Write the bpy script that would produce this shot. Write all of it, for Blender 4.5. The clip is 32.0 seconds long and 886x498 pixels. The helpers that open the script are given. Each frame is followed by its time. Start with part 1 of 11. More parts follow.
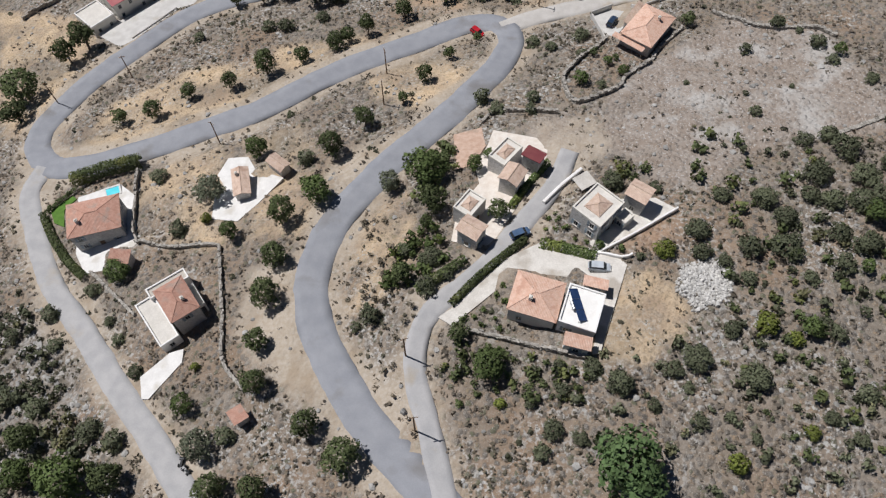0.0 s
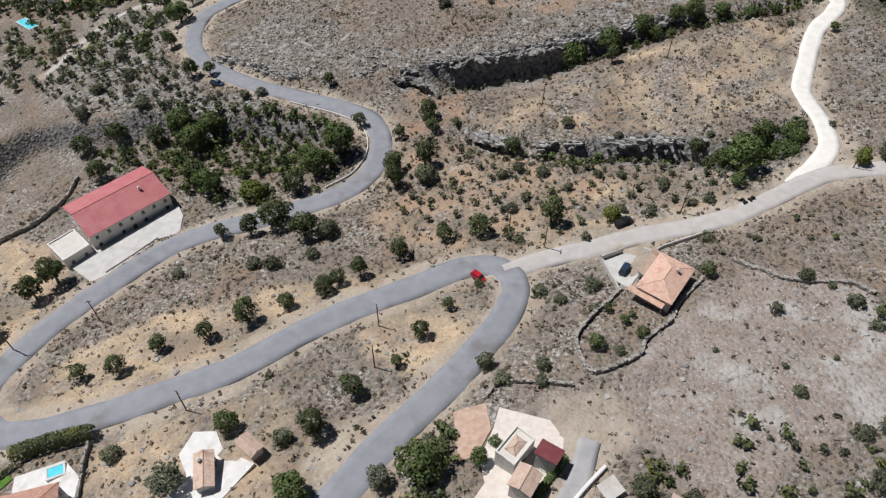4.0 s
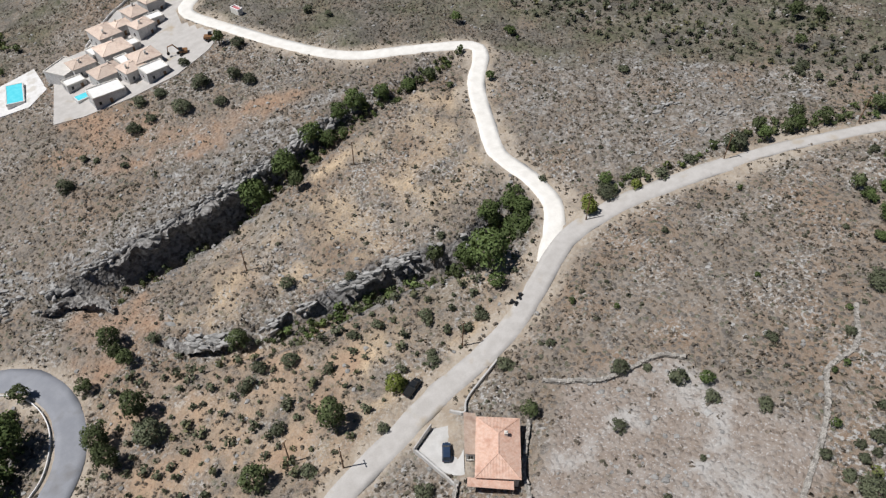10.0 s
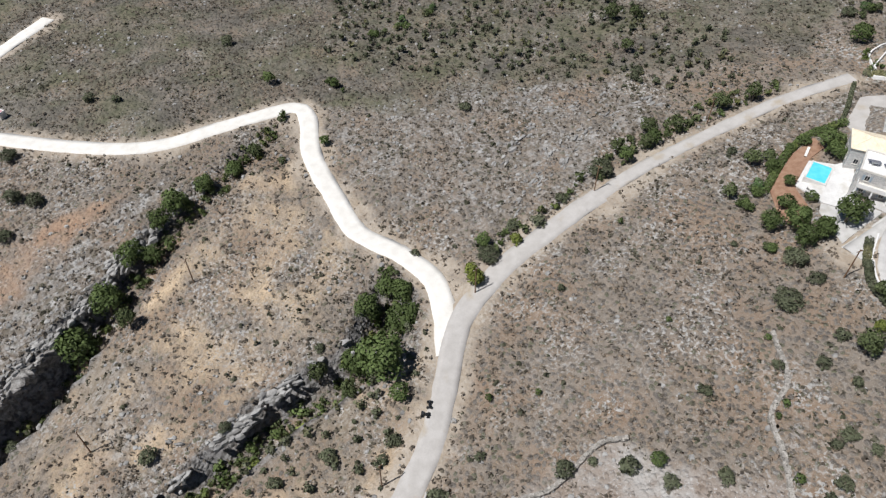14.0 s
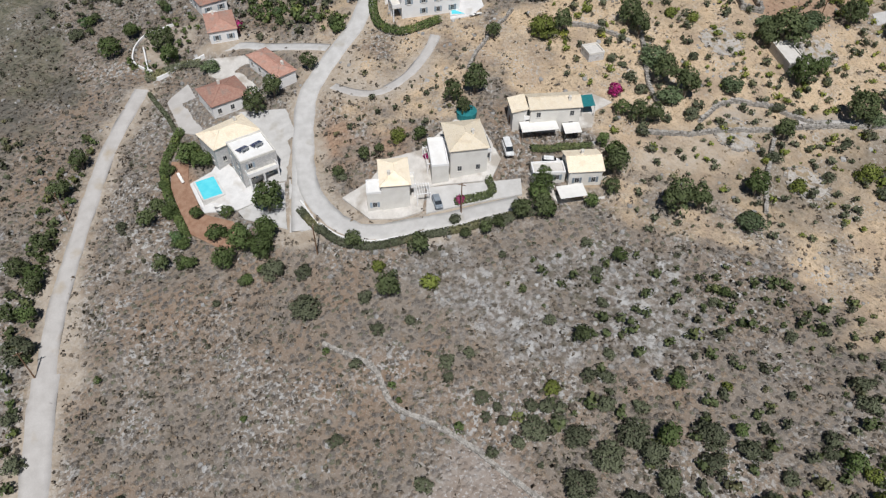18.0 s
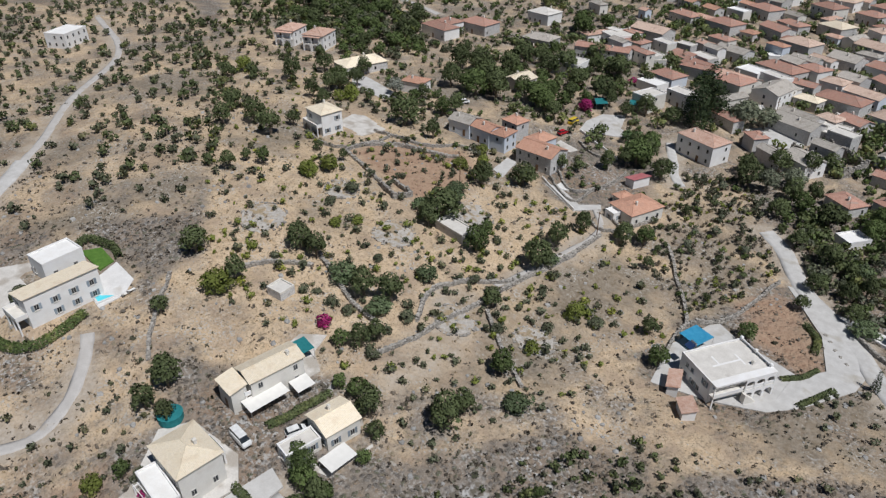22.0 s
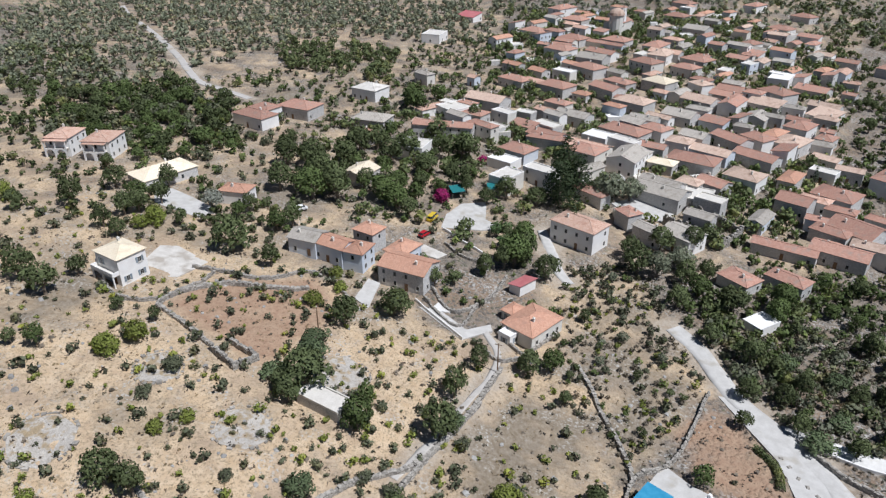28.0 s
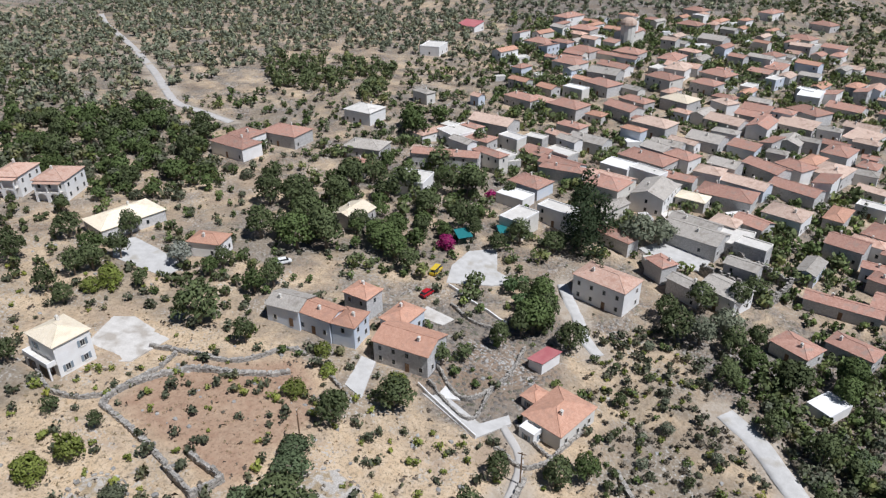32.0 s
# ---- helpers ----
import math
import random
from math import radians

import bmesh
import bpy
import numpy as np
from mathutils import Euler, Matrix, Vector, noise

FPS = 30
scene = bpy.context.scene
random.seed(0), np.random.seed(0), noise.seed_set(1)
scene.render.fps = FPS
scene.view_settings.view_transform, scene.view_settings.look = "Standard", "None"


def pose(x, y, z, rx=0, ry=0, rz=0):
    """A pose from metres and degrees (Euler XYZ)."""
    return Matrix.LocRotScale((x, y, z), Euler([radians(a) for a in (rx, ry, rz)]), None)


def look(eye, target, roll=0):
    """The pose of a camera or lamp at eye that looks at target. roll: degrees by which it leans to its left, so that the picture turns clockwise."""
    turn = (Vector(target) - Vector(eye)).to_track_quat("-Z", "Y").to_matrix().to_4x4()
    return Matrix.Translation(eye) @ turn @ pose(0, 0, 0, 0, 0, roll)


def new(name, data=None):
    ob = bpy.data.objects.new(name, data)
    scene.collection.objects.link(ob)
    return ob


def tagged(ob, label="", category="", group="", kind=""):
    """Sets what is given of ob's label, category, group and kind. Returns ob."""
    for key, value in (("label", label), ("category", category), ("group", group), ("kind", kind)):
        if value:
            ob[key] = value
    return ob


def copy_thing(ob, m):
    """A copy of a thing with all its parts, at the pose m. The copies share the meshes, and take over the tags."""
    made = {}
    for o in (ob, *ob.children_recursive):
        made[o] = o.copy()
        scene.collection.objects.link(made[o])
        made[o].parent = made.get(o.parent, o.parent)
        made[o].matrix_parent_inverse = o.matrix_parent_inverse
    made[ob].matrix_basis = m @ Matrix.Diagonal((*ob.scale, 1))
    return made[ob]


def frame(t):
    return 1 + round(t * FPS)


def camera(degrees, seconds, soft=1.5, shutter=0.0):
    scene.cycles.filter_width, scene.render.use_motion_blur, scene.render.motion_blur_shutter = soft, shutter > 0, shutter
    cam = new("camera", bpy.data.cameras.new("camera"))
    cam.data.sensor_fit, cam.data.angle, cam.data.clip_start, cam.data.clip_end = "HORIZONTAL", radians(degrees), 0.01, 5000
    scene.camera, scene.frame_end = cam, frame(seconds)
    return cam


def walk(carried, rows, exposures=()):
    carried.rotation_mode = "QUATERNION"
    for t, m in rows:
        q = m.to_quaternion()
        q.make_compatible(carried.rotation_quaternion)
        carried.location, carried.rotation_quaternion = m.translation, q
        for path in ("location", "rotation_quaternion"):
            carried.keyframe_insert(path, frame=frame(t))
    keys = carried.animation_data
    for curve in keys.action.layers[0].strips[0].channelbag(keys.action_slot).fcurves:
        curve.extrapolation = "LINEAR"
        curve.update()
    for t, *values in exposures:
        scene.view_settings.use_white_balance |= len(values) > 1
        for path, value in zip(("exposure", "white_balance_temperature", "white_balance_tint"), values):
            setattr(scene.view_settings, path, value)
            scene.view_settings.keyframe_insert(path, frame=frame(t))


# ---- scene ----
cam = camera(64.7, 32.0, soft=1.3)
# seconds, eye, heading to the left of +y, pitch, roll
PATH = [
    (0, -0, 0, 117.99, 9.27, -60.94, -0.28),
    (0.5, -0.56, 3.56, 117.68, 9.22, -59.16, -0.24),
    (1, -1.41, 7.59, 117.51, 9.08, -58.52, -0.08),
    (1.5, -2.11, 11.43, 117.38, 8.93, -57.57, 0.01),
    (2, -2.84, 15.52, 117.3, 8.83, -55.92, 0.09),
    (2.5, -3.37, 19.33, 117.14, 8.82, -54.38, 0.09),
    (3, -4.07, 23.39, 116.91, 8.74, -52.42, 0.22),
    (3.5, -4.84, 27.23, 116.72, 8.64, -50.44, 0.31),
    (5.5, -6.77, 43.07, 116.39, 8.67, -45.85, -0.03),
    (6, -6.98, 47.19, 116.36, 4.89, -45.72, -0.1),
    (6.5, -7.12, 51.11, 116.37, 1.03, -45.75, -0.28),
    (7, -7.38, 55.25, 116.04, -2.9, -45.69, -0.3),
    (7.5, -8.28, 59, 115.7, -8.01, -45.64, -0.06),
    (8, -8.64, 63.12, 115.28, -13.78, -45.58, -0.01),
    (8.5, -8.95, 66.93, 115.01, -19.58, -45.52, 0.02),
    (9, -9, 71.2, 114.97, -25.11, -45.55, 0.01),
    (9.5, -8.94, 75.18, 114.97, -25.36, -45.55, 0.1),
    (10, -8.3, 79.33, 115.06, -25.31, -45.59, 0.12),
    (10.5, -7.41, 83.09, 115.17, -25.29, -45.63, 0.08),
    (11, -6.36, 86.93, 115.17, -27.04, -45.62, 0),
    (11.5, -5.29, 90.87, 115.27, -28.18, -45.69, -0.02),
    (12, -4.09, 94.89, 115.48, -28.16, -45.74, 0.03),
    (12.5, -2.78, 98.65, 115.7, -28.12, -45.81, 0.04),
    (13, -1.2, 102.49, 115.76, -28.03, -45.83, 0),
    (13.5, 0.81, 105.45, 115.6, -31.23, -45.78, -0.24),
    (14, 2.27, 109.1, 115.3, -43.44, -45.77, -0.2),
    (14.5, 4.2, 112.33, 115.16, -56.26, -45.88, -0.35),
    (15, 6.1, 115.31, 115.25, -70.35, -45.97, -0.57),
    (15.5, 8.42, 118.31, 114.68, -82.62, -46.03, -0.59),
    (17.5, 20.32, 128.68, 113.73, -102.55, -45.95, 0.29),
    (18, 23.85, 129.55, 113.41, -109.02, -45.9, 0.17),
    (18.5, 27.27, 130.13, 113.34, -112.78, -45.91, -0.02),
    (19, 31.36, 130.46, 113.44, -113.03, -45.19, -0.01),
    (19.5, 35.4, 130.43, 113.69, -112.92, -43.07, -0.04),
    (20, 39.9, 130.59, 114.21, -113.04, -39.38, 0.05),
    (20.5, 43.93, 130.3, 114.38, -113.05, -35.83, 0.11),
    (21, 47.36, 128.72, 114.24, -117.88, -33.16, -0.03),
    (21.5, 49.57, 127.68, 114.43, -130.83, -32.21, -0.25),
    (22, 53.54, 126.28, 114.24, -144, -32.18, -0.19),
    (22.5, 57.54, 124.91, 113.87, -154.26, -32.08, 0.07),
    (23, 61.44, 122.88, 113.55, -159.12, -31.41, 0.12),
    (23.5, 64.49, 120.63, 113.21, -159.7, -29.49, 0.12),
    (24, 67.42, 117.98, 112.87, -159.62, -28.45, 0.09),
    (24.5, 69.96, 115.16, 112.75, -159.61, -28.37, 0.05),
    (25, 72.53, 112.04, 112.72, -159.68, -28.31, 0.07),
    (25.5, 74.74, 108.94, 112.6, -159.74, -28.22, 0.06),
    (27.5, 82.76, 94.48, 112.38, -159.97, -28.03, -0.08),
    (28, 84.63, 90.49, 112.24, -160.07, -27.97, -0.06),
    (28.5, 86.4, 86.75, 112.08, -160.12, -27.93, -0.09),
    (29, 88.2, 82.96, 112.16, -160.25, -27.93, -0.1),
    (29.5, 89.88, 79.28, 112.24, -160.36, -27.96, -0.06),
    (30, 91.44, 75.43, 112.28, -160.39, -27.96, -0.04),
    (30.5, 93.26, 71.8, 112.34, -160.44, -27.98, -0.02),
    (31, 94.73, 67.89, 112.33, -160.37, -27.97, -0.05),
    (31.5, 96.37, 64.36, 112.4, -160.41, -27.99, -0.03),
    (32, 98.05, 60.56, 112.32, -160.43, -27.98, -0.07),
]
EXPOSURES = [(0, -0.18, 6400, 9), (3, -0.18, 6400, 9), (6, -0.09, 6400, 9), (10, -0.11, 6380, 8), (14, -0.03, 6340, 8), (18, -0.22, 6300, 8), (21, -0.4, 6270, 8), (23, -0.28, 6110, 8), (25, -0.08, 6040, 8), (32, -0.02, 6010, 9)]
walk(cam, [(t, pose(x, y, z, 90 + pitch, 0, yaw) @ pose(0, 0, 0, 0, 0, roll)) for t, x, y, z, yaw, pitch, roll in PATH], EXPOSURES)

# ---- light: a clear summer sky, high sun from the west ----
SUN_ELEVATION, SUN_FROM = radians(60), Vector((-2.7, 0.75, 0)).normalized()
world = bpy.data.worlds.new("sky")
scene.world = world
world.use_nodes = True
sky = world.node_tree.nodes.new("ShaderNodeTexSky")
sky.sky_type, sky.sun_disc, sky.sun_elevation = "NISHITA", False, SUN_ELEVATION
sky.air_density, sky.dust_density, sky.ozone_density = 0.52, 0.05, 3.4
sky.sun_rotation = math.atan2(SUN_FROM.x, SUN_FROM.y)
backdrop = world.node_tree.nodes["Background"]
world.node_tree.links.new(sky.outputs["Color"], backdrop.inputs["Color"])
backdrop.inputs["Strength"].default_value = 0.05
sun = new("sun", bpy.data.lights.new("sun", "SUN"))
sun.data.energy, sun.data.angle, sun.data.color = 4.95, radians(0.53), (1.0, 0.965, 0.955)
sun.matrix_world = look(SUN_FROM * math.cos(SUN_ELEVATION) * 300 + Vector((0, 0, 300 * math.sin(SUN_ELEVATION))), (0, 0, 0))
scene.view_settings.exposure = 0.0

# ---- the lie of the land: heights every 60 m, from the south-west corner ----
HILL_SOUTH = [
    [-1.1, 4.1, 9.2, 14, 18.2, 21.2, 23.3, 25.1, 27, 28.8, 30.6],
    [-9.6, -3.6, 2.4, 8.3, 13.9, 18.6, 21.4, 23.6, 26, 28.5, 31.2],
    [-18.1, -11.1, -4.3, 2.5, 9.1, 15.4, 19.2, 21.6, 24.7, 28.2, 31.8],
    [-26.5, -18.3, -10.4, -2.9, 4.1, 11.6, 16.9, 18.9, 23.1, 27.8, 32.3],
    [-34.4, -25.1, -15.9, -7, 1.5, 10.2, 15.6, 17.7, 21.7, 27.3, 32.8],
    [-41.6, -31.3, -20.7, -9.8, 0.7, 8.6, 12.2, 18.4, 23.8, 28.7, 33],
    [-47.5, -36.5, -25.1, -12.6, 1.6, 6.4, 6.3, 22.9, 29.6, 31.2, 32.6],
]
HILL_NORTH = [
    [-51.7, -40.4, -28.5, -14.9, 4.9, 15.8, 9.5, 26, 33.9, 32.5, 30.9],
    [-54.3, -43, -30.3, -15.3, -3.9, 8.4, 12.3, 21.4, 25.9, 26.8, 27.3],
    [-56, -44.8, -34.9, -26.3, -18.3, -9.3, 1.7, 6.8, 12.8, 17.7, 21.4],
    [-58.7, -46.4, -35.3, -28.2, -20.8, -14.4, -2.5, 2.9, 5.7, 9.1, 12.9],
    [-62.9, -49.9, -36.6, -24.7, -13.5, -3.6, -0.8, -1.9, -0.8, 1, 3.2],
    [-68.2, -55.4, -41.8, -27.6, -13.4, -0.8, -2.6, -5.8, -6.5, -6.8, -7],
    [-74, -61.4, -47.3, -31.9, -17.9, -6.9, -4.2, -6.9, -10.7, -14.3, -17.5],
]
HILL = np.pad(np.array(HILL_SOUTH + HILL_NORTH), 2, mode="edge")
# ravines: x, y, depth, half width
RAVINE = [(-44, 222, 3, 7), (-32, 226, 9, 5.5), (-17, 230.5, 13, 5), (-4, 233.5, 13, 5), (6, 236.5, 11, 4.7), (20, 240.5, 6, 4.7), (37, 248, 4, 4.7), (54, 252.5, 3, 4.2), (71, 257, 3, 3.5), (84, 263, 1, 3)]
GULLY = [(70, 195, 3, 5), (62, 190, 6, 5), (50, 184, 8, 5), (40, 186, 8, 4.5), (28, 188, 7, 4.5), (17, 187, 6, 4.5), (6, 186, 4, 4.5), (-10, 188, 3.5, 5), (-24, 194, 2, 5)]
SHELF = [(-46, 218, 1.5, 6), (-30, 219.5, 4, 7), (-16, 222, 5, 7.5), (-4, 225.5, 5, 7), (8, 229.5, 3.5, 6), (22, 235, 2, 5), (38, 242.5, 1, 4)]
VALLEY = [(-170, 185, 9, 15), (-130, 192, 9, 14), (-95, 190, 8, 13), (-70, 188, 5, 9)]


def cut(x, y, line, sharp=8):
    out = np.zeros_like(x)
    for (ax, ay, ad, aw), (bx, by, bd, bw) in zip(line, line[1:]):
        ux, uy = bx - ax, by - ay
        t = np.clip(((x - ax) * ux + (y - ay) * uy) / (ux * ux + uy * uy), 0, 1)
        d = np.hypot(x - ax - t * ux, y - ay - t * uy)
        out = np.minimum(out, -(ad + t * (bd - ad)) * np.exp(-((d / (aw + t * (bw - aw))) ** sharp)))
    return out


def bell(t):
    t = np.abs(t)
    return np.where(t < 1, 2 / 3 - t**2 + t**3 / 2, np.where(t < 2, (2 - t) ** 3 / 6, 0))


def hillside(x, y):
    u, v = np.clip((x + 270) / 60, 0, 10), np.clip((y + 390) / 60, 0, 13)
    i, j, z = np.floor(u).astype(int), np.floor(v).astype(int), 0
    for dj in range(-1, 3):
        for di in range(-1, 3):
            z = z + bell(u - i - di) * bell(v - j - dj) * HILL[j + dj + 2, i + di + 2]
    return z


def waves(x, y, size, seed):
    """Smooth random relief, about -1 to 1."""
    rng = np.random.RandomState(seed)
    out = 0
    for k in range(7):
        a, p, s = rng.uniform(0, 6.28), rng.uniform(0, 6.28), size * rng.uniform(0.6, 1.6)
        out = out + np.sin((x * math.cos(a) + y * math.sin(a)) * 6.28 / s + p + 1.3 * np.sin((x * math.sin(a) - y * math.cos(a)) * 4.1 / s))
    return out / 3.6


# roads: half width, then the middle line
ROADS = {
    "main_road": (3.3, [(30, -14), (18, -2), (8, 7.5), (-4.4, 18), (-11.6, 23.3), (-18.5, 29.4), (-25.4, 37.4), (-31.7, 46.9), (-34.4, 56.7), (-33.3, 67.7), (-29.5, 76.9), (-24.4, 86.9), (-16.5, 98.9), (-10.4, 110.2), (-5.6, 121), (-3.9, 131.1), (-8.2, 138.0), (-16.9, 137.2), (-27.4, 130.2), (-40.4, 121.8), (-50.1, 113.8), (-61.5, 103), (-73.8, 96.1), (-86.2, 89.6), (-98.2, 85.1), (-109, 84), (-117, 89), (-120, 96), (-118.5, 104.5), (-114.5, 115.5), (-108, 127), (-98, 142), (-88, 149.5), (-74, 156), (-58, 165), (-50, 174.3), (-48.4, 188.2), (-54.1, 201.5), (-66, 208.6), (-84, 215), (-106, 224), (-126.7, 237.4), (-138.6, 255.2), (-141.2, 273), (-136.5, 282), (-131, 288)]),
    "valley_road": (1.8, [(-300, 342), (-270, 340), (-237.8, 335.5), (-221, 331.5), (-208, 338.7), (-194, 346.7), (-184, 357), (-168, 360.5), (-157, 366), (-135, 384)]),
    "bank_track": (1.3, [(-140, 302), (-131, 308), (-123, 313.5), (-113, 319.6)]),
    "terrace_track": (1.2, [(-194, 236), (-192.5, 251.5), (-192, 265.9), (-189.7, 275.6), (-186.5, 283.9), (-180, 291), (-166, 291), (-155, 288)]),
    "side_road": (2.4, [(-36, 5), (-44.8, 13), (-54.8, 21.6), (-65.8, 30.1), (-78.9, 41), (-93.2, 52.2), (-105.8, 66.6), (-112, 76), (-112, 84)]),
    "concrete_drive": (1.9, [(-2.5, 17.5), (-7, 28.3), (-10.8, 36.6), (-11.6, 43.8), (-10.1, 49.5), (-2.7, 58.4), (3.4, 69.2), (9, 79.7), (11.7, 90)]),
    "dirt_road": (2.6, [(-6.5, 136), (-0.4, 140), (10.8, 145), (24.9, 151), (41.9, 156.8), (54.3, 164.2), (65, 172), (73.1, 176), (87, 178), (105, 177), (118, 175.8)]),
    "upper_track": (1.9, [(112, 176.4), (131.7, 174), (153, 168.8), (174.4, 162.6), (187, 157.2), (196, 152.6)]),
    "white_road": (2.7, [(62, 170.5), (70, 180.5), (74, 188.5), (74, 200), (71.5, 212.8), (74.7, 225.4), (80.4, 243.4), (89, 257), (89, 264), (71.8, 270.3), (50.8, 277.5), (34.8, 293.7), (19.3, 317.1), (9.6, 338), (19.3, 351), (38, 361), (60, 372)]),
    "concrete_lane": (2.4, [(131.8, 123.2), (143.2, 120.8), (159, 117.2), (171.5, 113.5), (182.8, 104.8), (192.3, 96), (205.1, 88.6), (214, 85), (238.6, 71), (248.9, 57.8), (256, 49.4)]),
    "hill_track": (1.3, [(256, 49.4), (265.1, 38.6), (289.3, 15.6), (323.5, -24.1), (383, -51)]),
    "courtyard_lane": (2.2, [(153, 118.6), (142.5, 119.4), (136.2, 118.1), (129, 114.8), (125.3, 110.3), (124, 105.3), (123, 99.6), (121.9, 93.9), (121.4, 87.8), (120.4, 79.5)]),
    "farm_track": (1.8, [(490, -335), (467, -313), (443, -292), (388, -249), (341, -209), (302, -174), (286, -168), (266, -163)]),
    "field_track": (1.3, [(172, 107), (167, 103), (164, 97.5), (166.5, 90.1), (171.6, 83.7), (178, 78.5)]),
    "footpath": (0.8, [(124, 8), (121, -5), (118.8, -18.3), (116.8, -29), (117.6, -37.4), (122.5, -44)]),
    "back_lane": (1.5, [(122, -102), (115.7, -89.2), (112.2, -81), (108, -76)]),
    "yard_lane": (1.7, [(187, 104.6), (191, 110.2), (195.6, 118.6), (200.5, 125), (202.5, 133), (202, 138)]),
    "village_road": (2.4, [(14, 14), (27.7, -1.5), (34, -9), (43.5, -21), (49, -30.5), (56.5, -39.5), (64.8, -48), (73, -62), (80, -69)]),
}


def spline(points, step=2.0):
    """A smooth line through points, as an array."""
    p = np.array(points, float)
    q = np.vstack([2 * p[0] - p[1], p, 2 * p[-1] - p[-2]])
    out = []
    for k in range(len(p) - 1):
        a, b, c, d = q[k : k + 4]
        n = max(2, int(np.hypot(*(c - b)[:2]) / step))
        t = (np.arange(n) / n)[:, None]
        out.append(0.5 * (2 * b + (c - a) * t + (2 * a - 5 * b + 4 * c - d) * t**2 + (3 * b - a - 3 * c + d) * t**3))
    return np.vstack([*out, p[-1:]])


def eased(z, n):
    for _ in range(n):
        z = np.r_[z[0], (z[:-2] + 2 * z[1:-1] + z[2:]) / 4, z[-1]]
    return z


LINES = {}
for name, (half, points) in ROADS.items():
    line = spline(points)
    LINES[name] = (half, np.c_[line, eased(hillside(line[:, 0], line[:, 1]), 12)])

TERRACES, PLANES = [], {}  # courts and the planes they lie in
PADS = []  # level places: x, y, half length, half width, turn, height


def ground(x, y, fine=True):
    """The height of the ground."""
    x, y = np.asarray(x, float), np.asarray(y, float)
    z = hillside(x, y) + np.minimum(np.minimum(cut(x, y, RAVINE), np.minimum(cut(x, y, GULLY), cut(x, y, SHELF, 2.5))), cut(x, y, VALLEY))
    if fine:
        near = np.clip(1.5 - np.maximum(np.abs(x - 45) - 285, np.abs(y) - 400) / 80, 0, 1)
        z = z + near * (0.5 * waves(x, y, 23, 1) + 0.18 * waves(x, y, 6, 2))
    best, level = np.full(x.shape, 1e9), np.zeros(x.shape)
    for half, line in LINES.values():
        near = (x > line[:, 0].min() - 14) & (x < line[:, 0].max() + 14) & (y > line[:, 1].min() - 14) & (y < line[:, 1].max() + 14)
        if not near.any():
            continue
        px, py = x[near], y[near]
        d, h = np.full(px.shape, 1e9), np.zeros(px.shape)
        for a, b in zip(line[:-1:2], np.vstack([line[2::2], line[-1:]])):
            u = b[:2] - a[:2]
            t = np.clip(((px - a[0]) * u[0] + (py - a[1]) * u[1]) / max(u @ u, 1e-6), 0, 1)
            e = np.hypot(px - a[0] - t * u[0], py - a[1] - t * u[1]) - half
            h = np.where(e < d, a[2] + t * (b[2] - a[2]), h)
            d = np.minimum(d, e)
        closer = d < best[near]
        best[near], level[near] = np.where(closer, d, best[near]), np.where(closer, h, level[near])
    w = np.clip(1 - (best - 1.0) / 5.0, 0, 1)
    w = w * w * (3 - 2 * w)
    z = z + w * (level - 0.06 - z)
    for polygon, (a, b, c) in PLANES.items():
        lo, hi = np.min(polygon, 0) - 2, np.max(polygon, 0) + 2
        near = (x > lo[0]) & (x < hi[0]) & (y > lo[1]) & (y < hi[1])
        if near.any():
            px, py = x[near], y[near]
            z[near] += np.clip(2 * inside(px, py, list(polygon)), 0, 1) * np.clip(best[near] / 0.8, 0, 1) * (a + b * px + c * py - 0.22 - z[near])
    for px, py, hx, hy, turn, height in PADS:
        if height is None:
            continue
        c, s = math.cos(radians(turn)), math.sin(radians(turn))
        near = (np.abs(x - px) < hx + hy + 5) & (np.abs(y - py) < hx + hy + 5)
        if near.any():
            dx, dy = x[near] - px, y[near] - py
            e = np.maximum(np.abs(c * dx + s * dy) - hx, np.abs(c * dy - s * dx) - hy)
            w = np.clip(1 - e / 3.5, 0, 1)
            z[near] += w * w * (3 - 2 * w) * (height - z[near])
    return z


def ground_at(x, y):
    return float(ground(np.array([x]), np.array([y]), True)[0])


# ---- helpers of this scene ----
def mesh_of(name, verts, faces, material=None, smooth=False):
    me = bpy.data.meshes.new(name)
    me.from_pydata([tuple(v) for v in verts], [], [tuple(f) for f in faces])
    if material:
        me.materials.append(material)
    if smooth:
        me.polygons.foreach_set("use_smooth", [True] * len(me.polygons))
    me.update()
    return me


def quick_mesh(name, verts, faces, material, smooth=True, normals=None):
    """A mesh from arrays whose faces all have the same number of corners."""
    me = bpy.data.meshes.new(name)
    n, k = faces.shape
    me.vertices.add(len(verts))
    me.vertices.foreach_set("co", np.ascontiguousarray(verts, dtype=np.float32).ravel())
    me.loops.add(n * k)
    me.loops.foreach_set("vertex_index", np.ascontiguousarray(faces, dtype=np.int32).ravel())
    me.polygons.add(n)
    me.polygons.foreach_set("loop_start", np.arange(0, n * k, k, dtype=np.int32))
    me.polygons.foreach_set("use_smooth", np.full(n, smooth))
    me.materials.append(material)
    me.update(calc_edges=True)
    me.validate()
    if normals is not None:
        me.polygons.foreach_set("use_smooth", np.full(n, True))
        me.normals_split_custom_set_from_vertices(normals.tolist())
    return me


def part_of(name, mesh, parent, label="", at=None):
    ob = new(name, mesh)
    ob.parent = parent
    if at is not None:
        ob.matrix_basis = at
    if label:
        ob["label"] = label
    return ob


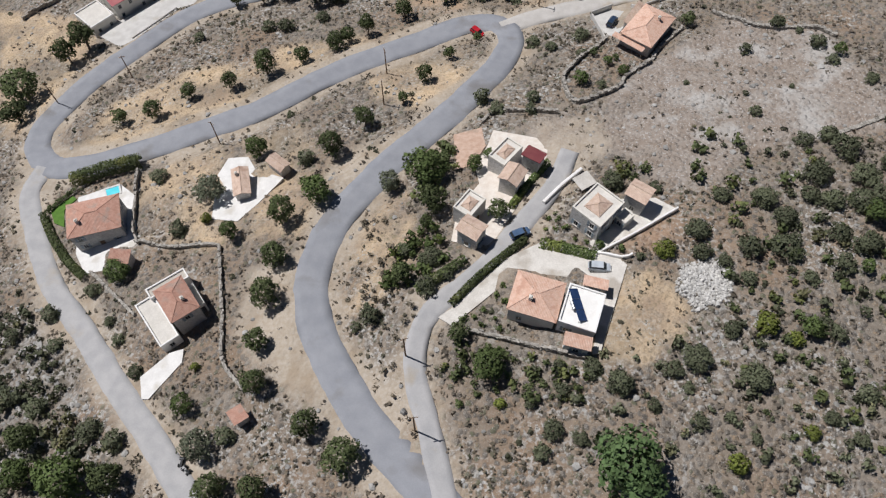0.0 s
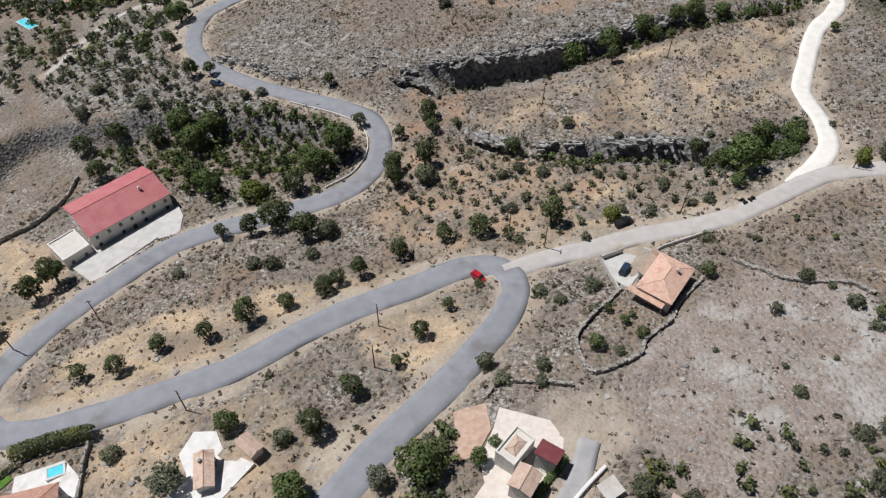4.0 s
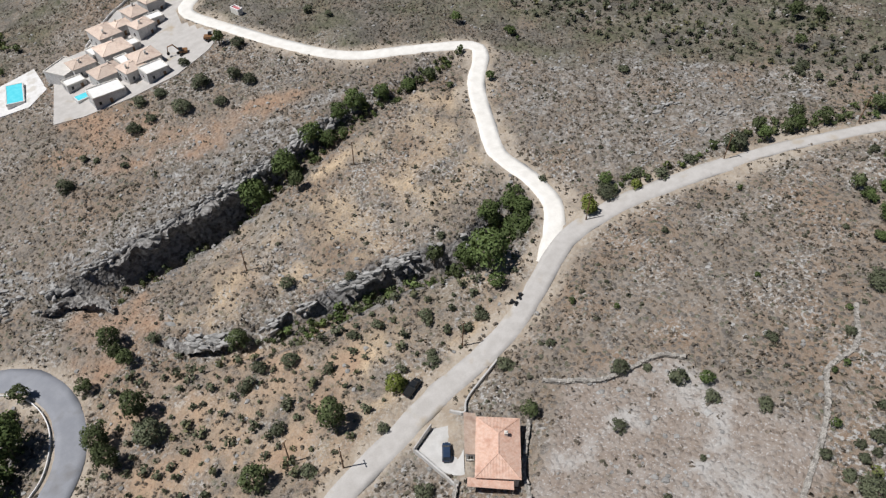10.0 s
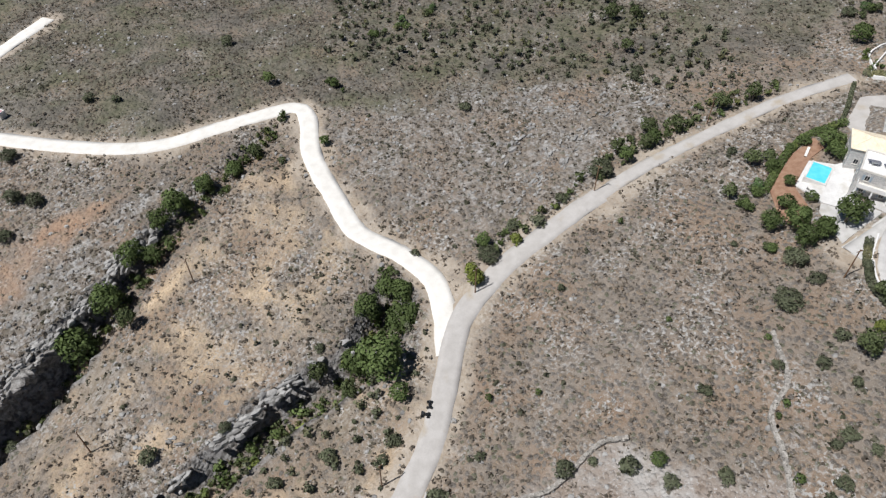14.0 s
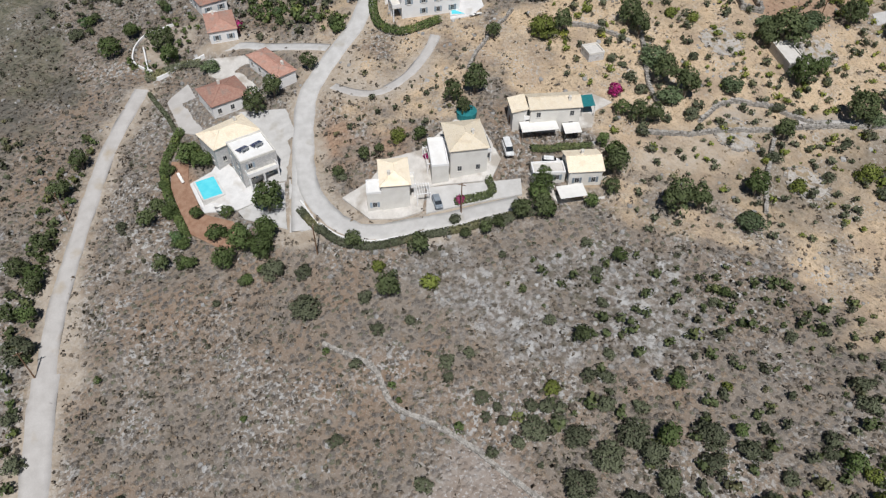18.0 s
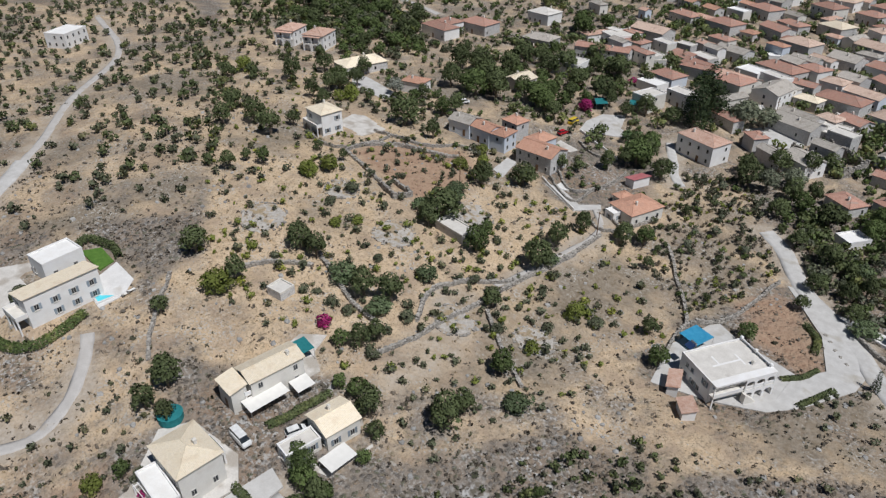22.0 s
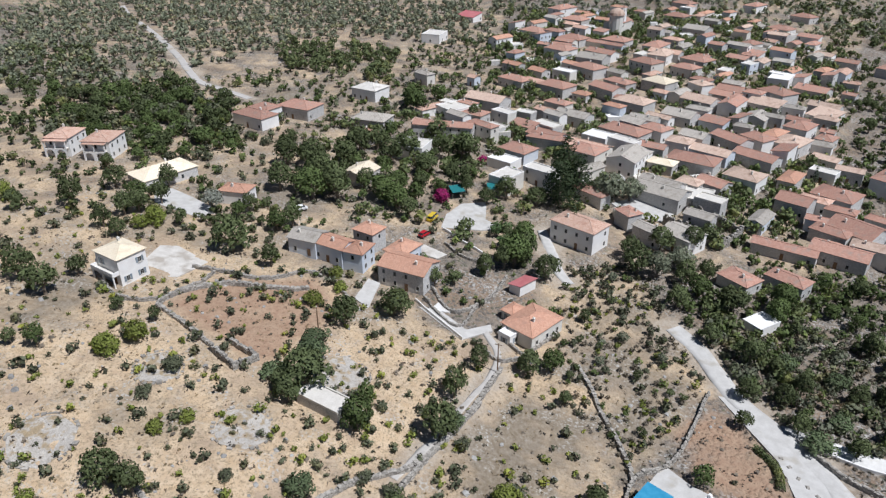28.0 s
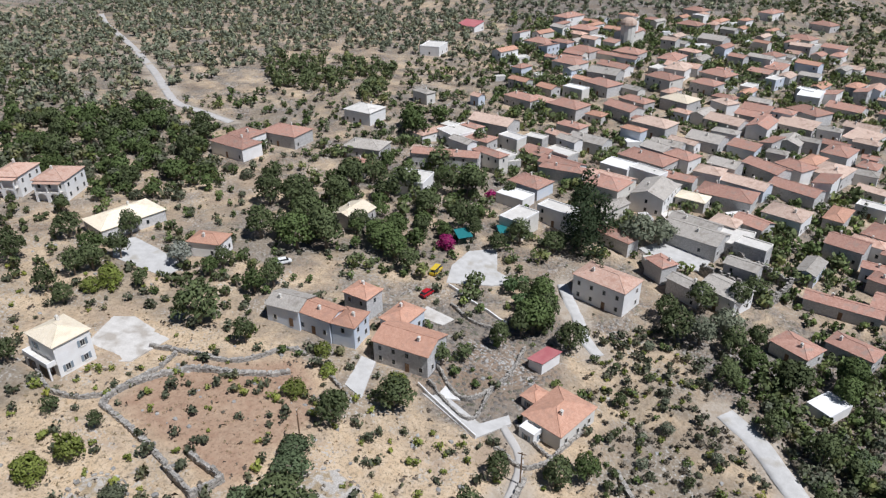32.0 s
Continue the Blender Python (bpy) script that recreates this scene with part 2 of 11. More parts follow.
class Shape:
    """Collects boxes and faces into one mesh."""

    def __init__(self):
        self.v, self.f = [], []

    def add(self, verts, faces):
        n = len(self.v)
        self.v += [tuple(v) for v in verts]
        self.f += [tuple(i + n for i in f) for f in faces]
        return self

    def box(self, x0, y0, z0, x1, y1, z1, b=0.0):
        """A box, its top edges cut by b."""
        if b:
            v = [(x0, y0, z0), (x1, y0, z0), (x1, y1, z0), (x0, y1, z0), (x0, y0, z1 - b), (x1, y0, z1 - b), (x1, y1, z1 - b), (x0, y1, z1 - b), (x0 + b, y0 + b, z1), (x1 - b, y0 + b, z1), (x1 - b, y1 - b, z1), (x0 + b, y1 - b, z1)]
            f = [(3, 2, 1, 0), (0, 1, 5, 4), (1, 2, 6, 5), (2, 3, 7, 6), (3, 0, 4, 7), (4, 5, 9, 8), (5, 6, 10, 9), (6, 7, 11, 10), (7, 4, 8, 11), (8, 9, 10, 11)]
        else:
            v = [(x0, y0, z0), (x1, y0, z0), (x1, y1, z0), (x0, y1, z0), (x0, y0, z1), (x1, y0, z1), (x1, y1, z1), (x0, y1, z1)]
            f = [(3, 2, 1, 0), (0, 1, 5, 4), (1, 2, 6, 5), (2, 3, 7, 6), (3, 0, 4, 7), (4, 5, 6, 7)]
        return self.add(v, f)

    def tube(self, a, b, ra, rb, n=6):
        a, b = Vector(a), Vector(b)
        q = (b - a).to_track_quat("Z", "Y")
        v = [a + q @ Vector((ra * math.cos(6.2832 * k / n), ra * math.sin(6.2832 * k / n), 0)) for k in range(n)]
        v += [b + q @ Vector((rb * math.cos(6.2832 * k / n), rb * math.sin(6.2832 * k / n), 0)) for k in range(n)]
        return self.add(v, [(k, (k + 1) % n, n + (k + 1) % n, n + k) for k in range(n)] + [tuple(range(n, 2 * n)), tuple(reversed(range(n)))])

    def mesh(self, name, material, smooth=False):
        return mesh_of(name, self.v, self.f, material, smooth)


# ---- materials ----
def material(name, base, second=None, scale=1.0, rough=0.9, grain=0.0, grain_scale=12.0, bump=0.0, random=0.0, island=0.0, metal=0.0, third=None, third_scale=0.3, third_at=0.6):
    """Two colours mixed by a noise of that scale (per metre), a third in wide stains, a fine grain, a bump; random: how far each object's shade strays."""
    m = bpy.data.materials.new(name)
    m.use_nodes = True
    t = m.node_tree
    bsdf = t.nodes["Principled BSDF"]
    bsdf.inputs["Roughness"].default_value, bsdf.inputs["Metallic"].default_value = rough, metal
    bsdf.inputs["Specular IOR Level"].default_value = 0.25
    where = t.nodes.new("ShaderNodeTexCoord").outputs["Object"]

    def noise_of(s, detail=4.0):
        n = t.nodes.new("ShaderNodeTexNoise")
        n.inputs["Scale"].default_value, n.inputs["Detail"].default_value = s, detail
        t.links.new(where, n.inputs["Vector"])
        return n.outputs["Fac"]

    def mixed(fac, a, b, low=0.35, high=0.65):
        r = t.nodes.new("ShaderNodeMapRange")
        r.inputs["From Min"].default_value, r.inputs["From Max"].default_value = low, high
        t.links.new(fac, r.inputs["Value"])
        x = t.nodes.new("ShaderNodeMix")
        x.data_type = "RGBA"
        t.links.new(r.outputs["Result"], x.inputs["Factor"])
        for socket, c in ((x.inputs[6], a), (x.inputs[7], b)):
            if isinstance(c, tuple):
                socket.default_value = (*c, 1)
            else:
                t.links.new(c, socket)
        return x.outputs[2]

    colour = mixed(noise_of(scale), base, second or tuple(c * 0.8 for c in base))
    if third:
        colour = mixed(noise_of(third_scale, 5.0), colour, third, third_at, third_at + 0.12)
    if random or island or grain:
        hsv = t.nodes.new("ShaderNodeHueSaturation")
        t.links.new(colour, hsv.inputs["Color"])
        total = None
        if grain:
            r = t.nodes.new("ShaderNodeMapRange")
            r.inputs["To Min"].default_value, r.inputs["To Max"].default_value = 1 - grain, 1 + grain
            r.inputs["From Min"].default_value, r.inputs["From Max"].default_value = 0.3, 0.7
            t.links.new(noise_of(grain_scale, 3.0), r.inputs["Value"])
            total = r.outputs["Result"]
        for amount, kind, socket in ((random, "ShaderNodeObjectInfo", "Random"), (island, "ShaderNodeNewGeometry", "Random Per Island")):
            if amount:
                r = t.nodes.new("ShaderNodeMapRange")
                r.inputs["To Min"].default_value, r.inputs["To Max"].default_value = 1 - amount, 1 + amount
                t.links.new(t.nodes.new(kind).outputs[socket], r.inputs["Value"])
                if total is None:
                    total = r.outputs["Result"]
                else:
                    x = t.nodes.new("ShaderNodeMath")
                    x.operation = "MULTIPLY"
                    t.links.new(total, x.inputs[0])
                    t.links.new(r.outputs["Result"], x.inputs[1])
                    total = x.outputs[0]
        t.links.new(total, hsv.inputs["Value"])
        colour = hsv.outputs["Color"]
    t.links.new(colour, bsdf.inputs["Base Color"])
    if bump:
        b = t.nodes.new("ShaderNodeBump")
        b.inputs["Strength"].default_value, b.inputs["Distance"].default_value = 0.6, bump
        t.links.new(noise_of(grain_scale, 5.0), b.inputs["Height"])
        t.links.new(b.outputs["Normal"], bsdf.inputs["Normal"])
    return m


def ground_material():
    m = bpy.data.materials.new("dry_ground")
    m.use_nodes = True
    t = m.node_tree
    bsdf = t.nodes["Principled BSDF"]
    bsdf.inputs["Roughness"].default_value = 0.95
    bsdf.inputs["Specular IOR Level"].default_value = 0.15
    where = t.nodes.new("ShaderNodeTexCoord").outputs["Object"]

    def noise_of(s, detail=5.0, low=0.35, high=0.65):
        n = t.nodes.new("ShaderNodeTexNoise")
        n.inputs["Scale"].default_value, n.inputs["Detail"].default_value, n.inputs["Roughness"].default_value = s, detail, 0.6
        t.links.new(where, n.inputs["Vector"])
        r = t.nodes.new("ShaderNodeMapRange")
        r.inputs["From Min"].default_value, r.inputs["From Max"].default_value = low, high
        t.links.new(n.outputs["Fac"], r.inputs["Value"])
        return r.outputs["Result"]

    def mixed(fac, a, b):
        x = t.nodes.new("ShaderNodeMix")
        x.data_type = "RGBA"
        t.links.new(fac, x.inputs["Factor"])
        for socket, c in ((x.inputs[6], a), (x.inputs[7], b)):
            if isinstance(c, tuple):
                socket.default_value = (*c, 1)
            else:
                t.links.new(c, socket)
        return x.outputs[2]

    def times(a, b):
        x = t.nodes.new("ShaderNodeMath")
        x.operation = "MULTIPLY"
        t.links.new(a, x.inputs[0])
        t.links.new(b, x.inputs[1])
        return x.outputs[0]

    def mask(name):
        a = t.nodes.new("ShaderNodeAttribute")
        a.attribute_name = name
        return a.outputs["Fac"]

    def ranged(value, low, high):
        r = t.nodes.new("ShaderNodeMapRange")
        r.inputs["From Min"].default_value, r.inputs["From Max"].default_value = low, high
        t.links.new(value, r.inputs["Value"])
        return r.outputs["Result"]

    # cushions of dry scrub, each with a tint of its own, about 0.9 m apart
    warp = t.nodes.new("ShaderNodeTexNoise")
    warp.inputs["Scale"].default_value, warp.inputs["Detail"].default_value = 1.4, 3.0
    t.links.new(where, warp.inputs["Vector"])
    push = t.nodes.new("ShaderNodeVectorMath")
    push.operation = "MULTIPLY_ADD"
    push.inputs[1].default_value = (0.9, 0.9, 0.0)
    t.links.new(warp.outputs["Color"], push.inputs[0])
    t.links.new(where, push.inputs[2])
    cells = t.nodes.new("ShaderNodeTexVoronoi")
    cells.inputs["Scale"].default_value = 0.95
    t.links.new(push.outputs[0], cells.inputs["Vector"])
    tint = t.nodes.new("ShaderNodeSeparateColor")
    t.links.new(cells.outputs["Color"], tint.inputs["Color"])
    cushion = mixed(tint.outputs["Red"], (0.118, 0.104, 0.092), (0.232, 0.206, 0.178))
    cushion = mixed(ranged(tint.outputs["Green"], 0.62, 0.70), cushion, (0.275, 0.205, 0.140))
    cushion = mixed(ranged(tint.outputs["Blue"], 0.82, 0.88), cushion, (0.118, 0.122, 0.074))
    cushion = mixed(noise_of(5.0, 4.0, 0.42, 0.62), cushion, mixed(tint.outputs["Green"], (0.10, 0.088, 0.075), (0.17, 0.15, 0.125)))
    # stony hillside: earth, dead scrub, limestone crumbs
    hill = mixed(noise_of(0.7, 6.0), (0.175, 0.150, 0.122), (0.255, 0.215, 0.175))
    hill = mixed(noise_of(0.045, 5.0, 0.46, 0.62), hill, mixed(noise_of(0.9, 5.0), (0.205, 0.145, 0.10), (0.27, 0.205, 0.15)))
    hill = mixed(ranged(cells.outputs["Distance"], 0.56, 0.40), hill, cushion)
    hill = mixed(noise_of(4.3, 4.0, 0.58, 0.66), hill, (0.33, 0.305, 0.27))
    hill = mixed(times(noise_of(0.07, 4.0, 0.45, 0.62), noise_of(1.3, 7.0, 0.52, 0.58)), hill, (0.40, 0.385, 0.36))
    # grey-green heath on the far slopes
    hill = mixed(mask("heath"), hill, mixed(noise_of(0.05, 4.0, 0.4, 0.62), mixed(tint.outputs["Red"], (0.088, 0.082, 0.070), (0.165, 0.150, 0.125)), mixed(tint.outputs["Red"], (0.092, 0.096, 0.058), (0.165, 0.155, 0.105))))
    # broken limestone
    stony = mixed(noise_of(1.1, 7.0, 0.42, 0.60), (0.17, 0.145, 0.12), (0.34, 0.325, 0.305))
    stony = mixed(noise_of(0.28, 7.0, 0.54, 0.62), stony, (0.42, 0.41, 0.39))
    stony = mixed(noise_of(0.5, 5.0, 0.50, 0.62), stony, (0.13, 0.115, 0.09))
    hill = mixed(mask("stony"), hill, stony)
    # straw-coloured grass
    straw = mixed(noise_of(0.5), (0.495, 0.365, 0.232), (0.585, 0.458, 0.318))
    straw = mixed(noise_of(0.09, 5.0, 0.48, 0.66), straw, (0.375, 0.285, 0.205))
    straw = mixed(noise_of(1.6, 6.0, 0.52, 0.64), straw, (0.285, 0.225, 0.148))
    straw = mixed(noise_of(0.03, 4.0, 0.50, 0.62), straw, mixed(noise_of(1.0, 5.0), (0.19, 0.15, 0.105), (0.29, 0.245, 0.19)))
    straw = mixed(noise_of(3.7, 5.0, 0.57, 0.66), straw, (0.22, 0.185, 0.12))
    straw = mixed(times(noise_of(0.12, 4.0, 0.5, 0.62), noise_of(1.7, 6.0, 0.52, 0.62)), straw, (0.46, 0.44, 0.40))
    # scraped field of pale rubble
    bare = mixed(noise_of(0.35, 6.0), (0.255, 0.205, 0.165), (0.315, 0.275, 0.24))
    bare = mixed(noise_of(0.10, 6.0, 0.52, 0.66), bare, (0.42, 0.40, 0.375))
    bare = mixed(noise_of(2.1, 6.0, 0.56, 0.66), bare, (0.47, 0.45, 0.425))
    # reddish earth
    earth = mixed(noise_of(0.7), (0.31, 0.20, 0.135), (0.39, 0.275, 0.19))
    earth = mixed(noise_of(1.8, 6.0, 0.54, 0.64), earth, (0.24, 0.165, 0.11))
    # grit beside the roads
    grit = mixed(noise_of(1.3), (0.375, 0.315, 0.245), (0.44, 0.385, 0.32))
    grit = mixed(noise_of(0.2, 6.0, 0.5, 0.65), grit, (0.34, 0.275, 0.205))
    colour = mixed(mask("straw"), hill, straw)
    colour = mixed(mask("bare"), colour, bare)
    colour = mixed(mask("earth"), colour, earth)
    colour = mixed(mask("grit"), colour, grit)
    # steep ground: grey rock, its colour darkened to deepen the ravine walls' shade
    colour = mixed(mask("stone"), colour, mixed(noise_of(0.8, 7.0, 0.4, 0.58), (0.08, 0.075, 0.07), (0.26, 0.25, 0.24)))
    t.links.new(colour, bsdf.inputs["Base Color"])
    b = t.nodes.new("ShaderNodeBump")
    b.inputs["Strength"].default_value, b.inputs["Distance"].default_value = 0.7, 0.25
    n = t.nodes.new("ShaderNodeTexNoise")
    n.inputs["Scale"].default_value, n.inputs["Detail"].default_value = 2.2, 6.0
    t.links.new(where, n.inputs["Vector"])
    t.links.new(n.outputs["Fac"], b.inputs["Height"])
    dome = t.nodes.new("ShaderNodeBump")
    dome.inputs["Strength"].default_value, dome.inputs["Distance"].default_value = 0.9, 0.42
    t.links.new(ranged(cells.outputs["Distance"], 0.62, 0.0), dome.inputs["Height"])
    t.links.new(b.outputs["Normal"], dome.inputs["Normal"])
    smooth = t.nodes.new("ShaderNodeMath")
    smooth.operation, smooth.inputs[1].default_value, smooth.inputs[2].default_value = "MULTIPLY_ADD", -0.65, 0.9
    both = t.nodes.new("ShaderNodeMath")
    both.operation = "MAXIMUM"
    t.links.new(mask("straw"), both.inputs[0])
    t.links.new(mask("grit"), both.inputs[1])
    t.links.new(both.outputs[0], smooth.inputs[0])
    t.links.new(smooth.outputs[0], dome.inputs["Strength"])
    t.links.new(dome.outputs["Normal"], bsdf.inputs["Normal"])
    return m


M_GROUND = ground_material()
M_ASPHALT = material("worn_asphalt", (0.24, 0.247, 0.268), (0.28, 0.286, 0.305), 0.35, 0.92, 0.06, 6.0, 0.01, third=(0.20, 0.195, 0.195), third_scale=0.12)
M_CONCRETE = material("pale_concrete", (0.46, 0.445, 0.42), (0.54, 0.525, 0.50), 0.5, 0.9, 0.06, 5.0, 0.01, third=(0.40, 0.37, 0.32), third_scale=0.2)
M_DIRT = material("dusty_track", (0.43, 0.405, 0.375), (0.49, 0.465, 0.435), 0.45, 0.95, 0.06, 5.0, 0.015, third=(0.40, 0.34, 0.26), third_scale=0.15)
M_SIDE = material("pale_worn_asphalt", (0.34, 0.335, 0.335), (0.40, 0.39, 0.385), 0.4, 0.92, 0.06, 5.0, 0.01, third=(0.36, 0.325, 0.28), third_scale=0.15)
M_WHITE = material("white_gravel", (0.80, 0.77, 0.71), (0.70, 0.67, 0.61), 0.4, 0.95, 0.05, 5.0, 0.015)

# ---- ground ----
def stretched(low, high, step, reach):
    out, d = [], step
    while sum(out) < reach:
        d *= 1.35
        out.append(d)
    far = np.cumsum(out)
    return np.r_[low - far[::-1], np.arange(low, high + 0.1, step), high + far]


def inside(x, y, polygon):
    """1 well inside a plan polygon, 0 outside, soft over about two metres."""
    hit, d = np.zeros(x.shape, bool), np.full(x.shape, 1e9)
    for (ax, ay), (bx, by) in zip(polygon, polygon[1:] + polygon[:1]):
        hit ^= ((ay > y) != (by > y)) & (x < (bx - ax) * (y - ay) / (by - ay if by != ay else 1e-9) + ax)
        t = np.clip(((x - ax) * (bx - ax) + (y - ay) * (by - ay)) / ((bx - ax) ** 2 + (by - ay) ** 2), 0, 1)
        d = np.minimum(d, np.hypot(x - ax - t * (bx - ax), y - ay - t * (by - ay)))
    return np.clip(np.where(hit, d, -d) / 3.0 + 0.5, 0, 1)


# kinds of ground: strength, plan polygon
STRAW = [
    (0.65, [(95, 34), (72, 38), (58, 20), (84, 12), (95, 22)]),
    (0.75, [(330, 165), (300, 150), (262, 118), (240, 90), (236, 68), (262, 62), (300, 84), (335, 130)]),
    (0.35, [(-45, 150), (-42, 190), (-10, 188), (40, 182), (60, 172), (30, 155), (0, 143), (-20, 142)]),
    (0.28, [(-20, 200), (-8, 226), (30, 236), (60, 245), (70, 230), (66, 205), (40, 196), (10, 198)]),
    (0.9, [(113, -84), (96, -93.3), (79, -71), (69, -48), (77.5, -29), (84.3, -15), (92.1, -18), (104, -20), (116, -35), (117, -60)]),
    (0.8, [(59.7, 8.8), (50.4, -8.6), (42.0, -23.7), (38.4, -13.6), (35.3, -1.2)]),
    (0.75, [(505, 158), (379, 22), (297, 41), (268, 72), (240, 95), (226, 118), (245, 150), (282, 200), (420, 260)]),
    (0.75, [(447, -39), (369, -94), (240, -20), (195, 40), (223, 72), (280, 60), (400, 40)]),
    (0.75, [(-106.6, 88.8), (-104.2, 106.8), (-87.4, 117.6), (-66.5, 126.8), (-43.4, 134.1), (-25.6, 136.5), (-13.1, 131.2), (-31.6, 121.7), (-49.8, 112.6), (-67.8, 104.1), (-82.1, 94.2), (-97.5, 86.9)]),
    (0.9, [(20.9, 60.4), (29.5, 59), (34.8, 50.9), (26.6, 43.7), (17.7, 42.6)]),
    (0.8, [(-39.8, 119.4), (-23.8, 126.4), (-13.9, 126.3), (-11, 114.6), (-19.6, 101.9), (-31.1, 106)]),
    (0.8, [(-163.9, 147.2), (-137.6, 143.7), (-122, 135.5), (-119.4, 109.4), (-123, 96.9), (-130.2, 91.1)]),
    (0.6, [(-86.4, 83.2), (-66.4, 92.2), (-50.5, 96), (-38, 90.4), (-36.1, 64.8), (-55.4, 62.9), (-75.4, 62.5)]),
    (0.5, [(-30.5, 70.7), (-20.3, 78.6), (-16, 68.3), (-17.4, 52.6), (-24.7, 47.4)]),
    (0.25, [(-17.9, 208.8), (-8.1, 226), (2.3, 218.8), (2.1, 204.8), (-3.8, 199.2), (-1.9, 191.8), (-15.1, 195.3), (-23.6, 202.5)]),
    (0.45, [(59.2, 252), (70, 244.3), (85.3, 259.1), (68.7, 231.9), (59.5, 230.5)]),
    (0.3, [(43.1, 227.3), (53.4, 225.1), (55.7, 216.7), (46.9, 211.8), (40.6, 218.1)]),
    (0.85, [(180.1, 61.6), (177.5, 16.4), (159.2, -62.7), (85.6, 10.6), (97.6, 36.6), (126.3, 50.9), (153.9, 69)]),
    (0.7, [(172.5, 105.9), (180.5, 88.9), (182.8, 66.7), (176.1, 58.8), (156.2, 69.4), (155.4, 83.9), (162.8, 100.5)]),
    (1, [(263.9, -24.9), (227.5, -62.5), (167.8, -41.3), (114.4, -39.2), (93.8, -26.1), (82.6, -6.5), (98.6, 21.9), (168.3, 58.9)]),
    (0.7, [(405.1, -146), (254.2, -87), (235.6, -133.7), (155, -95.1), (167.8, -41.3), (225.2, -51.7), (260.2, -21.7)]),
    (0.4, [(402.6, -178.4), (343.4, -224.3), (229.9, -243.2), (208.9, -373.2), (-54.9, -687.9), (41.5, -113.1), (90.8, -86.8), (145.2, -78.7), (197.1, -60), (245.8, -40.3)]),
    (0.45, [(556.1, -312.6), (407.5, -421.3), (241.7, -497), (208.9, -373.2), (229.9, -243.2), (343.4, -224.3), (402.6, -178.4)]),
    (0.65, [(215, 60), (205, 100), (185, 112), (165, 112), (150, 100), (150, 80), (160, 66), (180, 60)]),
    (0.55, [(130, 60), (118, 70), (108, 60), (95, 40), (85, 15), (90, -5), (110, 10), (128, 40)]),
    (0.7, [(225, 118), (212, 118), (200, 100), (207, 88), (223, 78), (245, 92)]),
    (0.85, [(95, -5), (86, 18), (62, 24), (36, 12), (40, 0), (58, 10), (84, 12)]),
    (0.8, [(112, -84), (99, -75), (82, -50), (80, -30), (92, -22), (103, -32)]),
    (0.8, [(69.3, -20.2), (55.6, -45), (44.3, -28.8), (55, -21.1)]),
]
EARTH = [
    (0.22, [(-45, 150), (-42, 190), (-10, 188), (20, 184), (10, 160), (-20, 142)]),
    (1, [(189.5, -12.1), (184.8, -30.3), (165.4, -39.8), (154, -29.6), (158.8, -6.7), (164.6, -7.4)]),
    (0.45, [(-40.1, 321.3), (-5.7, 271.4), (22.1, 270.9), (37.7, 266.6), (2.6, 254.5), (-30.2, 264.7), (-43.7, 276.3)]),
    (0.55, [(164, 112.5), (150.3, 99.3), (152.9, 90.3), (145.7, 94.4), (143.7, 106.8), (144.5, 114.1)]),
    (0.9, [(162.9, 146.2), (159.6, 143.5), (147.4, 143), (139, 136.3), (136, 139.2), (147.4, 149)]),
    (0.9, [(77, -30.2), (69, -45.7), (60.6, -33.1), (53.4, -19.5), (57.9, -13.8), (71, -19.9)]),
    (0.5, [(-46.1, 220.6), (-29.6, 225.4), (-24.5, 203.2), (-40, 195.3), (-49.1, 186.7)]),
    (0.5, [(18.8, 71.7), (30.9, 75.5), (31.6, 67.7), (20.9, 64)]),
]
GRIT = [
    (0.7, [(220, 148), (219, 137), (206, 137), (203, 147), (209, 152)]),
    (1, [(-152, 285), (-154, 277), (-154, 266), (-149.5, 254.5), (-141, 243.5), (-132, 234), (-132, 245), (-137, 259), (-138, 272), (-135, 281), (-127, 291), (-133, 299), (-141, 293)]),
    (0.9, [(-48.4, 57.5), (-38.8, 57.9), (-31.5, 42.4), (-22.7, 30.5), (-12.1, 21.5), (-12.3, 18), (-22.8, 22.9), (-35.6, 32.4), (-45.3, 41.5)]),
    (0.7, [(4.5, 98.2), (16.1, 102.3), (19.6, 91.5), (11.2, 79.8), (5.3, 85.8)]),
    (0.8, [(-38.9, 88.6), (-30.6, 92.2), (-30.7, 81.7), (-35.3, 75.2), (-38.6, 78.3)]),
    (0.8, [(16.3, 148.4), (24.1, 148.5), (25.5, 140.6), (20.9, 130.9), (17.4, 136.2)]),
    (0.9, [(80.1, -69.2), (74.4, -66.9), (64.9, -51), (66.2, -48.4), (75.3, -57.2)]),
    (0.6, [(130.7, 33.4), (133.6, 12.1), (121.9, 16), (116.3, 31.2), (119.4, 45.3), (118.8, 52.7), (125.5, 48.6)]),
]
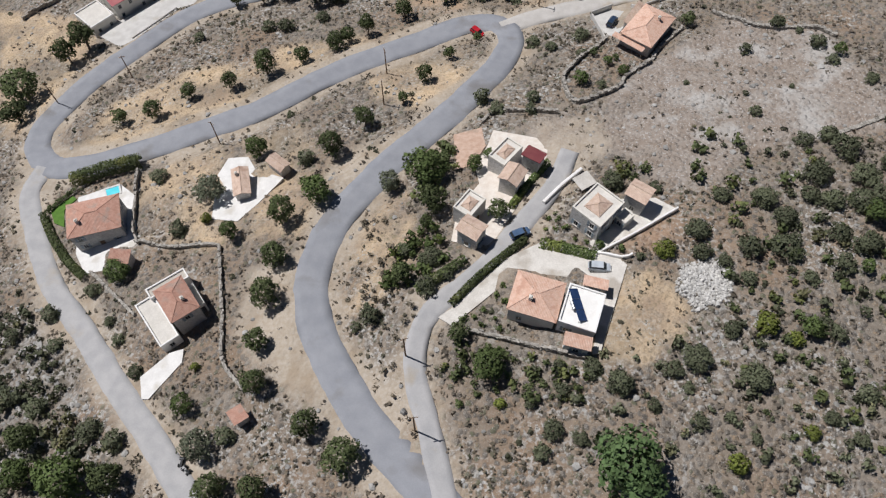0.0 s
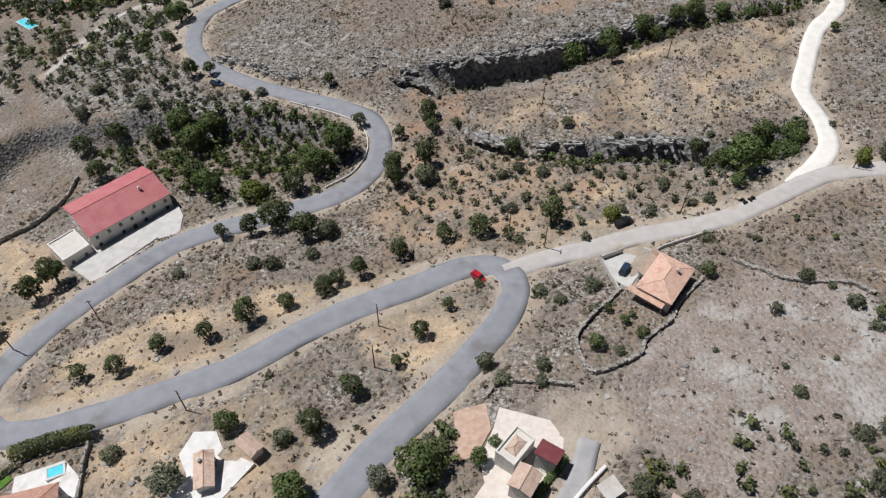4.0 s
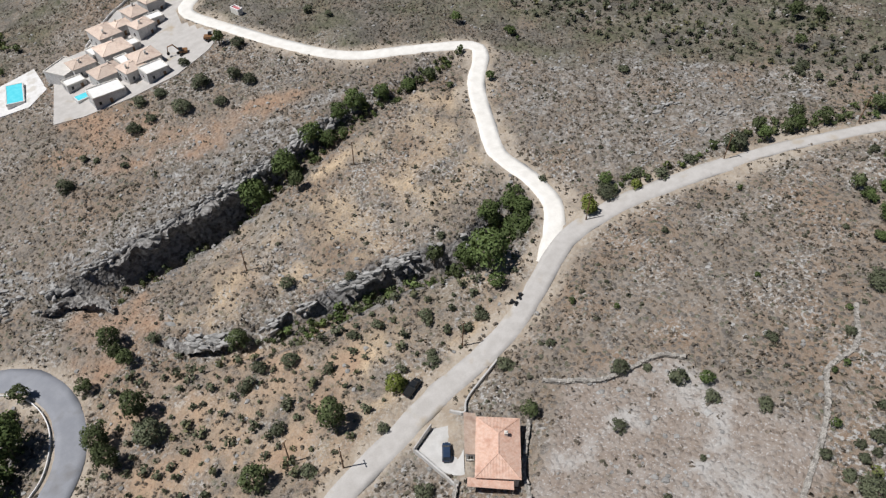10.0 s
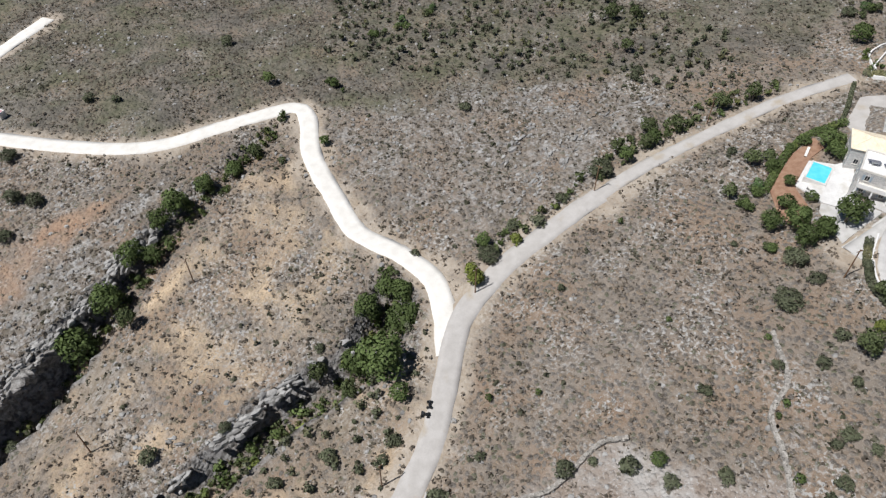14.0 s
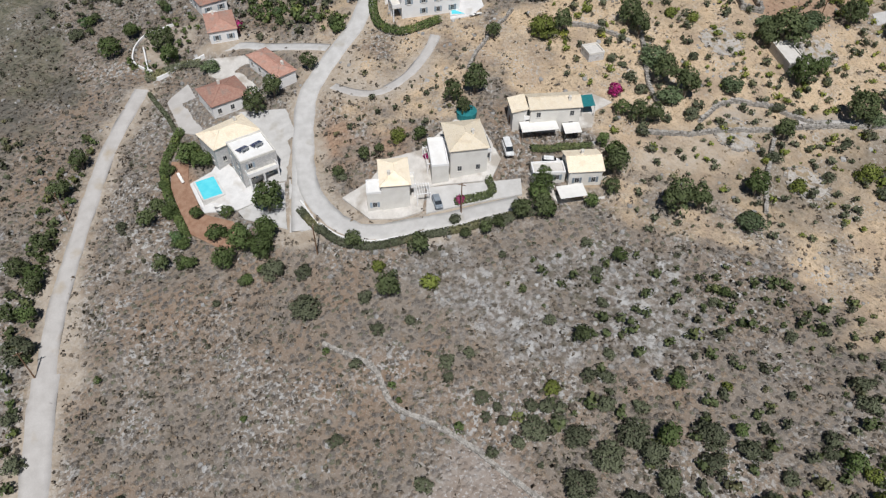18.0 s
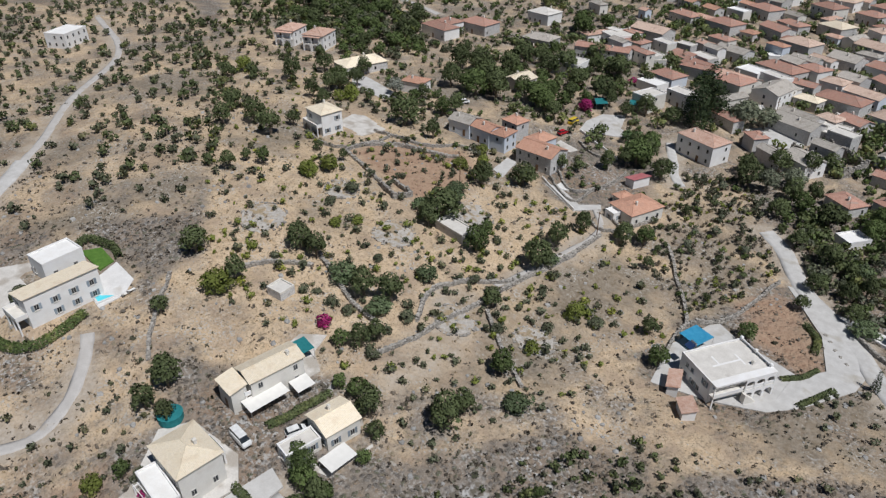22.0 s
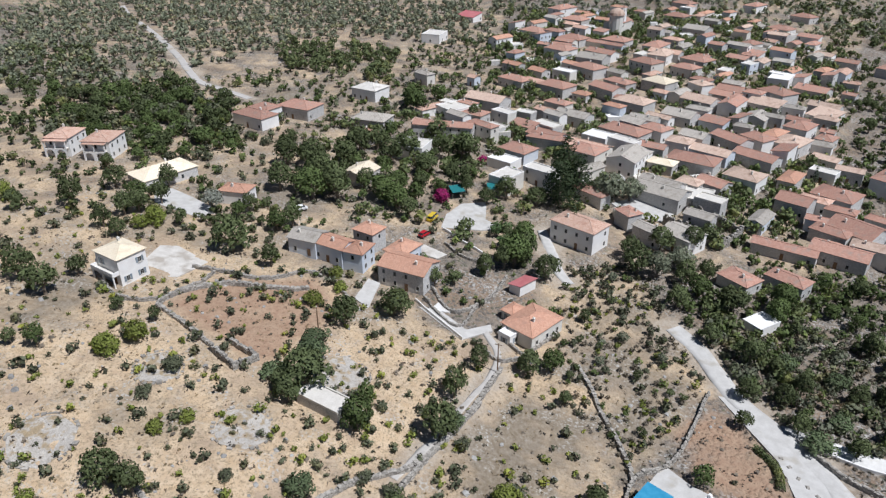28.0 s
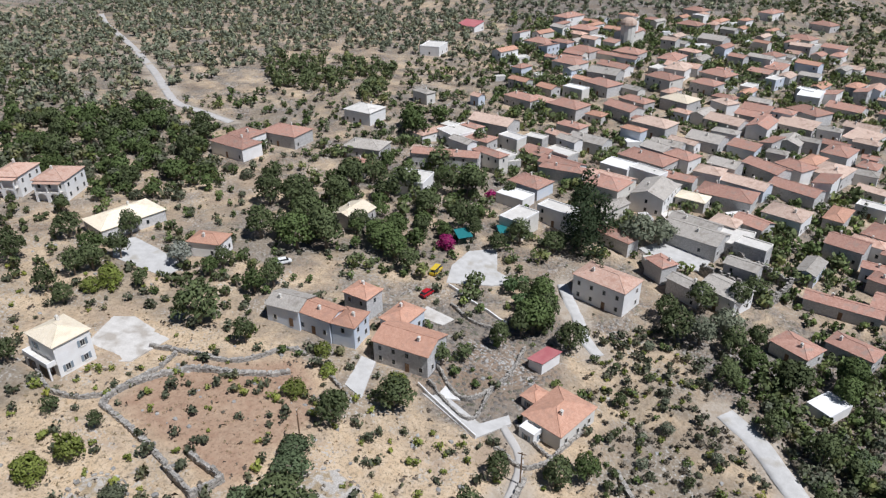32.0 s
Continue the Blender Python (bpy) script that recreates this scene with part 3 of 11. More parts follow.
STONY = [
    (1, [(31.7, 61.8), (36.7, 65.5), (40.9, 62.1), (39.5, 56.6), (34.2, 54.1), (31.1, 57.5)]),
    (0.8, [(-196, 240), (-188, 285), (-172, 290), (-157, 272), (-152, 252), (-142, 240), (-120, 221), (-92, 213), (-88, 204), (-130, 206), (-165, 208), (-188, 222)]),
    (0.6, [(-108, 44), (-92, 47), (-76, 31), (-64, 16), (-95, 12), (-116, 32)]),
    (0.8, [(128.4, 99.6), (106.8, 90.8), (107, 72.7), (97, 56), (80, 58), (76.6, 67.8), (88.5, 94), (111.5, 106)]),
    (0.4, [(92.4, 251.2), (131, 237.2), (163.3, 199.7), (145.9, 180.4), (120, 180.3), (95, 191), (82.9, 212.1)]),
    (0.9, [(-123.6, 248.9), (-105.8, 275.8), (-78.1, 255.1), (-49.7, 231.6), (-64.9, 224.9), (-90.6, 225.6), (-113.7, 234.1)]),
    (0.8, [(-4.1, 258.7), (24.2, 262), (50.8, 264.3), (28.9, 253.6), (4.1, 240.3), (-16.2, 234.6), (-29.6, 233.1), (-40, 237.5)]),
    (0.8, [(-47.7, 238.8), (-23, 233.8), (-28.1, 221.3), (-47.3, 220), (-54.7, 222.7)]),
    (0.7, [(4.6, 231.9), (15.5, 227.9), (14.2, 204.2), (5.5, 196.6), (-2.2, 204.1)]),
]
HEATH = [
    (0.75, [(84, 268), (95, 259), (108, 238), (130, 226), (165, 205), (200, 168), (330, 190), (420, 420), (330, 640), (-60, 640), (14, 350), (12, 338), (36, 297), (52, 281)]),
    (0.6, [(-260, 340), (-140, 300), (-60, 345), (-30, 372), (-40, 640), (-300, 640)]),
]
BARE = [(1, [(3.5, 96.5), (8, 101), (13, 101.5), (16.5, 94), (14, 87), (10, 81.5), (7, 82), (4, 88.5)]), (1, [(17.3, 104.2), (25, 118), (39, 132), (50, 140), (67, 133), (72, 117), (79, 109), (71, 102), (62, 97), (54, 97), (41, 85), (29, 81), (19, 90)])]
gx, gy = np.meshgrid(stretched(-240, 330, 2.0, 3000), stretched(-400, 400, 2.0, 3000))
flat_x, flat_y = gx.ravel(), gy.ravel()


def road_gap(x, y):
    """How far a place lies from the edge of the nearest road."""
    best = np.full(np.shape(x), 1e9)
    for half, line in LINES.values():
        for p in line[::2]:
            best = np.minimum(best, np.hypot(x - p[0], y - p[1]) - half)
    return best



# houses: x, y, turn, length, depth, eaves, roof, roof colour, wall
VILLAS, VILLAGE = {}, []
VILLAS["a_villa"] = (-86.3, 65.9, 25.0, 11.2, 8.9, 6, 'hip', 'red', 'stone')
VILLAS["a_porch"] = (-76.9, 57.3, 5.0, 4.4, 3.1, 3, 'mono', 'red', 'stone')
VILLAS["b_villa"] = (-58.0, 46.6, 135.0, 8.1, 5.9, 6, 'hip', 'red', 'stone')
VILLAS["b_terrace"] = (-61.9, 43.2, 137.0, 10.6, 3.8, 3.2, 'flat', 'pale', 'white')
VILLAS["b_wing"] = (-62.2, 50.6, 45.0, 8.0, 2.4, 4.6, 'flat', 'grey', 'white')
VILLAS["chapel"] = (-56.5, 77.6, 112.0, 7.2, 3.8, 3, 'gable', 'tan', 'stone')
VILLAS["shed"] = (-49.8, 83.3, 149.0, 4.9, 3.1, 2.6, 'gable', 'tan', 'stone')
VILLAS["hut"] = (-39.4, 26.8, 138.0, 2.9, 2.7, 2.5, 'mono', 'red', 'stone')
VILLAS["c1"] = (-1.2, 85.4, 59.0, 6.1, 3.9, 5, 'flat', 'pale', 'stone')
VILLAS["c2"] = (4.4, 84.3, 157.0, 4.2, 3.4, 5, 'mono', 'burgundy', 'stone')
VILLAS["c3"] = (0.8, 79.0, 67.0, 4.6, 4.3, 5, 'gable', 'tan', 'stone')
VILLAS["c4"] = (-6.5, 71.2, 62.0, 5.1, 3.9, 5, 'flat', 'pale', 'stone')
VILLAS["c5"] = (-5.3, 65.2, 154.0, 4.7, 4.1, 5, 'gable', 'tan', 'stone')
VILLAS["d1"] = (16.7, 71.5, 55.0, 7.2, 6.2, 5.5, 'flat', 'pale', 'stone')
VILLAS["d2"] = (24.1, 75.7, 153.0, 4.4, 4.2, 5, 'gable', 'tan', 'stone')
VILLAS["d3"] = (22.0, 71.5, 50.0, 2.6, 2.2, 3, 'flat', 'pale', 'stone')
VILLAS["e"] = (7.4, 51.7, 171.0, 8.5, 7.7, 4.5, 'hip', 'salmon', 'cream')
VILLAS["e_flat"] = (15.0, 50.5, 79.0, 7.3, 6.2, 4, 'flat', 'white', 'white')
VILLAS["e_low"] = (14.7, 44.6, 174.0, 4.6, 2.7, 3, 'mono', 'salmon', 'cream')
VILLAS["e_porch"] = (17.2, 56.2, 174.0, 4.3, 2.3, 2.8, 'mono', 'salmon', 'cream')
VILLAS["r"] = (27.7, 132.0, 62.0, 12.2, 8.2, 3.5, 'hip', 'salmon', 'stone')
VILLAS["r_left"] = (24.9, 137.5, 65.0, 8.6, 2.3, 3.2, 'mono', 'tan', 'stone')
VILLAS["long"] = (-118.3, 156.4, 53.0, 24.6, 16.3, 6, 'gable', 'crimson', 'cream')
VILLAS["long_annex"] = (-124.9, 140.0, 147.0, 8.6, 7.6, 4, 'flat', 'pale', 'cream')
VILLAS["f_tan"] = (163.1, 133.6, 113.0, 12.0, 8.2, 5, 'hip', 'sand', 'stone')
VILLAS["f_flat"] = (154.2, 129.5, 14.0, 8.4, 8.2, 6.5, 'flat', 'white', 'stone')
VILLAS["g1"] = (179.6, 132.7, 107.0, 10.5, 9.9, 3.5, 'hip', 'red', 'white')
VILLAS["g2"] = (184.3, 119.8, 23.0, 14.4, 5.9, 3.5, 'hip', 'red', 'white')
VILLAS["g3"] = (209.3, 129.5, 1.0, 11.1, 7.9, 3.5, 'hip', 'red', 'white')
VILLAS["g4"] = (224.5, 131.4, 16.0, 10.8, 8.1, 3.5, 'hip', 'red', 'white')
VILLAS["h1"] = (133.2, 102.7, 168.0, 9.0, 6.5, 6, 'hip', 'sand', 'cream')
VILLAS["h1b"] = (132.3, 107.4, 168.0, 4.1, 3.0, 5, 'flat', 'white', 'cream')
VILLAS["h2"] = (136.2, 86.0, 171.0, 10.4, 8.6, 6.5, 'hip', 'sand', 'cream')
VILLAS["h2b"] = (136.4, 92.0, 168.0, 9.4, 3.6, 4.5, 'flat', 'white', 'cream')
VILLAS["h3"] = (139.2, 64.2, 77.0, 11.8, 6.2, 6, 'gable', 'sand', 'cream')
VILLAS["h3b"] = (141.6, 71.6, 168.0, 6.0, 3.8, 5, 'mono', 'sand', 'cream')
VILLAS["h4"] = (123.3, 64.3, 76.0, 7.7, 7.4, 4, 'gable', 'sand', 'cream')
VILLAS["h4b"] = (125.0, 71.4, 75.0, 6.8, 3.6, 3, 'flat', 'pale', 'cream')
VILLAS["top"] = (189.3, 76.9, 86.0, 16.0, 7.1, 6, 'mono', 'sand', 'white')
VILLAS["top_flat"] = (200.3, 70.8, 88.0, 9.0, 6.6, 5, 'flat', 'white', 'white')
VILLAS["white"] = (71.15, 0.23, 54.0, 15.1, 9.9, 6, 'flat', 'pale', 'white')
VILLAS["i1"] = (204.7, -19.2, 166.0, 9.4, 8.0, 7.0, 'hip', 'sand', 'white')
VILLAGE += [
    (110.2, -99.9, 157.0, 15.5, 9.5, 7.0, 'hip', 'salmon', 'white'),
    (97.8, -117.6, 136.0, 7.2, 6.1, 5.2, 'hip', 'red', 'stone'),
    (118.4, -160.2, 159.0, 12.9, 10.9, 6.5, 'hip', 'red', 'cream'),
    (103.6, -162.1, 76.0, 15.7, 11.5, 6.1, 'gable', 'grey', 'white'),
    (135.2, -168.7, 173.0, 16.1, 6.1, 5.2, 'hip', 'red', 'stone'),
    (143.4, -155.3, 157.0, 12.7, 9.8, 4.3, 'hip', 'red', 'blue'),
    (146.1, -145.2, 160.0, 10.4, 7.1, 3.5, 'flat', 'white', 'white'),
    (89.2, -140.1, 158.0, 17.0, 10.8, 4.3, 'gable', 'grey', 'stone'),
    (90.3, -110.1, 146.0, 10.5, 5.3, 5.2, 'gable', 'grey', 'stone'),
]
VILLAGE += [
    (80.7, -111.2, 146.0, 11.1, 9.3, 5.2, 'gable', 'grey', 'white'),
    (80.6, -173.4, 164.0, 18.5, 11.2, 4.8, 'hip', 'red', 'stone'),
    (91.2, -166.7, 163.0, 10.2, 7.1, 3.9, 'hip', 'sand', 'stone'),
    (80.6, -153.3, 156.0, 8.8, 7.5, 4.3, 'hip', 'tan', 'stone'),
    (72.9, -155.7, 148.0, 10.9, 8.3, 4.3, 'gable', 'red', 'stone'),
    (78.2, -144.1, 76.0, 11.9, 9.5, 3.9, 'flat', 'pale', 'stone'),
    (62.5, -165.9, 156.0, 12.9, 10.9, 5.2, 'hip', 'tan', 'white'),
    (67.1, -202.7, 138.0, 15.7, 8.7, 5.2, 'gable', 'red', 'stone'),
    (56.8, -209.2, 139.0, 12.1, 9.8, 5.2, 'hip', 'red', 'white'),
]
VILLAGE += [
    (43.9, -211.6, 62.0, 14.4, 11.5, 5.2, 'hip', 'tan', 'stone'),
    (57.7, -190.1, 150.0, 16.9, 9.2, 4.3, 'gable', 'red', 'stone'),
    (86.5, -189.3, 164.0, 10.0, 8.5, 5.2, 'hip', 'tan', 'white'),
    (81.3, -198.5, 158.0, 10.8, 9.1, 5.2, 'gable', 'grey', 'stone'),
    (96.5, -199.6, 149.0, 11.3, 9.1, 5.2, 'hip', 'red', 'white'),
    (105.8, -206.1, 150.0, 10.9, 8.6, 4.3, 'gable', 'grey', 'stone'),
    (108.4, -194.4, 153.0, 19.3, 11.5, 4.3, 'hip', 'red', 'stone'),
    (117.5, -183.8, 157.0, 11.0, 8.5, 4.3, 'flat', 'white', 'white'),
    (109.1, -231.0, 155.0, 16, 11.5, 5.2, 'hip', 'tan', 'stone'),
]
VILLAGE += [
    (101.0, -266.9, 150.0, 14.3, 11.5, 5.2, 'hip', 'sand', 'stone'),
    (123.5, -245.2, 144.0, 16, 9.5, 5.2, 'gable', 'red', 'stone'),
    (119.4, -258.6, 147.0, 14.7, 8.3, 4.8, 'hip', 'red', 'stone'),
    (146.3, -238.8, 154.0, 16, 11.5, 5.2, 'hip', 'red', 'stone'),
    (167.5, -242.5, 153.0, 16, 9.2, 4.3, 'hip', 'red', 'stone'),
    (137.1, -276.0, 146.0, 16, 11.4, 5.2, 'hip', 'red', 'stone'),
    (138.5, -296.4, 164.0, 16, 11.5, 4.8, 'gable', 'grey', 'stone'),
    (110.3, -294.2, 147.0, 15.2, 11.2, 6.5, 'hip', 'red', 'cream'),
    (104.5, -319.4, 74.0, 16, 11.5, 5.2, 'hip', 'tan', 'white'),
]
VILLAGE += [
    (85.2, -319.6, 146.0, 16, 11.5, 4.3, 'hip', 'red', 'stone'),
    (90.2, -298.8, 150.0, 13.4, 10.2, 4.8, 'hip', 'red', 'stone'),
    (81.8, -271.3, 136.0, 10.1, 8.4, 5.2, 'hip', 'tan', 'white'),
    (67.6, -273.5, 158.0, 13.0, 11.0, 3.5, 'gable', 'red', 'stone'),
    (80.9, -249.4, 152.0, 16, 10.8, 4.3, 'gable', 'tan', 'stone'),
    (67.0, -249.6, 71.0, 16, 9.1, 5.2, 'gable', 'red', 'white'),
    (46.6, -276.2, 136.0, 16, 11.5, 5.2, 'hip', 'red', 'stone'),
    (52.3, -260.1, 153.0, 16, 9.0, 3.5, 'mono', 'tan', 'stone'),
    (29.0, -294.2, 152.0, 16, 10.5, 3.5, 'gable', 'red', 'stone'),
]
VILLAGE += [
    (43.7, -302.7, 75.0, 15.9, 10.1, 5.2, 'flat', 'white', 'white'),
    (34.6, -309.9, 66.0, 11.0, 9.1, 3.9, 'mono', 'red', 'white'),
    (56.6, -238.3, 72.0, 12.0, 10.2, 4.3, 'gable', 'grey', 'stone'),
    (88.2, -224.7, 158.0, 14.0, 11.5, 4.3, 'gable', 'grey', 'stone'),
    (39.3, -232.7, 64.0, 13.1, 10.5, 5.2, 'hip', 'red', 'white'),
    (27.0, -257.2, 142.0, 12.9, 10.8, 3.5, 'mono', 'tan', 'white'),
    (29.5, -225.5, 64.0, 8.8, 7.5, 4.3, 'hip', 'red', 'stone'),
    (269.6, -83.1, 106.0, 11.9, 10.1, 6.4, 'hip', 'salmon', 'white'),
    (282.2, -79.4, 106.0, 11.5, 9.1, 6.4, 'hip', 'salmon', 'white'),
]
VILLAGE += [
    (238.7, -74.1, 68.0, 18.6, 11.5, 3.5, 'hip', 'sand', 'stone'),
    (209.8, -72.0, 6.0, 9.6, 7.0, 4.2, 'hip', 'orange', 'white'),
    (245.7, -136.8, 165.0, 17.2, 9.5, 4.8, 'hip', 'red', 'white'),
    (248.0, -147.5, 166.0, 11.1, 9.0, 4.3, 'hip', 'red', 'white'),
    (236.9, -156.2, 172.0, 16.4, 11.5, 4.8, 'hip', 'red', 'stone'),
    (222.1, -192.9, 168.0, 13.7, 11.5, 5.2, 'hip', 'pale', 'white'),
    (206.3, -160.8, 179.0, 15.0, 10.7, 3.9, 'hip', 'grey', 'stone'),
    (176.0, -162.6, 6.0, 24.6, 7.2, 5.5, 'gable', 'red', 'stone'),
    (180.0, -189.8, 54.0, 14.1, 11.5, 4.8, 'flat', 'pale', 'white'),
]
VILLAGE += [
    (170.8, -206.4, 165.0, 18.8, 11.0, 4.8, 'gable', 'tan', 'stone'),
    (170.4, -186.5, 163.0, 11.1, 8.2, 4.3, 'hip', 'red', 'stone'),
    (186.5, -108.4, 80.0, 11.2, 9.5, 3.5, 'gable', 'sand', 'stone'),
    (201.1, -145.1, 159.0, 11.1, 9.4, 2.6, 'gable', 'red', 'white'),
    (180.1, -139.1, 179.0, 12.3, 10.5, 5.2, 'flat', 'pale', 'white'),
    (175.7, -54.7, 177.0, 9.1, 7.7, 4.5, 'gable', 'grey', 'blue'),
    (167.6, -54.1, 169.0, 10.1, 6.9, 4.9, 'gable', 'orange', 'blue'),
    (160.3, -53.6, 87.0, 7.4, 6.3, 5.6, 'hip', 'orange', 'blue'),
    (162.6, -65.0, 166.0, 7.5, 6.4, 5.9, 'hip', 'orange', 'stone'),
]
VILLAGE += [
    (151.9, -63.1, 75.0, 9.0, 7.0, 4.2, 'hip', 'orange', 'blue'),
    (146.2, -53.6, 173.0, 13.8, 9.5, 5.6, 'gable', 'orange', 'stone'),
    (112.5, -49.8, 65.0, 12.5, 9.9, 3.9, 'hip', 'orange', 'cream'),
    (119.2, -66.8, 62.0, 6.9, 4.5, 2.4, 'mono', 'crimson', 'white'),
    (64.3, -95.7, 143.0, 10.1, 7.8, 3.5, 'hip', 'red', 'stone'),
    (51.5, -99.5, 149.0, 11.4, 6.9, 4.3, 'hip', 'red', 'stone'),
    (51.4, -119.4, 165.0, 19.0, 6.1, 3.5, 'gable', 'red', 'stone'),
    (58.9, -78.0, 49.0, 7.5, 5.6, 2.6, 'flat', 'white', 'white'),
    (180.2, -419.5, 62.0, 19, 11.5, 6.1, 'hip', 'red', 'white'),
]
VILLAGE += [
    (166.0, -391.8, 160.0, 16, 11.5, 4.3, 'hip', 'red', 'stone'),
    (156.7, -337.1, 155.0, 16, 11.5, 4.3, 'hip', 'red', 'stone'),
    (158.1, -305.4, 154.0, 16, 11.5, 5.2, 'hip', 'red', 'white'),
    (132.1, -343.8, 158.0, 16, 11.5, 4.3, 'hip', 'red', 'stone'),
    (109.3, -341.4, 71.0, 16, 11.5, 4.3, 'hip', 'red', 'white'),
    (103.8, -439.7, 155.0, 16, 11.5, 4.3, 'hip', 'red', 'stone'),
    (101.5, -493.6, 149.0, 16, 11.5, 5.2, 'hip', 'red', 'stone'),
    (88.4, -398.2, 154.0, 16, 11.5, 4.3, 'gable', 'grey', 'stone'),
    (37.6, -427.6, 147.0, 16, 11.5, 4.3, 'hip', 'red', 'white'),
]
VILLAGE += [
    (18.3, -487.5, 141.0, 16, 11.5, 4.3, 'hip', 'red', 'stone'),
    (51.1, -512.7, 59.0, 16, 11.5, 5.2, 'hip', 'red', 'white'),
    (57.5, -369.7, 54.0, 11.9, 10.1, 4.3, 'hip', 'red', 'white'),
    (182.5, -345.3, 155.0, 16, 11.5, 4.3, 'hip', 'red', 'white'),
    (55.9, -350.4, 152.0, 10.5, 8.9, 2.6, 'mono', 'red', 'white'),
    (233.8, -306.7, 90.0, 14.1, 11.2, 5.2, 'flat', 'pale', 'white'),
    (233.6, -372.4, 161.0, 14.2, 10.6, 3.5, 'mono', 'crimson', 'white'),
    (137.0, -382.4, 71.0, 19, 11.5, 7.0, 'gable', 'red', 'cream'),
    (10.9, -189.2, 59.0, 15.2, 10.7, 7.0, 'hip', 'red', 'white'),
]
VILLAGE += [
    (32.1, -166.0, 152.0, 14.5, 12.2, 5.0, 'hip', 'red', 'stone'),
    (46.3, -153.4, 156.0, 11.2, 10.1, 5.0, 'gable', 'red', 'stone'),
    (29.0, -140.7, 144.0, 15.2, 13.2, 5.0, 'gable', 'red', 'stone'),
    (8.5, -146.8, 60.0, 14.2, 6.5, 5.0, 'hip', 'red', 'stone'),
    (20.0, -19.0, 46.0, 9.3, 6.6, 5.0, 'flat', 'pale', 'stone'),
    (-16.8, -350.5, 58.0, 18.0, 14.8, 5.0, 'hip', 'red', 'stone'),
    (304.0, 90.1, 29.0, 14.4, 10.0, 6.2, 'hip', 'tan', 'white'),
    (262.0, 76.5, 29.0, 14.5, 13.1, 5.5, 'hip', 'red', 'white'),
    (350.7, -18.6, 112.0, 13.4, 9.5, 6.0, 'flat', 'white', 'white'),
]
VILLAGE += [
    (155.9, 45.9, 178.0, 4.4, 4.0, 2.2, 'flat', 'pale', 'stone'),
    (142.4, -1.5, 166.0, 10.6, 4.6, 2.6, 'flat', 'pale', 'stone'),
    (-34.9, 325.9, 45.0, 10.3, 8.9, 4.0, 'flat', 'pale', 'stone'),
    (-23.6, 300.5, 14.0, 10.5, 7.0, 4.0, 'flat', 'white', 'stone'),
    (-22.1, 312.0, 22.0, 10.1, 8.1, 4.0, 'hip', 'peach', 'stone'),
    (-13.9, 308.1, 24.0, 8.4, 7.3, 4.0, 'hip', 'peach', 'stone'),
    (-18.2, 324.9, 19.0, 11.0, 9.0, 4.5, 'hip', 'peach', 'stone'),
    (-9.2, 312.0, 19.0, 9.5, 8.3, 4.0, 'hip', 'peach', 'stone'),
    (-19.6, 338.3, 112.0, 11.0, 8.7, 5.0, 'hip', 'peach', 'stone'),
]
VILLAGE += [
    (-7.7, 344.5, 114.0, 8.3, 7.2, 5.0, 'hip', 'peach', 'stone'),
    (-6.8, 334.2, 28.0, 7.7, 6.7, 4.5, 'hip', 'peach', 'stone'),
    (-0.8, 350.0, 26.0, 8.1, 7.0, 5.0, 'hip', 'peach', 'stone'),
    (9.4, 358.5, 17.0, 6.5, 5.2, 6.0, 'flat', 'pale', 'stone'),
    (-26.0, 393.4, 111.0, 7.9, 6.8, 4.0, 'hip', 'red', 'white'),
    (25.6, 323.3, 116.0, 4.2, 2.1, 2.2, 'flat', 'crimson', 'cream'),
    (-225.5, 361.8, 150.0, 10.0, 6.1, 5.0, 'hip', 'salmon', 'cream'),
    (-186.5, 361.2, 153.0, 11.7, 10.4, 5.0, 'hip', 'salmon', 'cream'),
    (-255.5, 321.7, 154.0, 9.6, 5.4, 6.0, 'flat', 'pale', 'white'),
]
VILLAGE += [
    (-231.5, 306.8, 159.0, 10.6, 7.7, 6.0, 'hip', 'tan', 'white'),
    (-280.2, 343.9, 154.0, 9.1, 7.8, 5.0, 'hip', 'salmon', 'stone'),
    (-285.3, 366.0, 152.0, 9.0, 8.1, 5.0, 'mono', 'pale', 'white'),
    (-225.0, 306.2, 141.0, 13.1, 9.0, 5.0, 'hip', 'salmon', 'white'),
    (325, 149, 29.0, 14.0, 9.0, 5.0, 'hip', 'red', 'white'),
    (313, 122, 29.0, 17.0, 11.0, 6.4, 'hip', 'sand', 'white'),
    (-29.5, 324.0, 20.0, 8.5, 7.0, 4.0, 'hip', 'peach', 'stone'),
    (-7.5, 303.0, 20.0, 8.0, 6.0, 3.6, 'flat', 'white', 'stone'),
    (-15.5, 316.5, 112.0, 7.0, 4.5, 3.0, 'flat', 'white', 'stone'),
]
VILLAGE += [
    (-12.5, 326.5, 20.0, 6.0, 4.5, 3.2, 'flat', 'white', 'stone'),
    (-24.5, 330.5, 112.0, 6.0, 4.0, 3.2, 'flat', 'white', 'stone'),
    (-33.0, 316.0, 20.0, 6.5, 4.5, 3.0, 'flat', 'white', 'stone'),
    (-13.5, 341.0, 20.0, 6.5, 5.5, 4.2, 'hip', 'peach', 'stone'),
    (-1.5, 339.5, 20.0, 5.5, 4.5, 3.2, 'flat', 'white', 'stone'),
]
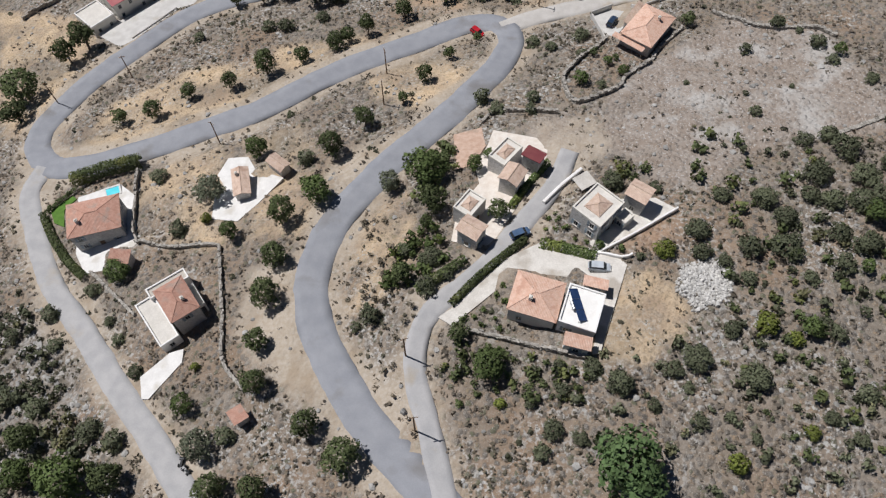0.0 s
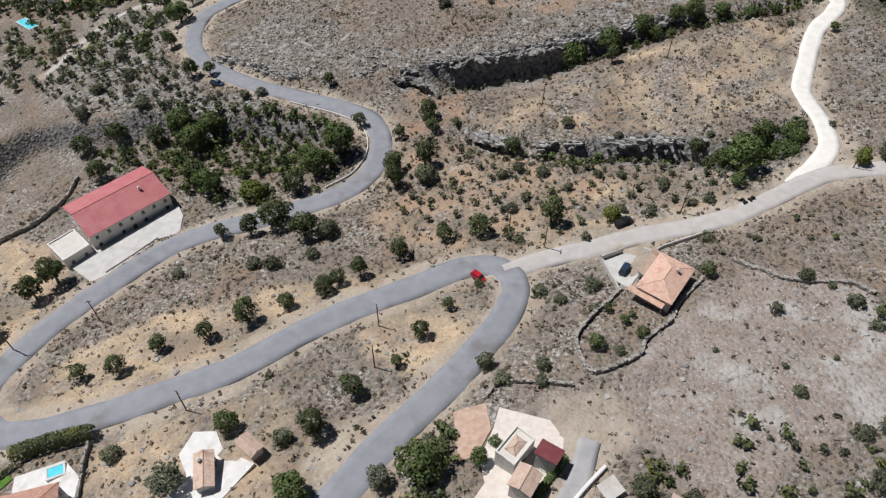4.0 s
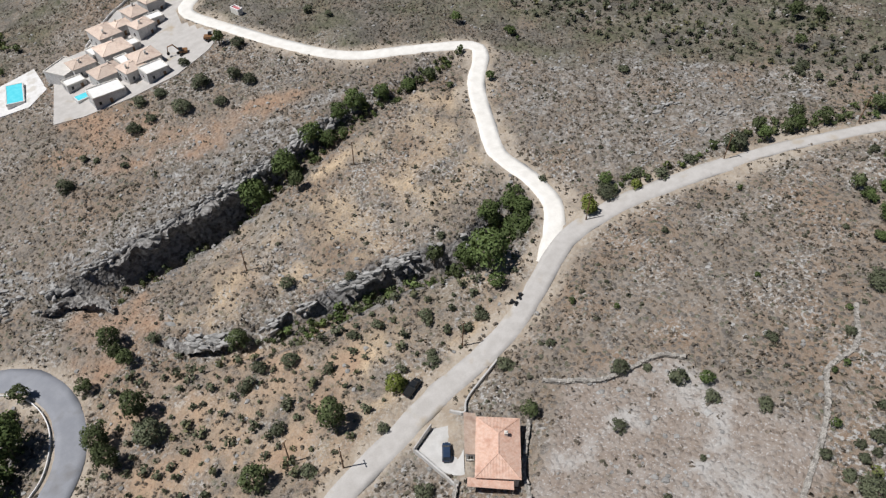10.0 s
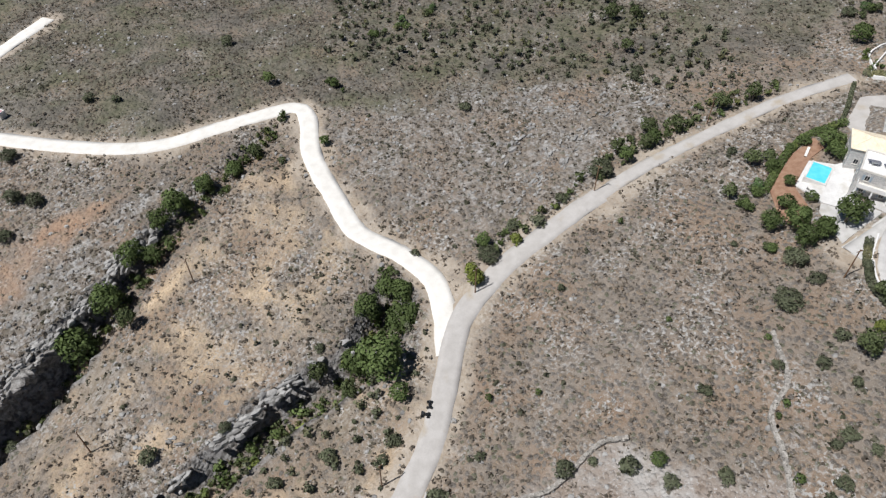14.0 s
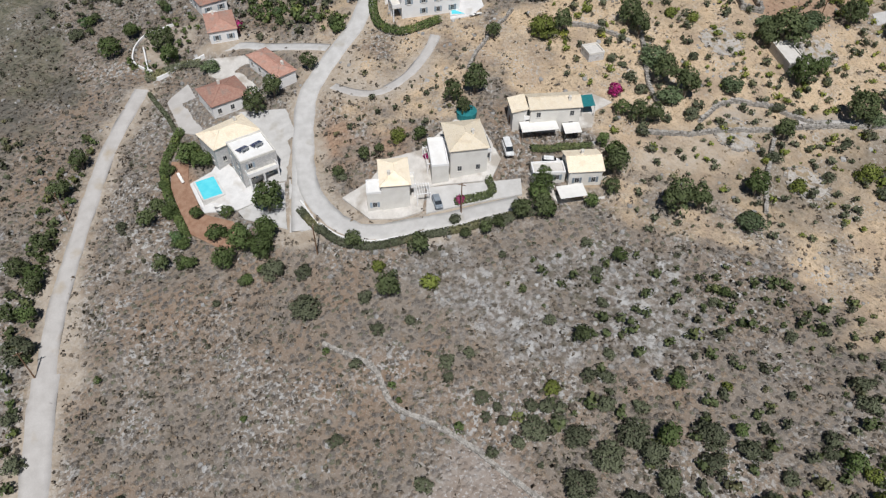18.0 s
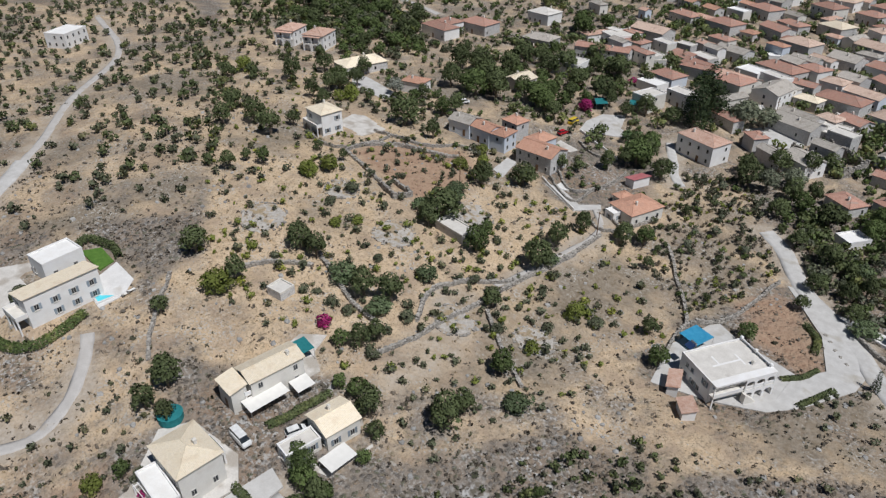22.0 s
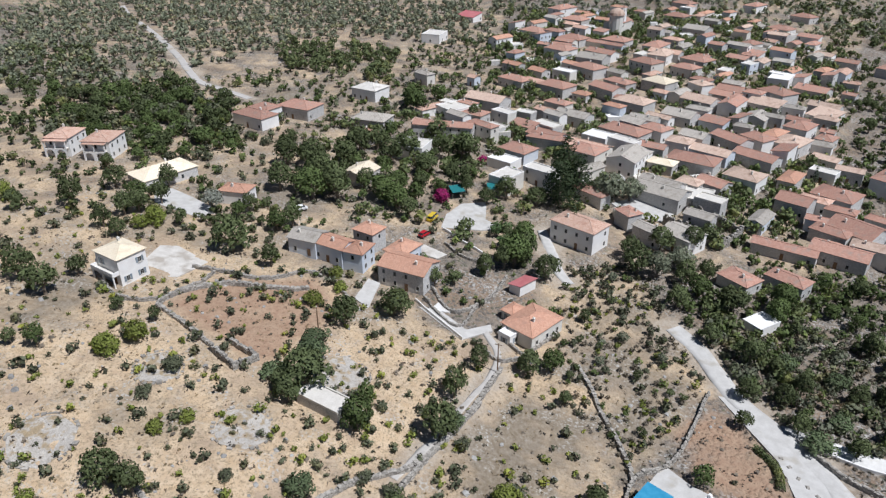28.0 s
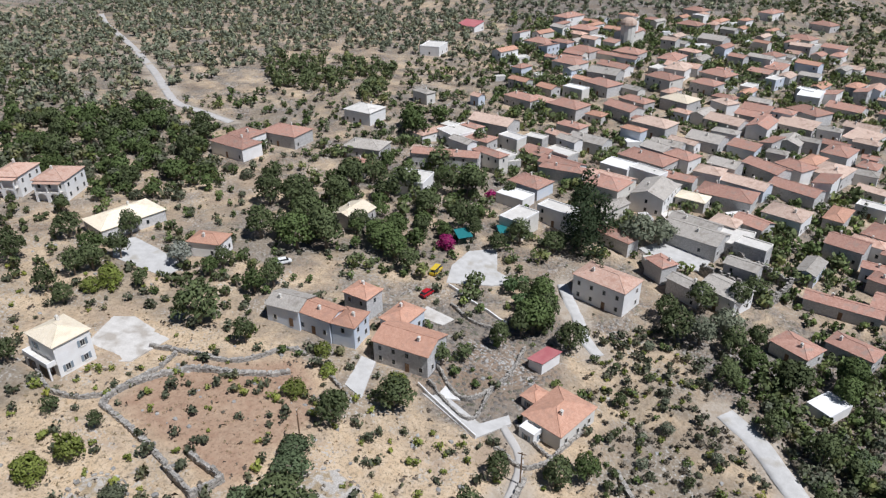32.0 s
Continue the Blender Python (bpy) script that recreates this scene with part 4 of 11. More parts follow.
VILLAGE += [
    (147.7, -264.7, 156, 10.6, 6.2, 5.0, 'flat', 'white', 'cream'),
    (169.6, -314.0, 160, 7.1, 5.2, 4.4, 'gable', 'red', 'stone'),
    (159.0, -315.4, 164, 13.1, 7.6, 4.4, 'gable', 'red', 'stone'),
    (135.9, -311.1, 152, 17.9, 9.0, 4.4, 'gable', 'red', 'white'),
    (176.6, -195.5, 156, 9.1, 5.3, 5.0, 'hip', 'red', 'cream'),
    (185.1, -194.9, 160, 7.5, 5.2, 4.4, 'flat', 'pale', 'stone'),
    (183.7, -163.1, 164, 11.6, 6.7, 5.0, 'gable', 'tan', 'stone'),
    (143.7, -203.8, 152, 9.8, 5.7, 4.4, 'gable', 'salmon', 'stone'),
    (140.3, -214.5, 156, 11.9, 6.9, 5.0, 'hip', 'red', 'cream'),
]
VILLAGE += [
    (131.3, -203.4, 160, 15.7, 9.0, 4.4, 'gable', 'grey', 'stone'),
    (151.2, -197.9, 164, 7.8, 5.2, 4.4, 'flat', 'pale', 'stone'),
    (139.0, -185.4, 152, 11.0, 6.4, 5.0, 'flat', 'pale', 'stone'),
    (136.5, -174.9, 156, 15.9, 9.0, 4.4, 'gable', 'red', 'white'),
    (118.8, -168.0, 160, 16.3, 9.0, 5.0, 'gable', 'salmon', 'cream'),
    (115.0, -235.5, 164, 7.7, 5.2, 4.4, 'hip', 'red', 'white'),
    (208.9, -226.4, 152, 10.0, 5.8, 5.0, 'hip', 'grey', 'cream'),
    (186.4, -234.5, 156, 5.4, 5.2, 4.4, 'gable', 'salmon', 'blue'),
    (111.6, -303.5, 160, 11.7, 6.8, 4.4, 'hip', 'red', 'white'),
]
VILLAGE += [
    (102.7, -326.3, 164, 18.1, 9.0, 4.4, 'gable', 'salmon', 'stone'),
    (81.8, -281.1, 152, 10.8, 6.2, 4.4, 'hip', 'red', 'stone'),
    (69.6, -261.7, 156, 14.9, 8.6, 4.4, 'gable', 'red', 'stone'),
    (49.9, -239.3, 160, 9.5, 5.5, 5.0, 'gable', 'grey', 'stone'),
    (40.0, -258.2, 164, 9.9, 5.8, 4.4, 'hip', 'grey', 'white'),
    (44.9, -309.2, 152, 8.3, 5.2, 5.0, 'flat', 'white', 'cream'),
    (26.0, -268.2, 156, 14.4, 8.3, 4.4, 'gable', 'tan', 'stone'),
    (81.2, -235.3, 160, 10.7, 6.2, 4.4, 'hip', 'grey', 'white'),
    (102.5, -211.5, 164, 12.7, 7.4, 4.4, 'gable', 'grey', 'stone'),
]
VILLAGE += [
    (62.5, -219.9, 161, 7.9, 5.2, 5.0, 'hip', 'grey', 'cream'),
    (74.8, -186.3, 156, 17.0, 9.0, 4.4, 'gable', 'tan', 'blue'),
    (101.7, -171.9, 160, 11.8, 6.8, 4.4, 'hip', 'grey', 'white'),
    (96.5, -180.5, 164, 12.0, 6.9, 4.4, 'gable', 'red', 'stone'),
    (39.4, -241.9, 152, 11.0, 6.4, 4.4, 'gable', 'red', 'stone'),
    (27.0, -250.3, 156, 10.2, 5.9, 4.4, 'hip', 'tan', 'stone'),
    (28.4, -232.0, 160, 6.2, 5.2, 5.0, 'gable', 'red', 'stone'),
    (33.2, -216.7, 164, 11.2, 6.5, 4.4, 'hip', 'grey', 'white'),
    (82.5, -326.4, 152, 8.5, 5.2, 4.4, 'gable', 'red', 'stone'),
]
VILLAGE += [
    (59.0, -338.2, 156, 6.9, 5.2, 5.0, 'hip', 'red', 'cream'),
    (6.7, -352.3, 154, 12.5, 7.3, 4.4, 'gable', 'red', 'stone'),
    (9.8, -311.8, 164, 8.1, 5.2, 4.4, 'hip', 'salmon', 'stone'),
    (13.0, -289.9, 152, 6.7, 5.2, 5.0, 'gable', 'red', 'stone'),
    (39.5, -158.6, 156, 10.4, 6.0, 4.4, 'hip', 'salmon', 'white'),
    (32.2, -152.6, 160, 10.0, 5.8, 5.0, 'hip', 'red', 'cream'),
    (39.6, -143.3, 164, 8.6, 5.2, 4.4, 'gable', 'red', 'blue'),
    (36.9, -136.0, 152, 11.8, 6.9, 4.4, 'hip', 'red', 'stone'),
    (38.7, -126.6, 162, 5.6, 5.2, 4.4, 'hip', 'red', 'white'),
]
VILLAGE += [
    (35.6, -123.1, 160, 16.6, 9.0, 4.4, 'gable', 'red', 'stone'),
    (26.3, -129.7, 164, 11.7, 6.8, 5.0, 'hip', 'tan', 'cream'),
    (19.8, -153.2, 152, 9.3, 5.4, 4.4, 'hip', 'red', 'stone'),
    (19.8, -126.0, 156, 5.1, 5.2, 5.0, 'gable', 'red', 'stone'),
    (15.5, -114.2, 160, 5.6, 5.2, 4.4, 'gable', 'red', 'stone'),
    (24.5, -192.7, 164, 10.2, 5.9, 5.0, 'gable', 'tan', 'stone'),
    (33.8, -188.3, 155, 9.6, 5.6, 4.4, 'flat', 'pale', 'white'),
    (90.0, -146.7, 156, 15.0, 8.7, 4.4, 'gable', 'grey', 'stone'),
]
PADS += [(x, y, w / 2 + 0.3, d / 2 + 0.3, turn, None) for x, y, turn, w, d, *_ in [*VILLAS.values(), *VILLAGE]]

# plants one by one: kind, then x, y, width of the crown
PLANTED = []
PLANTED += [("o", p) for p in ((-64.1, 116.9, 6.4), (-48.2, 127.1, 6.1), (-41.5, 133.7, 5.3), (-33.3, 141.6, 5.7), (-18.4, 123.3, 3.4), (-22.8, 114.3, 4.4), (-12.4, 130.9, 2.7), (-26.3, 105.2, 3.2), (-33.7, 97.8, 5.7), (-38.7, 88, 6.3), (-72, 111.8, 4.6), (-81.5, 107.6, 4.6), (-89, 101.2, 5.2), (-97.3, 99.1, 4.4), (-55.8, 121.7, 5.2), (-44, 68.8, 6.6), (-42.3, 58.3, 6.1), (-41.5, 49.7, 6.5), (-40.3, 40.4, 5.1), (-38.2, 32.4, 5.3), (-27.2, 26.3, 5.4), (-19.7, 21.9, 7), (-122.3, 128.3, 9.2), (-125.5, 123.1, 7), (-13.9, 72.3, 6.1), (-14.3, 68.1, 3.3), (-1, 71.1, 4.7), (-16.8, 55.8, 4.5), (-4.9, 44.7, 4.2), (15.7, 123.4, 2.5),)]
PLANTED += [("o", p) for p in ((20.8, 122.5, 2), (-130.9, 108.6, 12), (-128.5, 99.7, 8.7), (-40.4, 14.6, 6), (-32.6, 15.1, 5.8), (-59.1, 13.8, 6.5), (-79.7, 18.6, 6.1), (-83.9, 148.1, 4.2), (-76, 149.7, 6.4), (-70.1, 153.5, 11.1), (-40.9, 171, 6.5), (-36.7, 203.1, 6.6), (-34.1, 195.8, 4.7), (-23.1, 147.8, 5.2), (-14.4, 150.9, 6.3), (-9.2, 189.9, 6.2), (3.2, 155.4, 7.3), (-46, 130.6, 5), (-60.1, 148.6, 9.1), (37.4, 136.8, 4), (-120.2, 228.3, 5), (-164.9, 283.9, 10.4), (-35.8, 198.5, 4.1), (43.2, 180.5, 4.6), (41.6, 190.1, 4.8), (-68.9, 167.4, 7.8), (-100.8, 170.8, 8.5), (-134.9, 172.9, 7.5), (-130.8, 200.5, 8.1), (-146.1, 201.2, 8.4),)]
PLANTED += [("o", p) for p in ((-157.6, 196.6, 8.5), (-62.6, 192.3, 8.3), (-141.4, 296.1, 7.8), (-134.9, 299, 7.7), (-153, 287.3, 7.8), (-116, 319.2, 10.6), (-105.4, 317.9, 10.4), (-127.7, 315.3, 10.6), (-144.8, 248.3, 6.9), (-126.9, 227.4, 6.3), (-135.2, 221.9, 4.2), (-73.4, 220.7, 4.6), (-57.4, 198.4, 5.1), (-43.8, 193.5, 4.5), (-33.5, 180.5, 7), (-42.5, 177.5, 7), (124, 136.9, 2.4), (123.9, 137.2, 2), (133.8, 148.5, 2.9), (139.8, 149.1, 2.7), (104.9, 263.7, 1.9), (132.7, 279.2, 2.5), (136.1, 278.1, 2.5), (155.1, 278, 2.5), (154.2, 276.6, 2.1), (156.1, 278.1, 2.2), (18.7, 231.4, 5.8), (70.6, 256.3, 5.1), (149.3, 176, 4.8), (73.1, 246.9, 2.6),)]
PLANTED += [("o", p) for p in ((174.9, 210, 4.5), (189.4, 226.4, 6.1), (193.1, 220, 4.9), (15.2, 305.8, 4.6), (154, 76.8, 7.1), (148.3, 81.9, 4.2), (180, 49.2, 8.2), (180.7, 111.1, 4.8), (174.2, 121.2, 6.2), (109.6, 111, 5.8), (122.6, 114.4, 4.4), (116.3, 102.6, 4.8), (116.8, 81, 4.9), (115.5, 76.7, 4.9), (120.1, 58, 6.4), (108.2, 50.1, 7.5), (86.8, 81.7, 3.9), (144.3, 180.9, 5.4), (164.2, 172.4, 5.7), (138.6, 177.8, 4.4), (132.6, 181.9, 4.3), (171.9, 167.8, 4.9), (199.5, 275.2, 2.1), (164.4, 31.9, 7.5), (170.6, 65.9, 4.3), (142.2, 34.4, 6.9), (136.7, 31.7, 6.9), (148.3, -4, 12), (120.2, -5.9, 9.1), (121.8, -18.8, 6.4),)]
PLANTED += [("o", p) for p in ((151.4, -27.5, 7), (143, -37.3, 8.9), (107.4, 45.6, 6), (120.6, 14.8, 5.6), (158.6, 32, 5.9), (133.2, 45.8, 5.2), (131.9, 42.2, 5.2), (210.8, 145.8, 7.2), (231.4, 143.8, 1.9), (229.2, 143.5, 3.2), (229.8, 144.1, 1.8), (233.8, 163, 3.2), (228.7, 164.9, 2.8), (171.8, 126.2, 6.9), (204.6, 114.5, 2.3), (204.5, 113.9, 2.5), (194.4, 101.7, 3.2), (209.1, 106, 6.5), (218.3, 114.9, 6.7), (203.3, 93.5, 6.3), (152.9, 82.8, 5.1), (191.3, -42.4, 11.7), (178.4, -40.2, 5.8), (186.4, -64.4, 6.5), (149.5, 0.9, 6.4), (224.1, -7.8, 8.3), (204.4, 19, 5.7), (204.8, 12.2, 3.5), (213.5, -4.4, 7.9), (195.5, -6.7, 3.6),)]
PLANTED += [("o", p) for p in ((130, -67.8, 6), (159, -142.2, 11.3), (185.4, -88.9, 11.7), (138.1, -118.9, 8.2), (109.5, -34.6, 7.1), (100, -28.6, 5.5), (101.5, -61.6, 9.6), (101, -52.2, 6.2), (86.3, -45.5, 7.4), (88.2, -24.4, 4.1), (89.5, -4.2, 4.9), (83.6, -27.4, 6.8), (79.9, -30, 5.5), (91.7, -90.2, 10.7), (86.6, -105.8, 9.5), (79.9, -78.3, 6.8), (66.1, -81.9, 10.4), (71.1, -66.1, 8.1), (62.1, -60.7, 9.6), (62.9, -48.6, 7.6), (50.9, -53.6, 7.8), (33.4, -76.9, 8.7), (52.4, -41.2, 7.4), (32.3, -59.1, 8.1), (24.6, -61.5, 9.9), (33.8, -44.6, 7.6), (41.4, -37.9, 5.9), (26.9, -43.2, 7.7), (17.3, -101.3, 7.8),)]
PLANTED += [("o", p) for p in ((166.5, 49.2, 5.6), (237.9, -10.6, 7), (229.3, 0.4, 6.6), (213, -13.7, 4.9), (228.3, -51.1, 7.6), (246, -61.5, 8.2), (246.9, -45.3, 7.9), (257.8, -36.2, 6), (266.3, -31.8, 6.1), (212.1, -48.7, 4.4), (201.9, -66.2, 5.6), (160.3, -88.1, 7.5), (155.1, -118.2, 10.4), (205.3, -109, 12), (213.5, -106.6, 10.9), (203.1, -85.5, 10), (183.8, -127.2, 11.1), (197, -129.7, 11.4), (176.7, -157.6, 9.7), (168.1, -123.1, 10.7), (149.2, -148.6, 5.5), (127.7, -119.1, 8.1), (182.1, -103.6, 8.2), (77.7, -107.8, 7.7), (73.1, -118.2, 8), (114.7, -75.5, 8.5), (108.9, -73.2, 6.7), (103.7, -72.7, 6.7), (100.7, -37.5, 7.2), (78.8, -42.5, 5.9),)]
PLANTED += [("o", p) for p in ((75.9, -41.4, 5.8), (63.6, -38.3, 4.4), (56.2, -60, 6.4), (54.9, -49.5, 7.6), (39, -56.2, 8), (28.5, -71, 8.6), (32.2, -105.3, 5.8), (226.5, -58.2, 6.2), (228.3, -37.5, 5.9), (221.3, -35.4, 5.7), (185.3, -6.4, 3.3), (120.1, -30.5, 5.4), (135.6, -58.3, 4.5), (139.2, -53.6, 4.9), (94.6, -97.1, 7.5), (105.1, -81.3, 5.5), (96.4, -71.9, 6.6), (104.2, -65, 5.1), (99.9, -41.3, 5.7), (51.1, -76.8, 5.7), (78.5, -90.2, 7.3), (73.2, -95.5, 6), (190.3, -96.5, 9.8), (197.9, -100.6, 10.1), (198.5, -89, 8.1), (197.8, -121.6, 9.1), (194.1, -139.4, 9.6), (179.9, -134.7, 11.1), (166.6, -141.1, 7.5), (150.6, -114.9, 6),)]
PLANTED += [("o", p) for p in ((142.6, -111, 6.5), (170.5, -186.1, 6.6), (233.2, -69.8, 6.6), (259.4, -72.8, 5.3), (229.1, -46.4, 6.1),)]
PLANTED += [("b", p) for p in ((-8.5, 107.3, 4.7), (-4.5, 102.4, 4.3), (-65.2, 136.8, 4.9), (-69.9, 136.5, 4.6), (-44.3, 85.9, 4.8), (-13.9, 90.5, 2.4), (-16.6, 88.5, 2.9), (-17.5, 61.7, 3.8), (-20.8, 47.2, 5), (-11.9, 60.3, 5.2), (-11.8, 53.7, 4.4), (-8.7, 56.7, 3.1), (-23.1, 45.3, 2.4), (1.5, 129.7, 4.3), (12.8, 131.8, 4.7), (5.8, 126, 3.4), (2.8, 102.3, 3.8), (24.8, 63.5, 2.1), (39.7, 79.3, 4.1), (43.4, 67.2, 4.7), (35, 70.4, 5.4), (39.2, 64.1, 3.2), (35.4, 65.8, 4.2), (49.7, 68.2, 6.5), (50.2, 74.7, 5.6), (57, 86.2, 6), (47.3, 79, 5.7), (63.1, 93.4, 6.3), (61, 97.1, 4.6), (65.9, 87.2, 6.2),)]
PLANTED += [("b", p) for p in ((55.5, 80.9, 4.7), (59.2, 80, 4.7), (63.8, 80.2, 5.9), (59, 72.4, 4.6), (63.1, 70.2, 5.7), (43.1, 61.2, 3.2), (42.7, 42.7, 5.8), (33.8, 44.7, 5.8), (30.1, 42.6, 3.8), (39.6, 50.9, 3.6), (54.6, 54.2, 3.2), (59, 65.9, 4.4), (53.3, 62.6, 3.3), (17.5, 41.4, 4.1), (21.8, 39, 5.2), (13, 36.7, 3.3), (12.3, 40.6, 2.8), (8.4, 34.4, 2.8), (8.3, 39.7, 2.4), (33.9, 34.5, 3.4), (38.7, 36.2, 2.3), (27.2, 36.3, 2.8), (32.4, 39.9, 2.3), (57.8, 35.2, 3), (42.3, 33.3, 2.3), (12.1, 30.2, 4), (10.8, 26.6, 3.6), (16.5, 29.5, 3.1), (59.4, 42.7, 4.1), (53.7, 38, 3),)]
PLANTED += [("b", p) for p in ((-74.2, 43.7, 3), (-70.4, 39.9, 3.1), (-81.3, 50.4, 3.9), (-63.6, 33.6, 3.5), (-88.3, 44.1, 4.7), (-83.6, 37.6, 3.8), (-94.7, 38.8, 4), (-61.6, 20.5, 4.5), (-87.3, 26.7, 5.1), (-81, 25, 4.9), (-67.8, 21.8, 5.8), (-41.2, 23.4, 4.1), (-67.6, 65.7, 5.1), (-78.1, 80, 4.7), (-32.3, 173.3, 8), (-55.6, 140.5, 4.4), (-54.2, 149.5, 7.6), (-89.2, 132.1, 3.7), (41.4, 164.4, 3.7), (31.1, 171.8, 3.8), (-3.7, 166.1, 3.1), (26.8, 158.6, 3.6), (39.6, 150.2, 4.3), (3, 106.8, 3.7), (12.8, 123.1, 3.2), (17.6, 111.2, 2.8), (-53.1, 101.5, 2.5), (19.8, 80.8, 5), (27.9, 80.4, 3.6), (-27.4, 200, 3.4),)]
PLANTED += [("b", p) for p in ((5.9, 199.2, 4.5), (-0.2, 176.6, 4.4), (-11.1, 175, 4.4), (20.6, 175.9, 3), (-4.4, 147.9, 3.9), (-96.3, 215.9, 4.7), (-101.7, 214.1, 4.7), (-138.1, 210.5, 6.2), (-161.8, 220.8, 6.7), (-153.2, 229.1, 6.7), (-160, 206.2, 6.5), (-164.2, 243.3, 6.2), (-7.3, 160.7, 3.8), (14.6, 175.7, 3.2), (7, 169.7, 3.4), (11.5, 148.9, 2.9), (-6.8, 178.2, 4.1), (57.2, 136.4, 4.3), (64.6, 128.6, 4.7), (66.4, 121.8, 3.5), (72.9, 115.9, 3.5), (85.9, 182.3, 6), (70.7, 90, 5.3), (56.6, 95.9, 4.1), (77.5, 92.5, 3.3), (74.7, 95.8, 5.5), (73.9, 103.7, 2.7), (48.9, 125.3, 3.3), (57, 113.1, 1.5), (48.6, 103.8, 3.1),)]
PLANTED += [("b", p) for p in ((47.4, 110, 1.5), (35.6, 113.3, 1.7), (85.6, 127.4, 3), (112.4, 126.7, 6.8), (123.6, 130.9, 5.8), (103.1, 115.1, 3.1), (91.9, 105.3, 3.6), (83.1, 102, 3.5), (97.8, 120.6, 3.1), (74.4, 91.8, 3.3), (122.3, 226.6, 4.1), (20.4, 301.2, 5.6), (4.7, 286.7, 7.1), (-3.3, 277.5, 6.9), (-14.7, 290.6, 5.5), (8, 274.7, 5.1), (15, 284.9, 5.3), (18.6, 279.7, 5.2), (-8.2, 290, 5.4), (-18.7, 277.7, 5.2), (-41, 263.8, 6.1), (-13.5, 226.4, 3.6), (-4.3, 232.2, 3.7), (45.1, 193.4, 2.7), (37.5, 163.1, 3), (27.6, 160.9, 2.9), (24.9, 190.5, 2.6), (20.4, 193, 3.1), (76.5, 197, 2.5), (101.1, 180.7, 4.2),)]
PLANTED += [("b", p) for p in ((110.3, 181.6, 3.4), (124.1, 180.4, 7.4), (49.9, 149.9, 2.4), (61.9, 133.9, 2.2), (89, 163.7, 2), (167.3, 200.4, 4.3), (47.8, 309.1, 4.7), (53.3, 303.2, 3.1), (94.6, 309.1, 5), (2, 302.6, 4.5), (-31.1, 270.8, 2.8), (-13, 279.3, 4.2), (-23.9, 263.8, 2.7), (-34.5, 273.2, 2.8), (110.6, 115.5, 3.5), (102.4, 109, 2.5), (92.2, 101, 2.6), (92.6, 85.2, 2.9), (93.2, 74.2, 2.9), (99.8, 72.3, 2.8), (81, 100.1, 2.1), (78.2, 100.2, 2.5), (76.4, 90.5, 3.1), (80.2, 83.6, 3.1), (78.8, 80.6, 3.1), (74.4, 83, 3.5), (72.1, 77.6, 3.7), (67.9, 81.9, 6), (82.9, 78.2, 2.6), (96.3, 184.6, 3.8),)]
PLANTED += [("b", p) for p in ((163.6, 198.9, 4), (106.3, 71.2, 2.8), (116.5, 84.1, 3.6), (121.2, 142.9, 2), (109.3, 87.7, 1.9), (86.7, 54.2, 2.3), (114.8, 21.5, 4.1), (131.2, 32.7, 4.1), (129, 46.8, 3.8), (229.2, 169.1, 5.4), (248.3, 163.5, 7), (241.6, 152.4, 4.5), (197.9, 81.1, 6.3), (142.5, 91.6, 3.7), (142.1, 112.2, 2.9), (194.2, 77.8, 4.6), (120.9, 93.5, 3.3), (120.8, 125.3, 4), (78.8, 94.8, 2.9), (73.9, 99.2, 2.8), (56.2, 52.3, 3.8), (62.9, 40.8, 3.4), (75.1, 46, 2.7), (148.7, 159.9, 3.1), (80, 102.3, 2.3), (89.1, 105.8, 2.3), (172.3, 4.3, 5.4), (99.6, 3.2, 4.7), (123.1, 11.7, 3.5), (128.2, 11.3, 3.5),)]
PLANTED += [("b", p) for p in ((172.1, 13, 3.9), (148.2, 22.2, 2.8), (152.5, 42.3, 3.3), (145.6, 40.9, 3.8), (150.7, 40.3, 2.6), (141.6, 40.3, 3.2), (115.5, -5.5, 3.8), (107.6, 11.7, 3.4), (81.7, -62.8, 5.2), (84.6, -48.9, 4.8), (78.4, -56.1, 5),)]
PLANTED += [("g", p) for p in ((-38.2, 74.2, 7.7), (-56.2, 87.7, 6.1), (-17.1, 81.1, 9.2), (-7.1, 83.9, 4.2), (-4.7, 87.9, 2.8), (1, 39.1, 7), (17.7, 65.4, 2.5), (65.3, 76.8, 4.7), (-2.9, 32.8, 1.7), (-76.4, 54, 6.4), (-51, 28, 4.3), (-66.8, 12.7, 10.1), (-77.2, 12.8, 7.2), (-54.7, 64.5, 4.8), (-95, 165.8, 8.7), (-114.1, 196, 12), (-60.2, 184.2, 12), (-64.9, 175.8, 10.2), (48.7, 170.9, 4.7), (50.4, 178, 12), (62.4, 185.4, 10.1), (13.1, 112.9, 4.2), (22.3, 116.5, 2.9), (-150.1, 269.3, 12), (7.2, 237.6, 11.2), (18, 241.6, 9.5), (32.6, 245.9, 5.8), (49.3, 187.2, 7.9), (-121.4, 202.5, 12), (-110.2, 202.4, 9.8),)]
